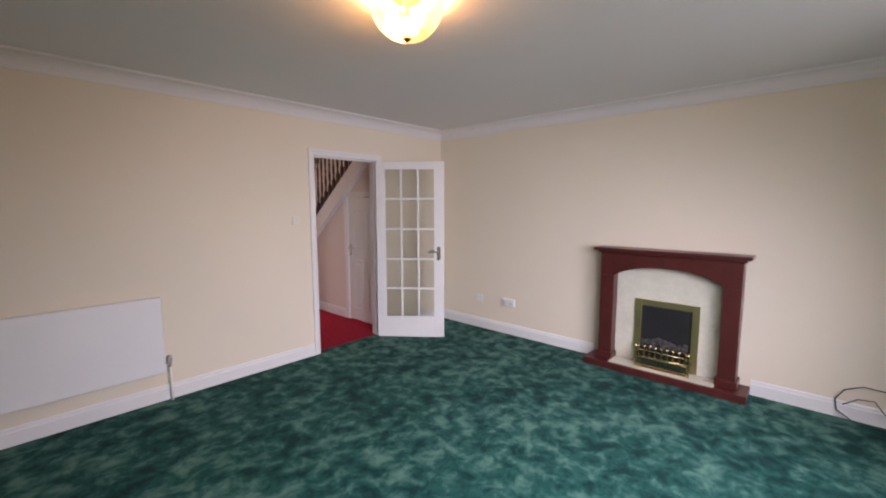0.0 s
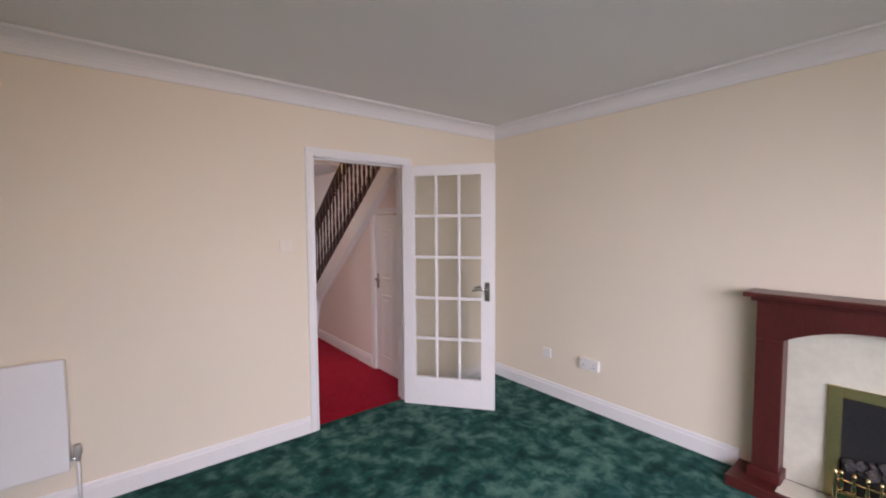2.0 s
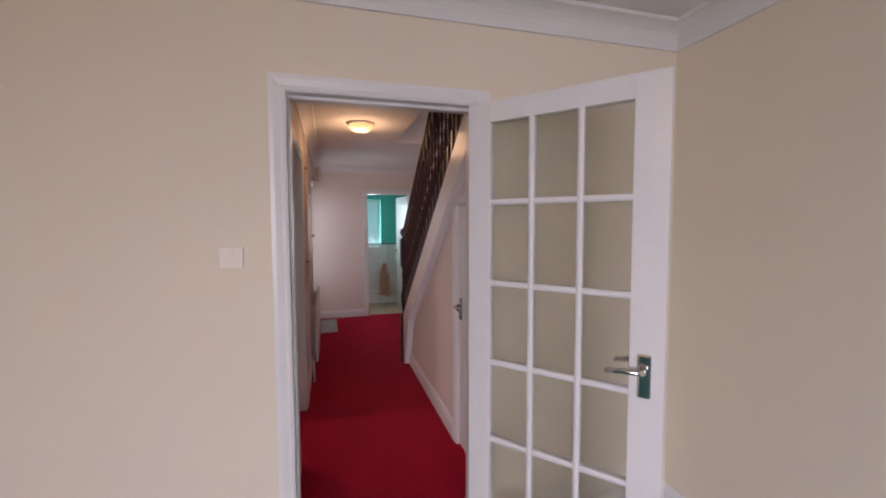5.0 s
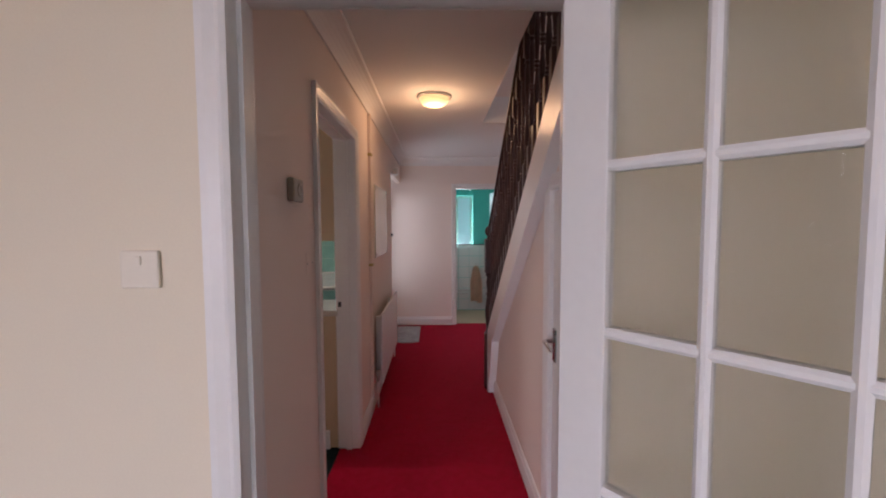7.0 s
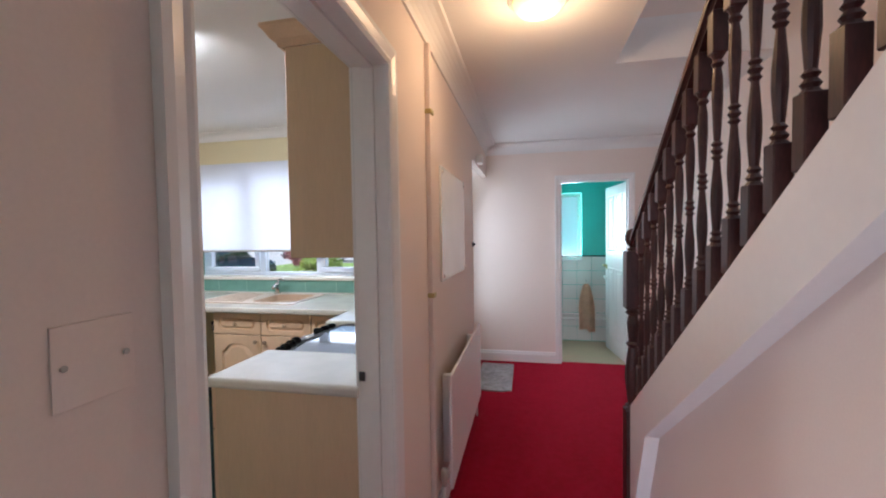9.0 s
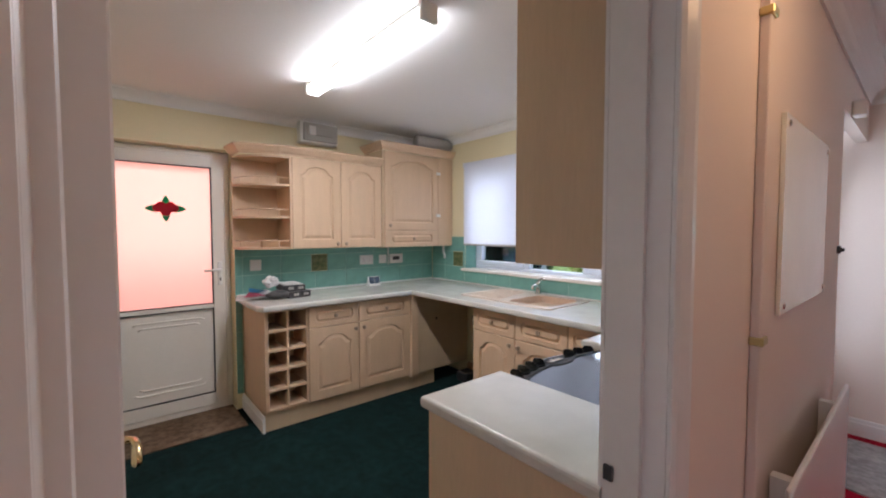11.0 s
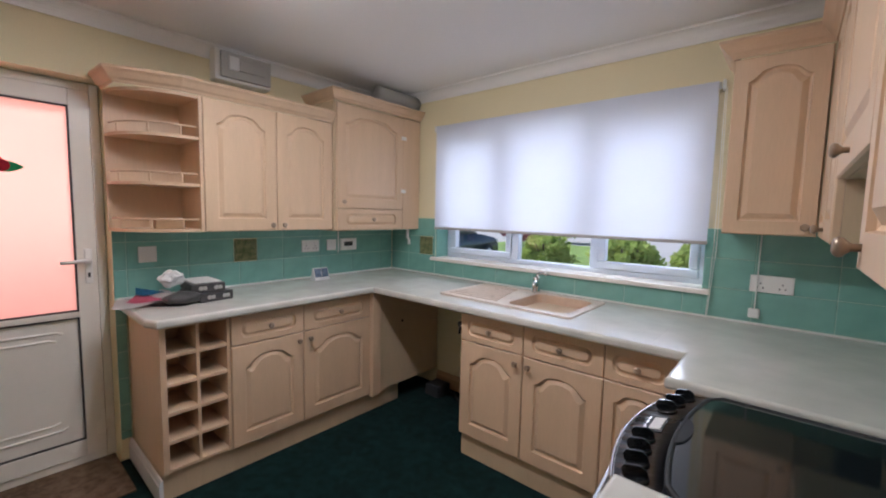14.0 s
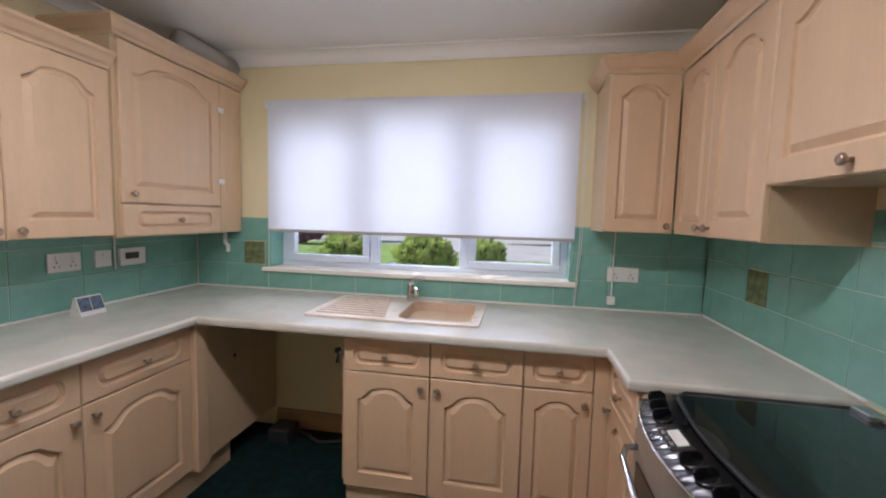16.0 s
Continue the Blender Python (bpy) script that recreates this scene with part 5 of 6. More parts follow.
      ring_pts(BOWL[0] + .022, BOWL[1] - .022, BOWL[2] + .022, BOWL[3] - .022, 0.06, z - 0.13), ring_pts(BOWL[0] + .05, BOWL[1] - .05, BOWL[2] + .05, BOWL[3] - .05, 0.05, z - 0.155)]
for a, b in zip(lo, lo[1:]):
    for i in range(len(a)):
        bm.faces.new((a[i], a[(i + 1) % len(a)], b[(i + 1) % len(a)], b[i]))
bm.faces.new(lo[-1])
part("bowl", bm, "bowl", sk, "peach-beige sink bowl", True)
for k in range(9):
    y = SINK[2] + 0.06 + k * 0.048
    part("drainer_rib", tube([(SINK[0] + 0.05, y, z + 0.0105), (BOWL[0] - 0.05 - 0.012 * k, y, z + 0.0105)], 0.006, 6), "sink", sk)
tp = thing("mixer_tap", (-1.795, 3.625, WT1 + 0.01), "chrome single-lever mixer tap at the sink", "tap")
T0 = Vector((-1.795, 3.622, WT1 + 0.009))
part("tap_body", lathe([(0.026, 0), (0.026, 0.012), (0.021, 0.018), (0.021, 0.085), (0.018, 0.10), (0.010, 0.104)], 20, None, Matrix.Translation(T0)), "chrome", tp, "", True)
part("spout", tube([T0 + Vector(p) for p in ((0, 0, 0.04), (0.03, -0.05, 0.075), (0.06, -0.12, 0.09), (0.075, -0.17, 0.085), (0.077, -0.178, 0.065))], 0.011, 10), "chrome", tp, "", True)
part("lever", tube([T0 + Vector(p) for p in ((0, 0, 0.10), (0.015, 0.0, 0.125), (0.06, -0.02, 0.132), (0.085, -0.03, 0.13))], 0.0085, 8), "chrome", tp, "", True)

# ---- cooker ----
CY0, CY1 = 2.050, 2.658
ck = thing("cooker", (-0.48, (CY0 + CY1) / 2, 0), "black and steel freestanding gas cooker with closed glass lid", "cooker")
part("body", boxed(-0.765, -0.185, CY0 + 0.004, CY1 - 0.004, 0.03, 0.872, 0.003), "black", ck)
cyc = (CY0 + CY1) / 2


def bow(y, a=0.055):
    return a * (1 - ((y - cyc) / 0.298) ** 2)


ys = [CY0 + 0.003 + (CY1 - CY0 - 0.006) * i / 14 for i in range(15)]
bm = bmesh.new()
pts = [(-0.74, ys[0])] + [(-0.790 - bow(y), y) for y in ys] + [(-0.74, ys[-1])]
prism(pts, "z", 0.790, 0.868, bm)
part("control_panel_front", bm, "steel", ck, "brushed steel bowed panel edge")
bm = bmesh.new()
# sloping black fascia with bowed front edge
for i in range(14):
    y0, y1 = ys[i], ys[i + 1]
    f = [(-0.782 - bow(y0), y0, 0.871), (-0.782 - bow(y1), y1, 0.868), (-0.690 - 0.7 * bow(y1), y1, 0.889), (-0.690 - 0.7 * bow(y0), y0, 0.889)]
    b = [(x, y, 0.862) for x, y, _ in f]
    lo_, hi_ = [bm.verts.new(p) for p in b], [bm.verts.new(p) for p in f]
    bm.faces.new(hi_)
    bm.faces.new(lo_[::-1])
    for j in range(4):
        bm.faces.new((lo_[j], lo_[(j + 1) % 4], hi_[(j + 1) % 4], hi_[j]))
bmesh.ops.remove_doubles(bm, verts=bm.verts, dist=1e-5)
part("fascia", bm, "fascia", ck, "glossy dark control fascia", True)
part("fascia_trim", tube([(-0.788 - bow(y), y, 0.8695) for y in ys], 0.004, 6), "chrome", ck, "chrome edge trim", True)
bm = bmesh.new()
pts = [(-0.200, ys[0]), (-0.664, ys[0])] + [(-0.686 - 0.7 * bow(y), y) for y in ys[1:-1]] + [(-0.664, ys[-1]), (-0.200, ys[-1])]
prism(pts, "z", 0.892, 0.901, bm)
part("glass_lid", bm, "black_glass", ck, "black glass hob lid, closed")
part("lid_frame", tube([(x + (0.004 if x < -0.5 else -0.004), min(max(y, ys[0] + 0.004), ys[-1] - 0.004), 0.8975) for x, y in pts + pts[:1]], 0.0080, 6), "seal", ck, "black rubber lid edge", True)
part("hob_plate", boxed(-0.70, -0.195, CY0 + 0.004, CY1 - 0.004, 0.872, 0.889), "black", ck)
for y in (CY0 + 0.06, CY1 - 0.06):
    part("lid_hinge", boxed(-0.232, -0.185, y - 0.035, y + 0.035, 0.889, 0.920, 0.006, 2), "steel", ck, "pale metal lid hinge")
fr = -0.686 - 0.7 * bow(cyc)
pts = [(fr + 0.002, cyc - 0.085)] + [(fr + 0.003 + 0.030 * math.sin(radians(q)), cyc - 0.080 * math.cos(radians(q))) for q in range(10, 180, 16)] + [(fr + 0.002, cyc + 0.085)]
part("lid_handle", prism(pts, "z", 0.9005, 0.9045), "seal", ck, "dark crescent finger grip")
slope = math.degrees(math.atan2(0.021, 0.092))
for y in (CY1 - 0.045, CY1 - 0.105, CY1 - 0.165, CY1 - 0.375, CY1 - 0.435, CY1 - 0.495, CY1 - 0.555):
    m = pose(-0.738 - 0.85 * bow(y), y, 0.8785, 0, -slope, 0)
    kn = part("knob", lathe([(0.026, 0), (0.026, 0.006), (0.024, 0.009), (0.019, 0.010), (0.001, 0.010)], 20, None, m), "black", ck, "", True)
    bm = prism([(-0.026, 0.009), (-0.027, 0.026), (-0.018, 0.036), (0.014, 0.034), (0.025, 0.022), (0.025, 0.009)], "y", -0.0045, 0.0045)
    bmesh.ops.bevel(bm, geom=bm.edges[:], offset=0.002, segments=2, affect='EDGES')
    bm.transform(m @ pose(0, 0, 0, 0, 0, 8))
    part("grip", bm, "black", kn)
m = pose(-0.738 - 0.85 * bow(cyc), CY1 - 0.265, 0.8795, 0, -slope, 0)
bm = boxed(-0.024, 0.030, -0.055, 0.045, 0, 0.004, 0.001)
bm.transform(m)
part("clock_panel", bm, "dark_plastic", ck)
bm = boxed(-0.004, 0.024, -0.045, 0.03, 0.004, 0.006)
bm.transform(m)
part("clock_display", bm, "paper_white", ck, "pale blank clock display")
for k in range(3):
    bm = boxed(-0.018, -0.010, -0.04 + 0.028 * k, -0.024 + 0.028 * k, 0.004, 0.008, 0.001)
    bm.transform(m)
    part("button", bm, "steel", ck)
for z0, z1, n in ((0.40, 0.775, "oven_door"), (0.05, 0.385, "lower_oven_door")):
    d = part(n, boxed(-0.800, -0.766, CY0 + 0.006, CY1 - 0.006, z0, z1, 0.005, 2), "steel", ck, "brushed steel oven door")
    part("oven_window", boxed(-0.804, -0.7995, CY0 + 0.05, CY1 - 0.05, z0 + 0.05, z1 - 0.09, 0.001), "black_glass", d)
    hz = z1 - 0.045
    part("door_handle", tube([(-0.80, CY0 + 0.05, hz), (-0.835, CY0 + 0.055, hz), (-0.862, CY0 + 0.12, hz), (-0.878, cyc, hz), (-0.862, CY1 - 0.12, hz), (-0.835, CY1 - 0.055, hz), (-0.80, CY1 - 0.05, hz)], 0.010, 10), "chrome", d, "bowed chrome handle", True)

# ---- wall cabinets, west side ----
WWEST = at_plane((-3.012, 0, 0), 90)
wall_unit(WWEST, 2.055, 2.470, 1.300, 2.030, True, "limed oak wall cabinet with an arched door")
wall_unit(WWEST, 2.470, 2.872, 1.300, 2.030, False, "limed oak wall cabinet with an arched door")
BWEST = at_plane((-2.985, 0, 0), 90)
bc = thing("boiler_cabinet", (-3.15, 3.29, 1.29), "tall limed oak boiler cabinet with door and flap", "cabinet")
carcass(bc, BWEST, 2.874, 3.712, 0.32, 1.290, 2.185)
add_front("door", bc, BWEST, 2.892, 1.452, 0.628, 0.728, "arch", (0.045, 0.045))
add_front("flap", bc, BWEST, 2.892, 1.296, 0.628, 0.150, "drawer", (0.314, 0.075))
part("filler_panel", boxed(-2.985, -2.968, 3.524, 3.710, 1.296, 2.180, 0.001), "oak", bc)
for z in (1.60, 2.02):
    part("hinge", boxed(-2.966, -2.956, 3.495, 3.545, z - 0.014, z + 0.014, 0.002), "white_plastic", bc, "white plastic hinge")


def cornice_run(name, pts_list, z, parent_label):
    """A cabinet cornice along a line of plan points (x, y), leaning out to the left of the way."""
    prof = [(0.0, 0.0), (0.006, 0.0), (0.010, 0.012), (0.024, 0.022), (0.040, 0.046), (0.052, 0.058), (0.052, 0.070), (0.0, 0.070)]
    bm = bmesh.new()
    P = [Vector(p) for p in pts_list]
    st = []
    for i, p in enumerate(P):
        d0 = (P[i] - P[i - 1]).normalized() if i else (P[1] - P[0]).normalized()
        d1 = (P[i + 1] - P[i]).normalized() if i < len(P) - 1 else d0
        n0, n1 = Vector((-d0.y, d0.x)), Vector((-d1.y, d1.x))
        n = (n0 + n1) / max(0.3, 1 + n0.dot(n1))
        st.append([bm.verts.new((p.x + n.x * o, p.y + n.y * o, z + u)) for o, u in prof])
    for a, b in zip(st, st[1:]):
        for k in range(len(prof)):
            bm.faces.new((a[k], a[(k + 1) % len(prof)], b[(k + 1) % len(prof)], b[k]))
    bm.faces.new(st[0])
    bm.faces.new(st[-1][::-1])
    return solid(name, bm, "oak", parent_label, "trim", "structure")


cornice_run("cabinet_cornice", [(-2.993, 2.868), (-2.993, 1.960), (-3.09, 1.700), (-3.305, 1.690)], 2.031, "limed oak cornice on the wall cabinets")
cornice_run("cabinet_cornice", [(-2.966, 3.712), (-2.966, 2.872), (-3.305, 2.872)], 2.186, "limed oak cornice on the boiler cabinet")

# open corner shelves
sh = thing("shelf_unit", (-3.15, 1.87, 1.30), "limed oak open end shelves with little gallery rails", "shelf")
part("side", boxed(-3.300, -2.992, 2.037, 2.053, 1.300, 2.030, 0.001), "oak", sh)
part("back", boxed(-3.307, -3.298, 1.69, 2.037, 1.300, 2.030), "oak", sh)
for z in (1.300, 1.545, 1.795, 2.012):
    pts = [(-3.298, 2.036), (-2.998, 2.036), (-2.998, 1.955)] + [(-3.298 + 0.30 * math.cos(a) * 0.98, 1.955 - 0.262 * math.sin(a)) for a in [radians(q) for q in (12, 25, 38, 52, 66, 80, 90)]]
    part("shelf", prism(pts, "z", z, z + 0.016), "oak", sh)
for z in (1.316, 1.561, 1.811):
    line = [(-3.010, 2.03), (-3.010, 1.955)] + [(-3.298 + 0.288 * math.cos(a), 1.955 - 0.25 * math.sin(a)) for a in [radians(q) for q in (15, 32, 50, 68, 85)]]
    part("gallery_rail", tube([(x, y, z + 0.052) for x, y in line], 0.005, 6), "oak", sh, "", True)
    for x, y in (line[1], line[3], line[5]):
        part("gallery_post", lathe([(0.004, 0), (0.006, 0.012), (0.004, 0.025), (0.006, 0.038), (0.004, 0.05)], 8, None, Matrix.Translation((x, y, z))), "oak", sh, "", True)
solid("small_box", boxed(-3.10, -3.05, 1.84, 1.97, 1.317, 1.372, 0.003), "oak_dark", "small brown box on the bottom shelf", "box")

# consumer unit above
cu = thing("consumer_unit", (-3.24, 2.40, 2.21), "grey-white fuse box on the wall above the cabinets", "fuse box")
part("case", boxed(-3.308, -3.215, 2.210, 2.550, 2.205, 2.388, 0.008, 2), "white_plastic", cu)
part("cover", boxed(-3.215, -3.190, 2.235, 2.540, 2.222, 2.372, 0.006, 2), "grey_plastic", cu, "grey hinged cover")
part("fuse_carriers", boxed(-3.190, -3.178, 2.335, 2.50, 2.27, 2.33, 0.003), "grey_plastic", cu)
part("main_switch", boxed(-3.190, -3.172, 2.275, 2.335, 2.265, 2.345, 0.004), "white_plastic", cu, "white main switch cover")

# boiler flue pipe on top of the boiler cabinet
solid("flue_pipe", tube([(-3.03, 3.30, 2.330), (-3.03, 3.60, 2.330), (-3.03, 3.715, 2.330)], 0.062, 24), "grey_plastic", "grey flue pipe on top of the boiler cabinet", "pipe", smooth=True)

# ---- wall cabinets, east side ----
ZE0, ZE1 = 1.372, 2.115
NWALL = at_plane((0, 3.412, 0), 0)
wall_unit(NWALL, -0.785, -0.468, ZE0, ZE1, True, "limed oak corner wall cabinet beside the window")
EWALL = at_plane((-0.446, 0, 0), -90)
wall_unit(EWALL, -3.392, -3.075, ZE0, ZE1, True, "limed oak wall cabinet with an arched door")
wall_unit(EWALL, -3.075, -2.700, ZE0, ZE1, False, "limed oak wall cabinet with an arched door")
wall_unit(EWALL, -2.698, -2.060, 1.545, ZE1, True, "wide limed oak cabinet above the cooker", middle=True)
wall_unit(EWALL, -2.058, -1.745, ZE0 - 0.008, ZE1, False, "limed oak wall cabinet beside the doorway")
solid("cabinet_end_panel", boxed(-0.446, -0.172, 1.722, 1.742, ZE0 - 0.012, ZE1 + 0.002, 0.001), "oak_side", "plain oak end panel of the wall cabinet", "panel", "structure")
cornice_run("cabinet_cornice", [(-0.172, 1.722), (-0.464, 1.722), (-0.464, 3.394), (-0.787, 3.394), (-0.787, 3.715)], ZE1 + 0.003, "limed oak cornice on the wall cabinets")

# ---- kitchen window, blind ----
kw = thing("window_kitchen", (-1.82, 3.87, KWIN[2]), "white three-light kitchen window with a deep sill", "window", kind="structure")
FY0, FY1 = 3.868, 3.930
bm = bmesh.new()
for z0, z1 in ((KWIN[2], 1.098), (KWIN[3] - 0.05, KWIN[3])):
    box(bm, KWIN[0], KWIN[1], FY0, FY1, z0, z1, 0.004)
for x0, x1 in ((KWIN[0], KWIN[0] + 0.05), (-2.140, -2.085), (-1.545, -1.490), (KWIN[1] - 0.05, KWIN[1])):
    box(bm, x0, x1, FY0 + 0.001, FY1 - 0.001, 1.098, KWIN[3] - 0.05, 0.004)
part("window_frame", bm, "upvc_shaded", kw)
for x0, x1, sash in ((KWIN[0] + 0.05, -2.140, True), (-2.085, -1.545, False), (-1.490, KWIN[1] - 0.05, True)):
    f = 0.05 if sash else 0.012
    if sash:
        bm = bmesh.new()
        for a, b, c, d in ((x0, x1, 1.098, 1.098 + f), (x0, x1, KWIN[3] - 0.05 - f, KWIN[3] - 0.05), (x0, x0 + f, 1.098 + f, KWIN[3] - 0.05 - f), (x1 - f, x1, 1.098 + f, KWIN[3] - 0.05 - f)):
            box(bm, a + 0.002, b - 0.002, FY0 - 0.012, FY1 - 0.02, c + .002, d - .002, 0.004)
        part("sash", bm, "upvc_shaded", kw)
    g = boxed(x0 + f - 0.004, x1 - f + 0.004, FY0 + 0.020, FY0 + 0.026, 1.098 + f - 0.004, KWIN[3] - 0.05 - f + 0.004)
    p = part("pane", g, "glass", kw, "clear window pane")
    p.visible_shadow = False
part("window_sill", boxed(-2.815, -0.850, 3.690, FY0 - 0.002, 1.040, 1.068, 0.006, 2), "upvc", kw, "white window sill")
for x0, x1 in ((KWIN[0] + .0, KWIN[0] + 0.008), (KWIN[1] - 0.008, KWIN[1])):
    part("reveal_tile", boxed(x0, x1, KY1 + 0.002, FY0 - 0.001, 1.069, 1.385, 0.001), "tile", kw, "teal tiled reveal")
rb = thing("roller_blind", (-1.81, 3.69, 2.09), "white roller blind drawn three quarters down", "blind")
bm = bmesh.new()
bm.faces.new([bm.verts.new(p) for p in ((-2.752, 3.676, 1.318), (-0.872, 3.676, 1.318), (-0.872, 3.676, 2.118), (-2.752, 3.676, 2.118))])
part("fabric", bm, "blind", rb)
part("roller", tube([(-2.760, 3.697, 2.100), (-0.864, 3.697, 2.100)], 0.017, 14), "white_plastic", rb, "", True)
part("bottom_bar", boxed(-2.754, -0.870, 3.670, 3.684, 1.302, 1.320, 0.003), "grey_plastic", rb, "grey bottom bar")
for x in (-2.772, -0.852):
    part("bracket", boxed(x - 0.006, x + 0.006, 3.680, 3.718, 2.075, 2.125, 0.002), "white_plastic", rb)
part("pull_cord", tube([(-0.845, 3.68, 2.09), (-0.842, 3.69, 1.30), (-0.85, 3.69, 1.05), (-0.855, 3.70, 0.92)], 0.0018, 5), "white_plastic", rb)
part("pull_cord", tube([(-0.838, 3.68, 2.09), (-0.830, 3.69, 1.30), (-0.843, 3.69, 1.05), (-0.852, 3.70, 0.92)], 0.0018, 5), "white_plastic", rb)

# ---- strip light ----
sl = thing("strip_light", (-1.77, 1.985, CH), "fluorescent strip light with a prismatic diffuser, lit", "lamp")
part("housing", boxed(-2.40, -1.14, 1.955, 2.015, CH - 0.045, CH - 0.001, 0.004), "white", sl)
bm = prism([(1.942, CH - 0.030), (1.943, CH - 0.062), (1.956, CH - 0.078), (2.014, CH - 0.078), (2.027, CH - 0.062), (2.028, CH - 0.030)], "x", -2.375, -1.165)
part("diffuser", bm, "tube", sl, "glowing prismatic diffuser")
for x0, x1 in ((-2.402, -2.376), (-1.164, -1.138)):
    part("end_cap", boxed(x0, x1, 1.940, 2.030, CH - 0.080, CH - 0.001, 0.006, 2), "white_plastic", sl)

# ---- side door ----
sd = thing("side_door", (-3.45, 1.265, 0), "white plastic side door with pink obscured glass and a rose motif", "door")
DX0, DX1 = -3.50, -3.43
bm = bmesh.new()
for a, b, c, d in ((SDOOR[0] + .002, SDOOR[0] + 0.045, 0.0, 2.072), (SDOOR[1] - 0.045, SDOOR[1] - .002, 0.0, 2.072), (SDOOR[0] + 0.045, SDOOR[1] - 0.045, 2.030, 2.072), (SDOOR[0] + 0.045, SDOOR[1] - 0.045, 0.0, 0.045)):
    box(bm, DX0, DX1, a, b, c, d, 0.004)
part("outer_frame", bm, "upvc", sd)
GY0, GY1, GZ0, GZ1 = 0.968, 1.570, 0.862, 1.945
PY0, PY1, PZ0, PZ1 = 0.975, 1.572, 0.142, 0.830
bm = bmesh.new()
L0, L1 = SDOOR[0] + 0.047, SDOOR[1] - 0.047
for a, b, c, d in ((L0, GY0, 0.047, 2.028), (GY1, L1, 0.047, 2.028), (GY0, GY1, GZ1, 2.028), (GY0, GY1, PZ1, GZ0), (GY0, GY1, 0.047, PZ0)):
    box(bm, DX0 + 0.005, DX1 + 0.012, a, b, c, d, 0.003)
part("leaf_frame", bm, "upvc", sd)
for y0, y1, z0, z1 in ((GY0, GY1, GZ0, GZ1), (GY0, GY1, PZ0, PZ1)):
    bm = bmesh.new()
    g = 0.007
    for a, b, c, d in ((y0, y1, z0, z0 + g), (y0, y1, z1 - g, z1), (y0, y0 + g, z0 + g, z1 - g), (y1 - g, y1, z0 + g, z1 - g)):
        box(bm, DX1 - 0.01, DX1 + 0.010, a, b, c, d)
    part("seal", bm, "seal", sd, "black rubber seal")
part("pane", boxed(DX1 - 0.012, DX1 - 0.006, GY0 + .006, GY1 - .006, GZ0 + .006, GZ1 - .006), "pink_glass", sd, "pink obscured glass pane")
bm = boxed(DX1 - 0.02, DX1 - 0.004, GY0 + .006, GY1 - .006, PZ0 + .006, PZ1 - .006)
panel = part("panel", bm, "upvc", sd)
for z0, z1, up in ((0.66, 0.76, 1), (0.22, 0.32, -1)):
    for k, (ins, dz) in enumerate(((0.0, 0.0), (0.03, 0.038))):
        zz = (z1 - dz) if up > 0 else (z0 + dz)
        bm = tube([(DX1 - 0.010, PY0 + 0.07 + ins, zz - up * 0.012), (DX1 - 0.002, PY0 + 0.10 + ins, zz), (DX1 - 0.002, PY1 - 0.10 - ins, zz), (DX1 - 0.010, PY1 - 0.07 - ins, zz - up * 0.012)], 0.007, 8)
        part("panel_moulding", bm, "upvc", panel, "", True)
RC, RZ = 1.268, 1.612
for k in range(4):
    a = math.pi / 2 * k
    dist = 0.082 if k % 2 == 0 else 0.050
    pts = []
    for i in range(12):
        q = 2 * math.pi * i / 12
        u, v = 0.048 * math.cos(q), 0.026 * math.sin(q) * (1 - 0.5 * math.cos(q))
        c, s = math.cos(a), math.sin(a)
        pts.append((RC + c * (dist + u) - s * v, RZ + s * (dist + u) + c * v))
    part("leaf_motif", prism(pts, "x", DX1 - 0.0055, DX1 - 0.004), "green_print", sd, "printed green leaf")
for (dy, dz, r) in ((0, 0, 0.045), (-0.048, 0.004, 0.036), (0.048, 0.004, 0.036), (-0.030, 0.026, 0.030), (0.030, 0.026, 0.030), (0, -0.026, 0.034)):
    pts = [(RC + dy + r * math.cos(q), RZ + dz + r * 0.85 * math.sin(q)) for q in [2 * math.pi * i / 14 for i in range(14)]]
    part("rose_motif", prism(pts, "x", DX1 - 0.0045 + 0.0004 * dz * 50, DX1 - 0.0025 + 0.0004 * dz * 50), "red_print", sd, "printed red rose petal")
part("handle_plate", boxed(DX1 + 0.012, DX1 + 0.022, 1.600, 1.634, 1.01, 1.20, 0.006, 2), "white_plastic", sd, "white handle plate")
part("lever", tube([(DX1 + 0.02, 1.617, 1.135), (DX1 + 0.055, 1.617, 1.135), (DX1 + 0.062, 1.59, 1.137), (DX1 + 0.060, 1.50, 1.132)], 0.010, 10), "white_plastic", sd, "white lever handle", True)
part("keyhole", boxed(DX1 + 0.022, DX1 + 0.025, 1.612, 1.622, 1.045, 1.07), "dark_plastic", sd)
for z in (0.24, 1.03, 1.80):
    part("hinge", boxed(DX1 + 0.001, DX1 + 0.028, SDOOR[0] + 0.022, SDOOR[0] + 0.050, z - 0.045, z + 0.045, 0.006, 2), "white_plastic", sd, "white hinge")
    part("hinge_pin", tube([(DX1 + 0.03, SDOOR[0] + 0.036, z - 0.03), (DX1 + 0.03, SDOOR[0] + 0.036, z + 0.03)], 0.006, 8), "steel", sd)
solid("door_mat", boxed(-3.42, -2.955, 0.862, 1.690, 0.0, 0.009, 0.003), "mat_brown", "brown coir door mat on the dark carpet", "mat")

# ---- sockets and small things ----
plate("light_switch", "x", KX0 + .0068, 1, 1.812, 1.900, 1.118, 1.208, "white switch plate on the teal tiles", "switch", rockers=0)
plate("power_socket", "x", KX0 + .0068, 1, 2.810, 2.955, 1.118, 1.208, "white double socket on the teal tiles", "socket", rockers=2, holes=2)
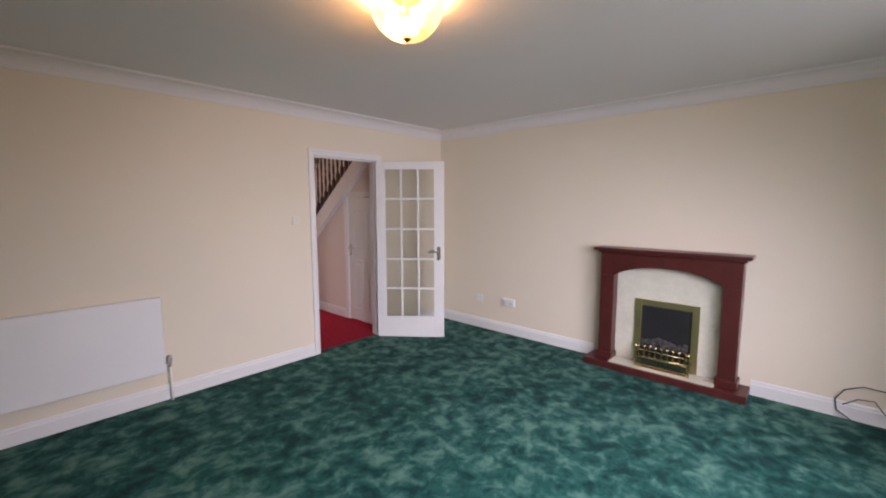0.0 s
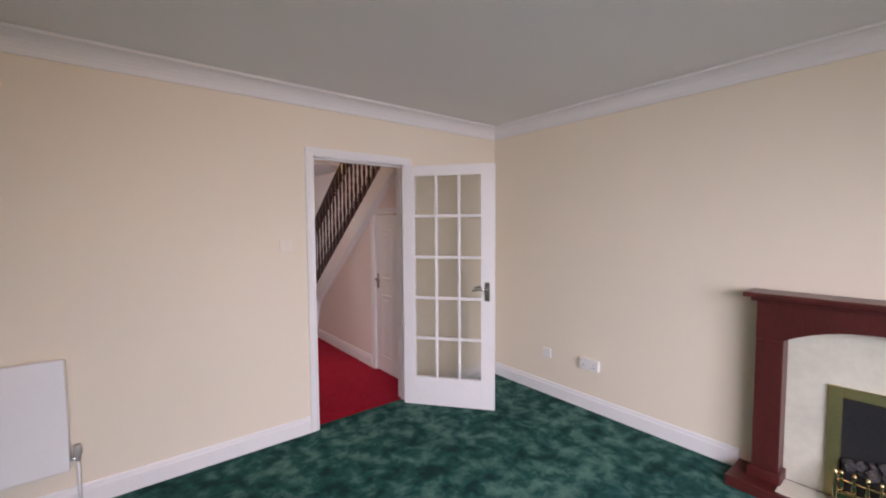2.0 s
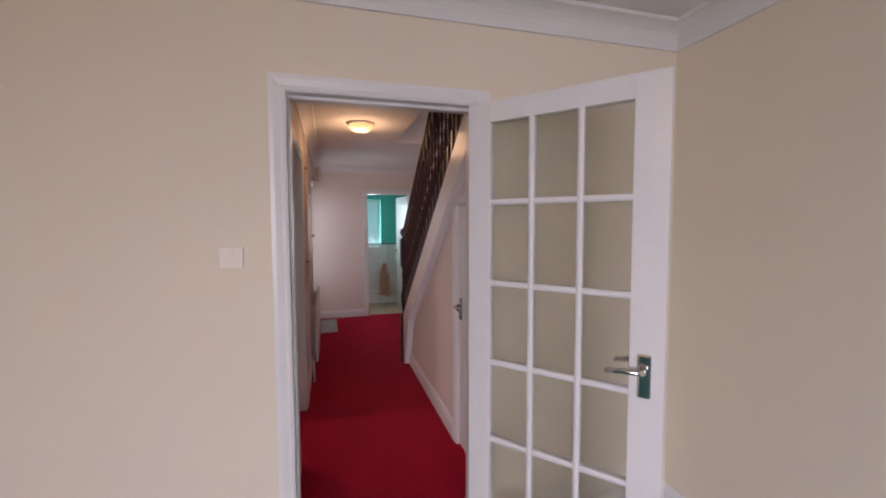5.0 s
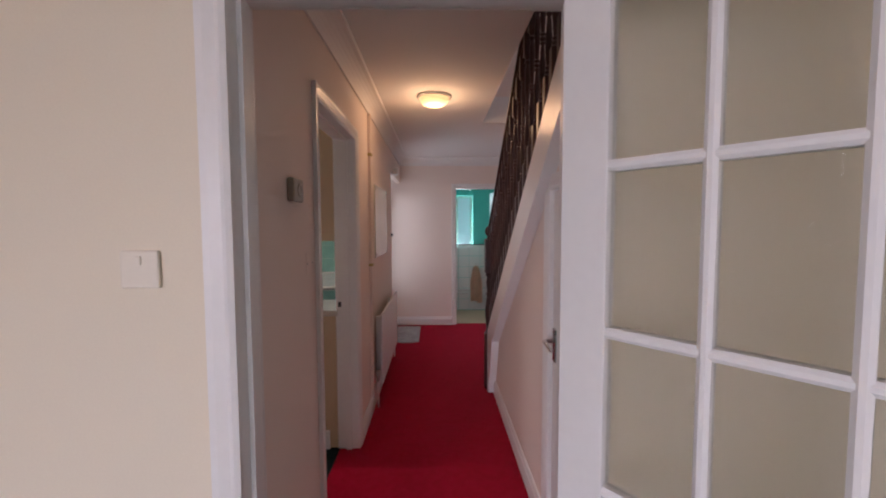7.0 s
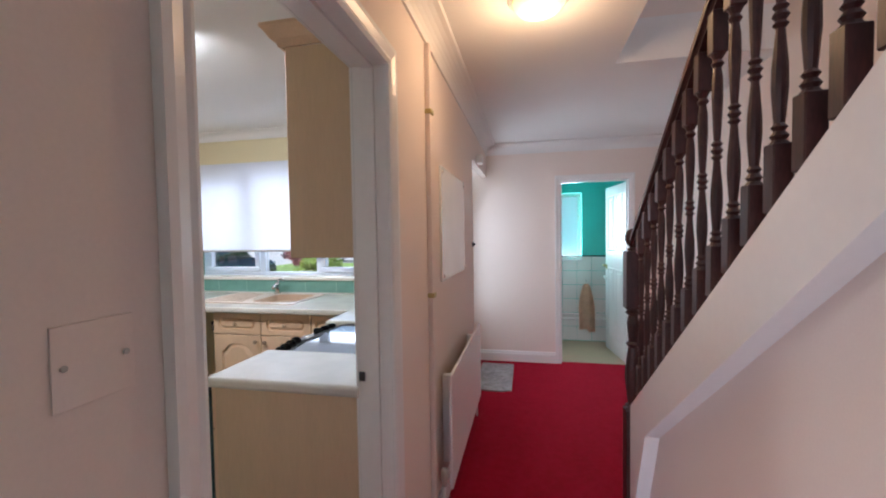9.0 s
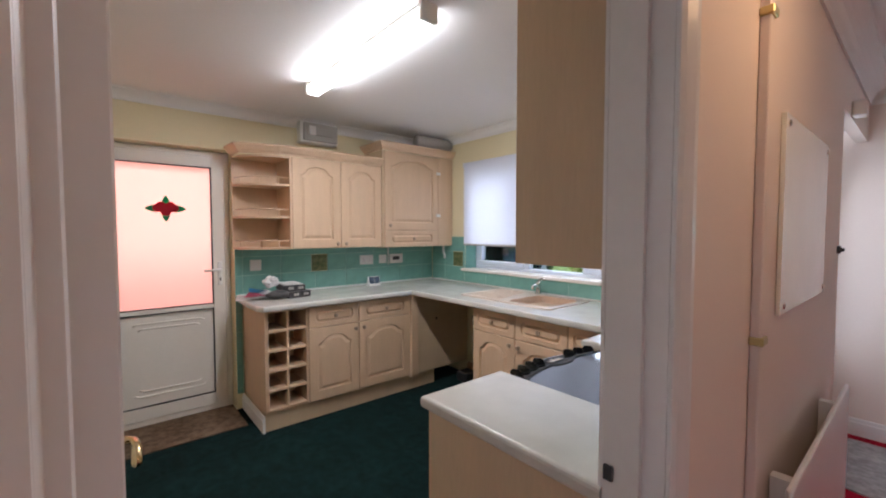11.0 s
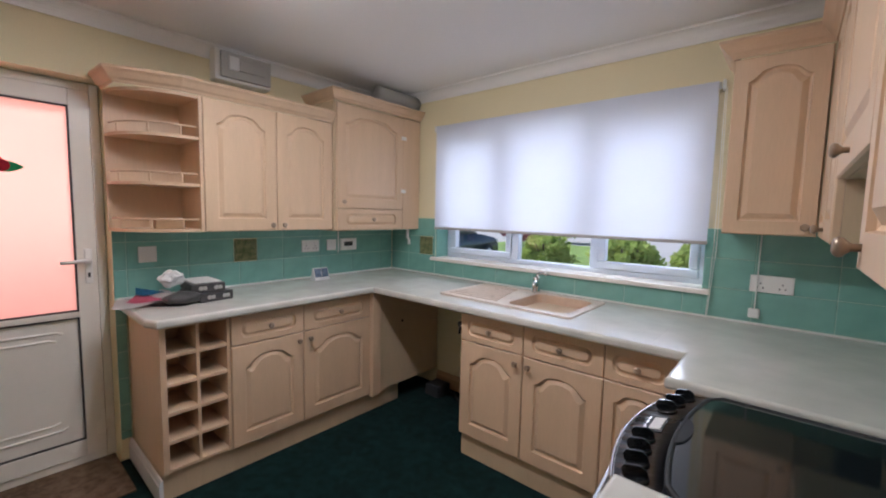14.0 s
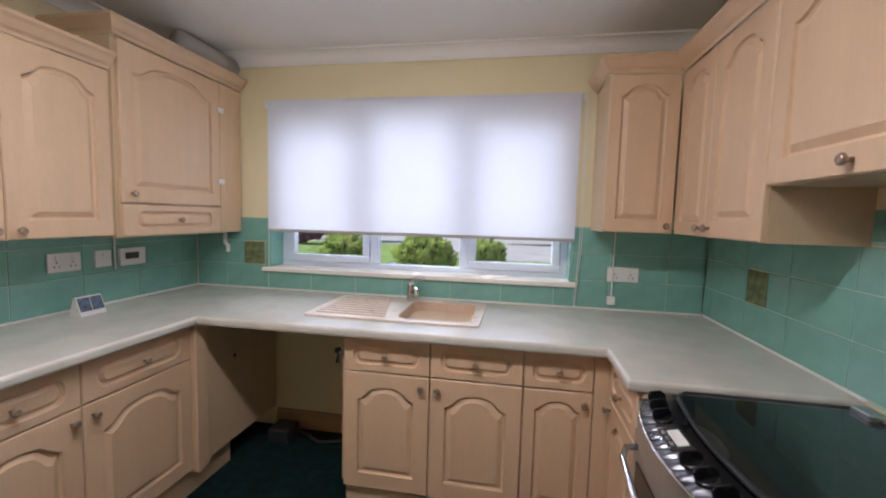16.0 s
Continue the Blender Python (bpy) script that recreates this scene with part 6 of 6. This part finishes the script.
plate("fused_switch", "x", KX0 + .0068, 1, 3.023, 3.110, 1.120, 1.206, "white fused switch on the teal tiles", "switch", rockers=1)
pg = plate("heating_control", "x", KX0 + .0068, 1, 3.148, 3.300, 1.115, 1.210, "white heating programmer on the teal tiles", "control", deep=0.022)
part("display", boxed(KX0 + 0.031, KX0 + 0.0325, 3.175, 3.255, 1.15, 1.185), "dark_plastic", pg)
plate("power_socket", "y", KY1 - .0068, -1, -0.683, -0.515, 1.085, 1.168, "white double socket on the teal tiles", "socket", rockers=2, holes=2)
solid("cable", tube([(KX0 + 0.016, 3.128, 1.30), (KX0 + 0.016, 3.128, 1.12), (KX0 + 0.016, 3.128, 1.10)], 0.005, 6), "white_plastic", "short white cable below the boiler cabinet", "cable", smooth=True)
sp = thing("pull_switch", (-0.655, 3.70, 0.985), "white pull cord with a square toggle", "pull cord")
part("cord", tube([(-0.652, 3.698, 1.372), (-0.654, 3.698, 1.15), (-0.656, 3.698, 1.00)], 0.003, 6), "white_plastic", sp)
part("toggle", boxed(-0.680, -0.634, 3.688, 3.706, 0.955, 1.003, 0.006, 2), "white_plastic", sp)
solid("boiler_valve", tube([(-3.05, 3.66, 1.29), (-3.05, 3.66, 1.22), (-3.03, 3.66, 1.20), (-3.03, 3.66, 1.16)], 0.012, 8), "white_plastic", "white pipe end below the boiler cabinet", "pipe", smooth=True)

# clutter on the worktop
def book(name, x0, x1, y0, y1, z0, z1, turn, label, mat="cover_dark"):
    cx, cy = (x0 + x1) / 2, (y0 + y1) / 2
    e = thing(name, (cx, cy, z0), label, "box", "boxes on the worktop", turn=turn)
    m = e.matrix_basis.copy()
    w, d, h = (x1 - x0) / 2, (y1 - y0) / 2, z1 - z0
    a = boxed(-w, w, -d, d, 0, h, 0.003)
    a.transform(m)
    part("case", a, mat, e)
    for s in (-1, 1):
        for k in range(2):
            b = lathe([(0.012, 0), (0.010, 0.002), (0.003, 0.002)], 12, None, m @ Matrix.Translation((w, s * d * 0.45 + 0.02 * k, h / 2)) @ pose(0, 0, 0, 0, 90, 0))
            part("printed_disc", b, "grey_plastic", e, "grey printed disc")
    return e


book("manual_box", -3.18, -2.94, 1.985, 2.165, WT1, WT1 + 0.050, 6, "dark printed box with the manuals")
book("manual_box", -3.19, -2.96, 1.975, 2.145, WT1 + 0.050, WT1 + 0.098, -4, "dark printed box stacked on another")
solid("paper_sheet", boxed(-3.20, -2.99, 1.99, 2.13, WT1 + 0.099, WT1 + 0.103, 0.001), "paper_white", "white sheet lying on the dark boxes", "paper")


def leaflet(cx, cy, z, w, d, turn, tilt, mat, label):
    bm = bmesh.new()
    cols = []
    for i in range(7):
        u = i / 6 - 0.5
        cols.append([bm.verts.new((u * w, (j / 4 - 0.5) * d, 0.012 * math.sin(u * 5 + j) + 0.012)) for j in range(5)])
    for a, b in zip(cols, cols[1:]):
        for j in range(4):
            bm.faces.new((a[j], a[j + 1], b[j + 1], b[j]))
    bmesh.ops.solidify(bm, geom=bm.faces[:], thickness=0.003)
    bm.transform(pose(cx, cy, z, 0, tilt, turn))
    return solid("leaflet", bm, mat, label, "leaflet", group="papers on the worktop")


leaflet(-3.06, 1.78, WT1 + 0.004, 0.26, 0.14, 70, 0, "paper_white", "crumpled white paper on the worktop")
leaflet(-3.05, 1.82, WT1 + 0.018, 0.22, 0.12, 50, 4, "paper_pink", "pink leaflet on the worktop")
leaflet(-3.14, 1.84, WT1 + 0.040, 0.16, 0.11, 80, 8, "paper_blue", "blue printed leaflet on the pile")
leaflet(-3.05, 1.90, WT1 + 0.028, 0.20, 0.10, 35, 6, "paper_white", "white leaflet on the pile")
bm = bmesh.new()
bmesh.ops.create_icosphere(bm, subdivisions=3, radius=1)
for v in bm.verts:
    v.co = Vector((v.co.x * 0.06, v.co.y * 0.09, max(-0.9, v.co.z) * 0.035)) * (1 + 0.25 * noise.noise(v.co * 2.2))
bm.transform(Matrix.Translation((-2.97, 1.93, WT1 + 0.034)))
solid("plastic_bag", bm, "bag", "crumpled dark grey plastic bag on the worktop", "bag", smooth=True)
bm = bmesh.new()
bmesh.ops.create_icosphere(bm, subdivisions=3, radius=1)
for v in bm.verts:
    v.co = Vector((v.co.x * 0.04, v.co.y * 0.055, v.co.z * 0.045)) * (1 + 0.5 * noise.noise(v.co * 1.9))
bm.transform(Matrix.Translation((-3.14, 1.93, WT1 + 0.118)))
solid("crumpled_paper", bm, "paper_white", "crumpled white paper ball on the pile", "paper")
cc = thing("desk_calendar", (-3.19, 2.88, WT1), "small grey and white tent card on the worktop", "card")
part("card", prism([(-3.225, WT1 + 0.001), (-3.155, WT1 + 0.001), (-3.186, WT1 + 0.088), (-3.194, WT1 + 0.088)], "y", 2.835, 2.955), "paper_white", cc)
part("printed_panel", prism([(-3.1605, WT1 + 0.022), (-3.1590, WT1 + 0.022), (-3.1820, WT1 + 0.084), (-3.1835, WT1 + 0.084)], "y", 2.840, 2.893), "photo", cc)
part("printed_panel", prism([(-3.1605, WT1 + 0.022), (-3.1590, WT1 + 0.022), (-3.1820, WT1 + 0.084), (-3.1835, WT1 + 0.084)], "y", 2.897, 2.950), "photo", cc)

# ---- outside ----
solid("ground", boxed(-400, 400, -300, 900, -0.30, -0.16), "drive", "pale concrete drive and road reaching far off", "ground", "structure")
solid("lawn", boxed(-13, -5.2, 9.5, 22, -0.155, -0.13), "lawn", "green front lawn", "lawn", "structure")
solid("lawn", boxed(-3.4, 2.5, 12.2, 16, -0.155, -0.13), "lawn", "green verge with bushes", "lawn", "structure")
solid("neighbour_wall", boxed(-5.2, -5.0, -4, 3.9, -0.16, 2.6), "brick", "salmon brick wall of the neighbour's house", "wall", "structure")


def bush(name, at, rx, ry, h, mat, n, seed, label, size=0.09):
    """A shrub: short stems and a crown of many small leaves."""
    r = random.Random(seed)
    e = thing(name, at, label, "shrub")
    bm = bmesh.new()
    for k in range(6):
        a = r.uniform(0, 6.28)
        tube([(at[0], at[1], at[2]), (at[0] + 0.3 * rx * math.cos(a), at[1] + 0.3 * ry * math.sin(a), at[2] + h * 0.4), (at[0] + 0.7 * rx * math.cos(a), at[1] + 0.7 * ry * math.sin(a), at[2] + h * 0.75)], 0.02, 5, bm)
    part("stems", bm, "bark", e)
    vs, fs = [], []
    for k in range(n):
        d = Vector((r.gauss(0, 1), r.gauss(0, 1), r.gauss(0, 1))).normalized()
        lump = 0.78 + 0.35 * noise.noise(d * 2.3 + Vector((seed, 0, 0)))
        rad = r.uniform(0.55, 1.0) ** 0.5 * lump
        c = Vector((at[0] + d.x * rx * rad, at[1] + d.y * ry * rad, at[2] + h * 0.52 + d.z * h * 0.5 * rad))
        u = Vector((r.gauss(0, 1), r.gauss(0, 1), r.gauss(0, 1))).normalized() * size * r.uniform(0.6, 1.3)
        w = u.orthogonal().normalized() * size * 0.45
        i = len(vs)
        vs += [c - u, c + w, c + u, c - w]
        fs.append((i, i + 1, i + 2, i + 3))
    me = bpy.data.meshes.new("crown")
    me.from_pydata([tuple(Vector(v) - Vector(at)) for v in vs], [], fs)
    me.materials.append(M[mat])
    ob = new("crown", me)
    ob.parent = e
    return e


bush("shrub", (-3.10, 10.0, -0.14), 0.80, 0.7, 1.25, "leaf", 2600, 1, "rounded light green shrub by the drive")
bush("shrub", (-1.85, 10.3, -0.14), 0.65, 0.6, 1.15, "leaf", 2000, 2, "rounded light green garden shrub")
bush("shrub", (-11.4, 20.0, -0.14), 1.2, 0.9, 1.2, "leaf_red", 2200, 3, "copper-leaved shrub on the front lawn")
bush("shrub", (-5.3, 10.8, -0.14), 0.8, 0.7, 1.15, "leaf", 1800, 5, "green garden shrub on the lawn")
bush("hedge", (-11.0, 24.0, -0.14), 4.0, 1.2, 2.2, "leaf", 4200, 6, "clipped green hedge behind the lawn", 0.15)
bush("hedge", (2.0, 26.0, -0.14), 6.0, 1.2, 2.4, "leaf", 5200, 7, "green hedge across the road", 0.16)
pm = thing("strap_plant", (0.55, 12.4, -0.14), "yellowing strap-leaved garden plant", "plant")
r_ = random.Random(9)
for k in range(38):
    a, l = r_.uniform(0, 6.28), r_.uniform(0.5, 0.95)
    bm = bmesh.new()
    pr = []
    for i in range(6):
        u = i / 5
        c = Vector((0.55 + math.cos(a) * l * u * 0.8, 12.4 + math.sin(a) * l * u * 0.8, -0.14 + l * (1.5 * u - 0.9 * u * u)))
        s = Vector((-math.sin(a), math.cos(a), 0)) * 0.022 * (1 - u * 0.85)
        pr.append((bm.verts.new(c + s), bm.verts.new(c - s)))
    for p, q in zip(pr, pr[1:]):
        bm.faces.new((p[0], p[1], q[1], q[0]))
    part("blade", bm, "leaf_gold", pm)


def car(name, at, turn, paint, label):
    """A parked hatchback: body, glass, wheels, lamps. Length along local x."""
    e = thing(name, at, label, "car", "parked cars", turn=turn)
    m = e.matrix_basis.copy()
    side = [(-2.0, 0.28), (-2.03, 0.62), (-1.92, 0.86), (-1.72, 0.95), (1.02, 0.95), (1.85, 0.80), (2.02, 0.62), (2.04, 0.30), (1.6, 0.22), (-1.6, 0.22)]
    bm = prism(side, "y", -0.84, 0.84)
    bmesh.ops.bevel(bm, geom=bm.edges[:], offset=0.05, segments=2, affect='EDGES')
    bm.transform(m)
    part("body", bm, paint, e, "", True)
    cab = [(-1.80, 0.93), (-1.45, 1.38), (-1.0, 1.46), (0.1, 1.44), (1.0, 0.93)]
    bm = prism(cab, "y", -0.68, 0.68)
    bmesh.ops.bevel(bm, geom=bm.edges[:], offset=0.04, segments=2, affect='EDGES')
    bm.transform(m)
    part("cabin_glass", bm, "car_glass", e, "dark car windows", True)
    bm = boxed(-1.42, 0.12, -0.66, 0.66, 1.435, 1.475, 0.015)
    bm.transform(m)
    part("roof", bm, paint, e)
    for x in (-1.25, 1.28):
        for y in (-0.86, 0.86):
            w = lathe([(0.05, -0.09), (0.30, -0.09), (0.31, -0.05), (0.31, 0.05), (0.30, 0.09), (0.05, 0.09)], 24, None, m @ pose(x, y * 0.93, 0.31, 90, 0, 0))
            wp = part("wheel", w, "tyre", e, "", True)
            part("rim", lathe([(0.02, -0.096), (0.19, -0.096), (0.20, -0.09), (0.20, 0.09), (0.19, 0.096), (0.02, 0.096)], 20, None, m @ pose(x, y * 0.93, 0.31, 90, 0, 0)), "steel", wp, "", True)
    for y in (-0.68, 0.68):
        for x, mt, n in ((-2.03, "tail", "tail_lamp"), (2.0, "paper_white", "headlight")):
            bm = boxed(x - 0.03, x + 0.03, y - 0.12, y + 0.12, 0.60, 0.78, 0.02, 2)
            bm.transform(m)
            part(n, bm, mt, e)
    return e


car("parked_car", (2.7, 17.5, -0.16), 176, "car_silver", "silver hatchback parked beyond the shrubs")
car("parked_car", (-11.2, 12.2, -0.16), 80, "car_red", "red hatchback parked by the lawn")
car("parked_car", (-8.6, 10.6, -0.16), 95, "car_dark", "dark blue car parked on the drive")

# ---- wall tiles, last ----
TH, TW_, JT = 0.152, 0.302, 0.004
tile_cache = {}


def tile_mesh(w, h, kind):
    key = (round(w, 3), round(h, 3), kind)
    if key not in tile_cache:
        bm = boxed(0, w, 0, 0.0045, 0, h, 0.0014)
        bmesh.ops.recalc_face_normals(bm, faces=bm.faces)
        me = bpy.data.meshes.new("tile")
        bm.to_mesh(me)
        bm.free()
        me.materials.append(M[kind])
        tile_cache[key] = me
    return tile_cache[key]


def tiling(name, m, a0, a1, z0, z1, top, skip=(), deco=(), start=0.0, label="teal glazed wall tiles with pale joints"):
    """Tiles in rows downwards from top, on a wall whose local x runs along it and whose face is y = 0 (room at -y). skip: (a, b, low, high)."""
    bm = bmesh.new()
    us = sorted({a0, a1, *[min(max(s[0], a0), a1) for s in skip], *[min(max(s[1], a0), a1) for s in skip]})
    vs = sorted({z0, z1, *[min(max(s[2], z0), z1) for s in skip], *[min(max(s[3], z0), z1) for s in skip]})
    for i in range(len(us) - 1):
        for j in range(len(vs) - 1):
            u, v = (us[i] + us[i + 1]) / 2, (vs[j] + vs[j + 1]) / 2
            if not any(s[0] < u < s[1] and s[2] < v < s[3] for s in skip):
                box(bm, us[i], us[i + 1], -0.004, -0.0006, vs[j], vs[j + 1])
    bm.transform(m)
    bed = solid(name, bm, "grout", label, "tiles", "structure")
    rows = math.ceil((top - z0) / TH)
    for r in range(rows):
        hi, lo = top - r * TH, max(z0, top - (r + 1) * TH + JT)
        if hi - lo < 0.012:
            continue
        x = a0 + start - TW_
        cuts = []
        while x < a1:
            cuts.append((x, x + TW_ - JT))
            x += TW_
        for c0, c1 in cuts:
            pieces = [(max(c0, a0), min(c1, a1), lo, min(hi, z1))]
            for s in skip:
                nxt = []
                for p in pieces:
                    if p[1] <= s[0] or p[0] >= s[1] or p[3] <= s[2] or p[2] >= s[3]:
                        nxt.append(p)
                        continue
                    if p[0] < s[0]:
                        nxt.append((p[0], s[0], p[2], p[3]))
                    if p[1] > s[1]:
                        nxt.append((s[1], p[1], p[2], p[3]))
                    q0, q1 = max(p[0], s[0]), min(p[1], s[1])
                    if p[2] < s[2]:
                        nxt.append((q0, q1, p[2], s[2]))
                    if p[3] > s[3]:
                        nxt.append((q0, q1, s[3], p[3]))
                pieces = nxt
            for p in pieces:
                if p[1] - p[0] < 0.012 or p[3] - p[2] < 0.008:
                    continue
                ob = new("tile", tile_mesh(p[1] - p[0], p[3] - p[2], "tile"))
                ob.parent = bed
                ob.matrix_basis = m @ Matrix.Translation((p[0], -0.0068, p[2]))
    for a, z in deco:
        d = new("decorated_tile", tile_mesh(0.146, 0.146, "deco"))
        d.parent = bed
        d.matrix_basis = m @ Matrix.Translation((a, -0.0070, z))
        tagged(d, "brown and green leaf-patterned tile")
        for k in range(7):
            q = k * 0.9 + 0.4
            cx, cz = a + 0.073 + 0.042 * math.cos(q), z + 0.073 + 0.042 * math.sin(q)
            lf = prism([(cx + 0.022 * math.cos(t) * math.cos(q) - 0.010 * math.sin(t) * math.sin(q), cz + 0.022 * math.cos(t) * math.sin(q) + 0.010 * math.sin(t) * math.cos(q)) for t in [i * math.pi / 4 for i in range(8)]], "y", -0.0085, -0.0066)
            lf.transform(m)
            part("leaf_relief", lf, "deco_leaf", d)
    return bed


N_WALL = pose(0, KY1, 0)
W_WALL = pose(KX0, 0, 0, 0, 0, 90)
E_WALL = pose(KX1, 0, 0, 0, 0, -90)
TOPN, TOPE = 1.385, 1.385
DZ = TOPN - 2 * TH + JT
deco_n = (-2.952, DZ)
tiling("tiles_north", N_WALL, KX0 + 0.009, KX1 - 0.009, WT1 + 0.004, TOPN, TOPN, [(KWIN[0], KWIN[1], 1.040, 1.5), (-2.818, -0.848, 1.038, 1.070), (deco_n[0] - JT, deco_n[0] + 0.150, DZ - JT, DZ + 0.150)], [deco_n], 0.22)
DW = TOPN - 2 * TH + JT
tiling("tiles_west", W_WALL, 1.702, KY1 - 0.010, WT1 + 0.004, 1.298, TOPN, [(2.332 - JT, 2.332 + 0.150, DW - JT, DW + 0.150)], [(2.332, DW)], 0.06)
tiling("tiles_west_strip", W_WALL, 1.702, 1.750, 0.125, WT1 + 0.002, TOPN, start=0.06)
tiling("tiles_east", E_WALL, -(KY1 - 0.010), -1.74, WT1 + 0.004, 1.372, TOPE, [(-3.310 - JT, -3.310 + 0.150, DW - JT, DW + 0.150)], [(-3.310, DW)], 0.08)
tiling("tiles_hood", E_WALL, -2.695, -2.062, 1.376, 1.48, TOPE + TH, start=0.1)
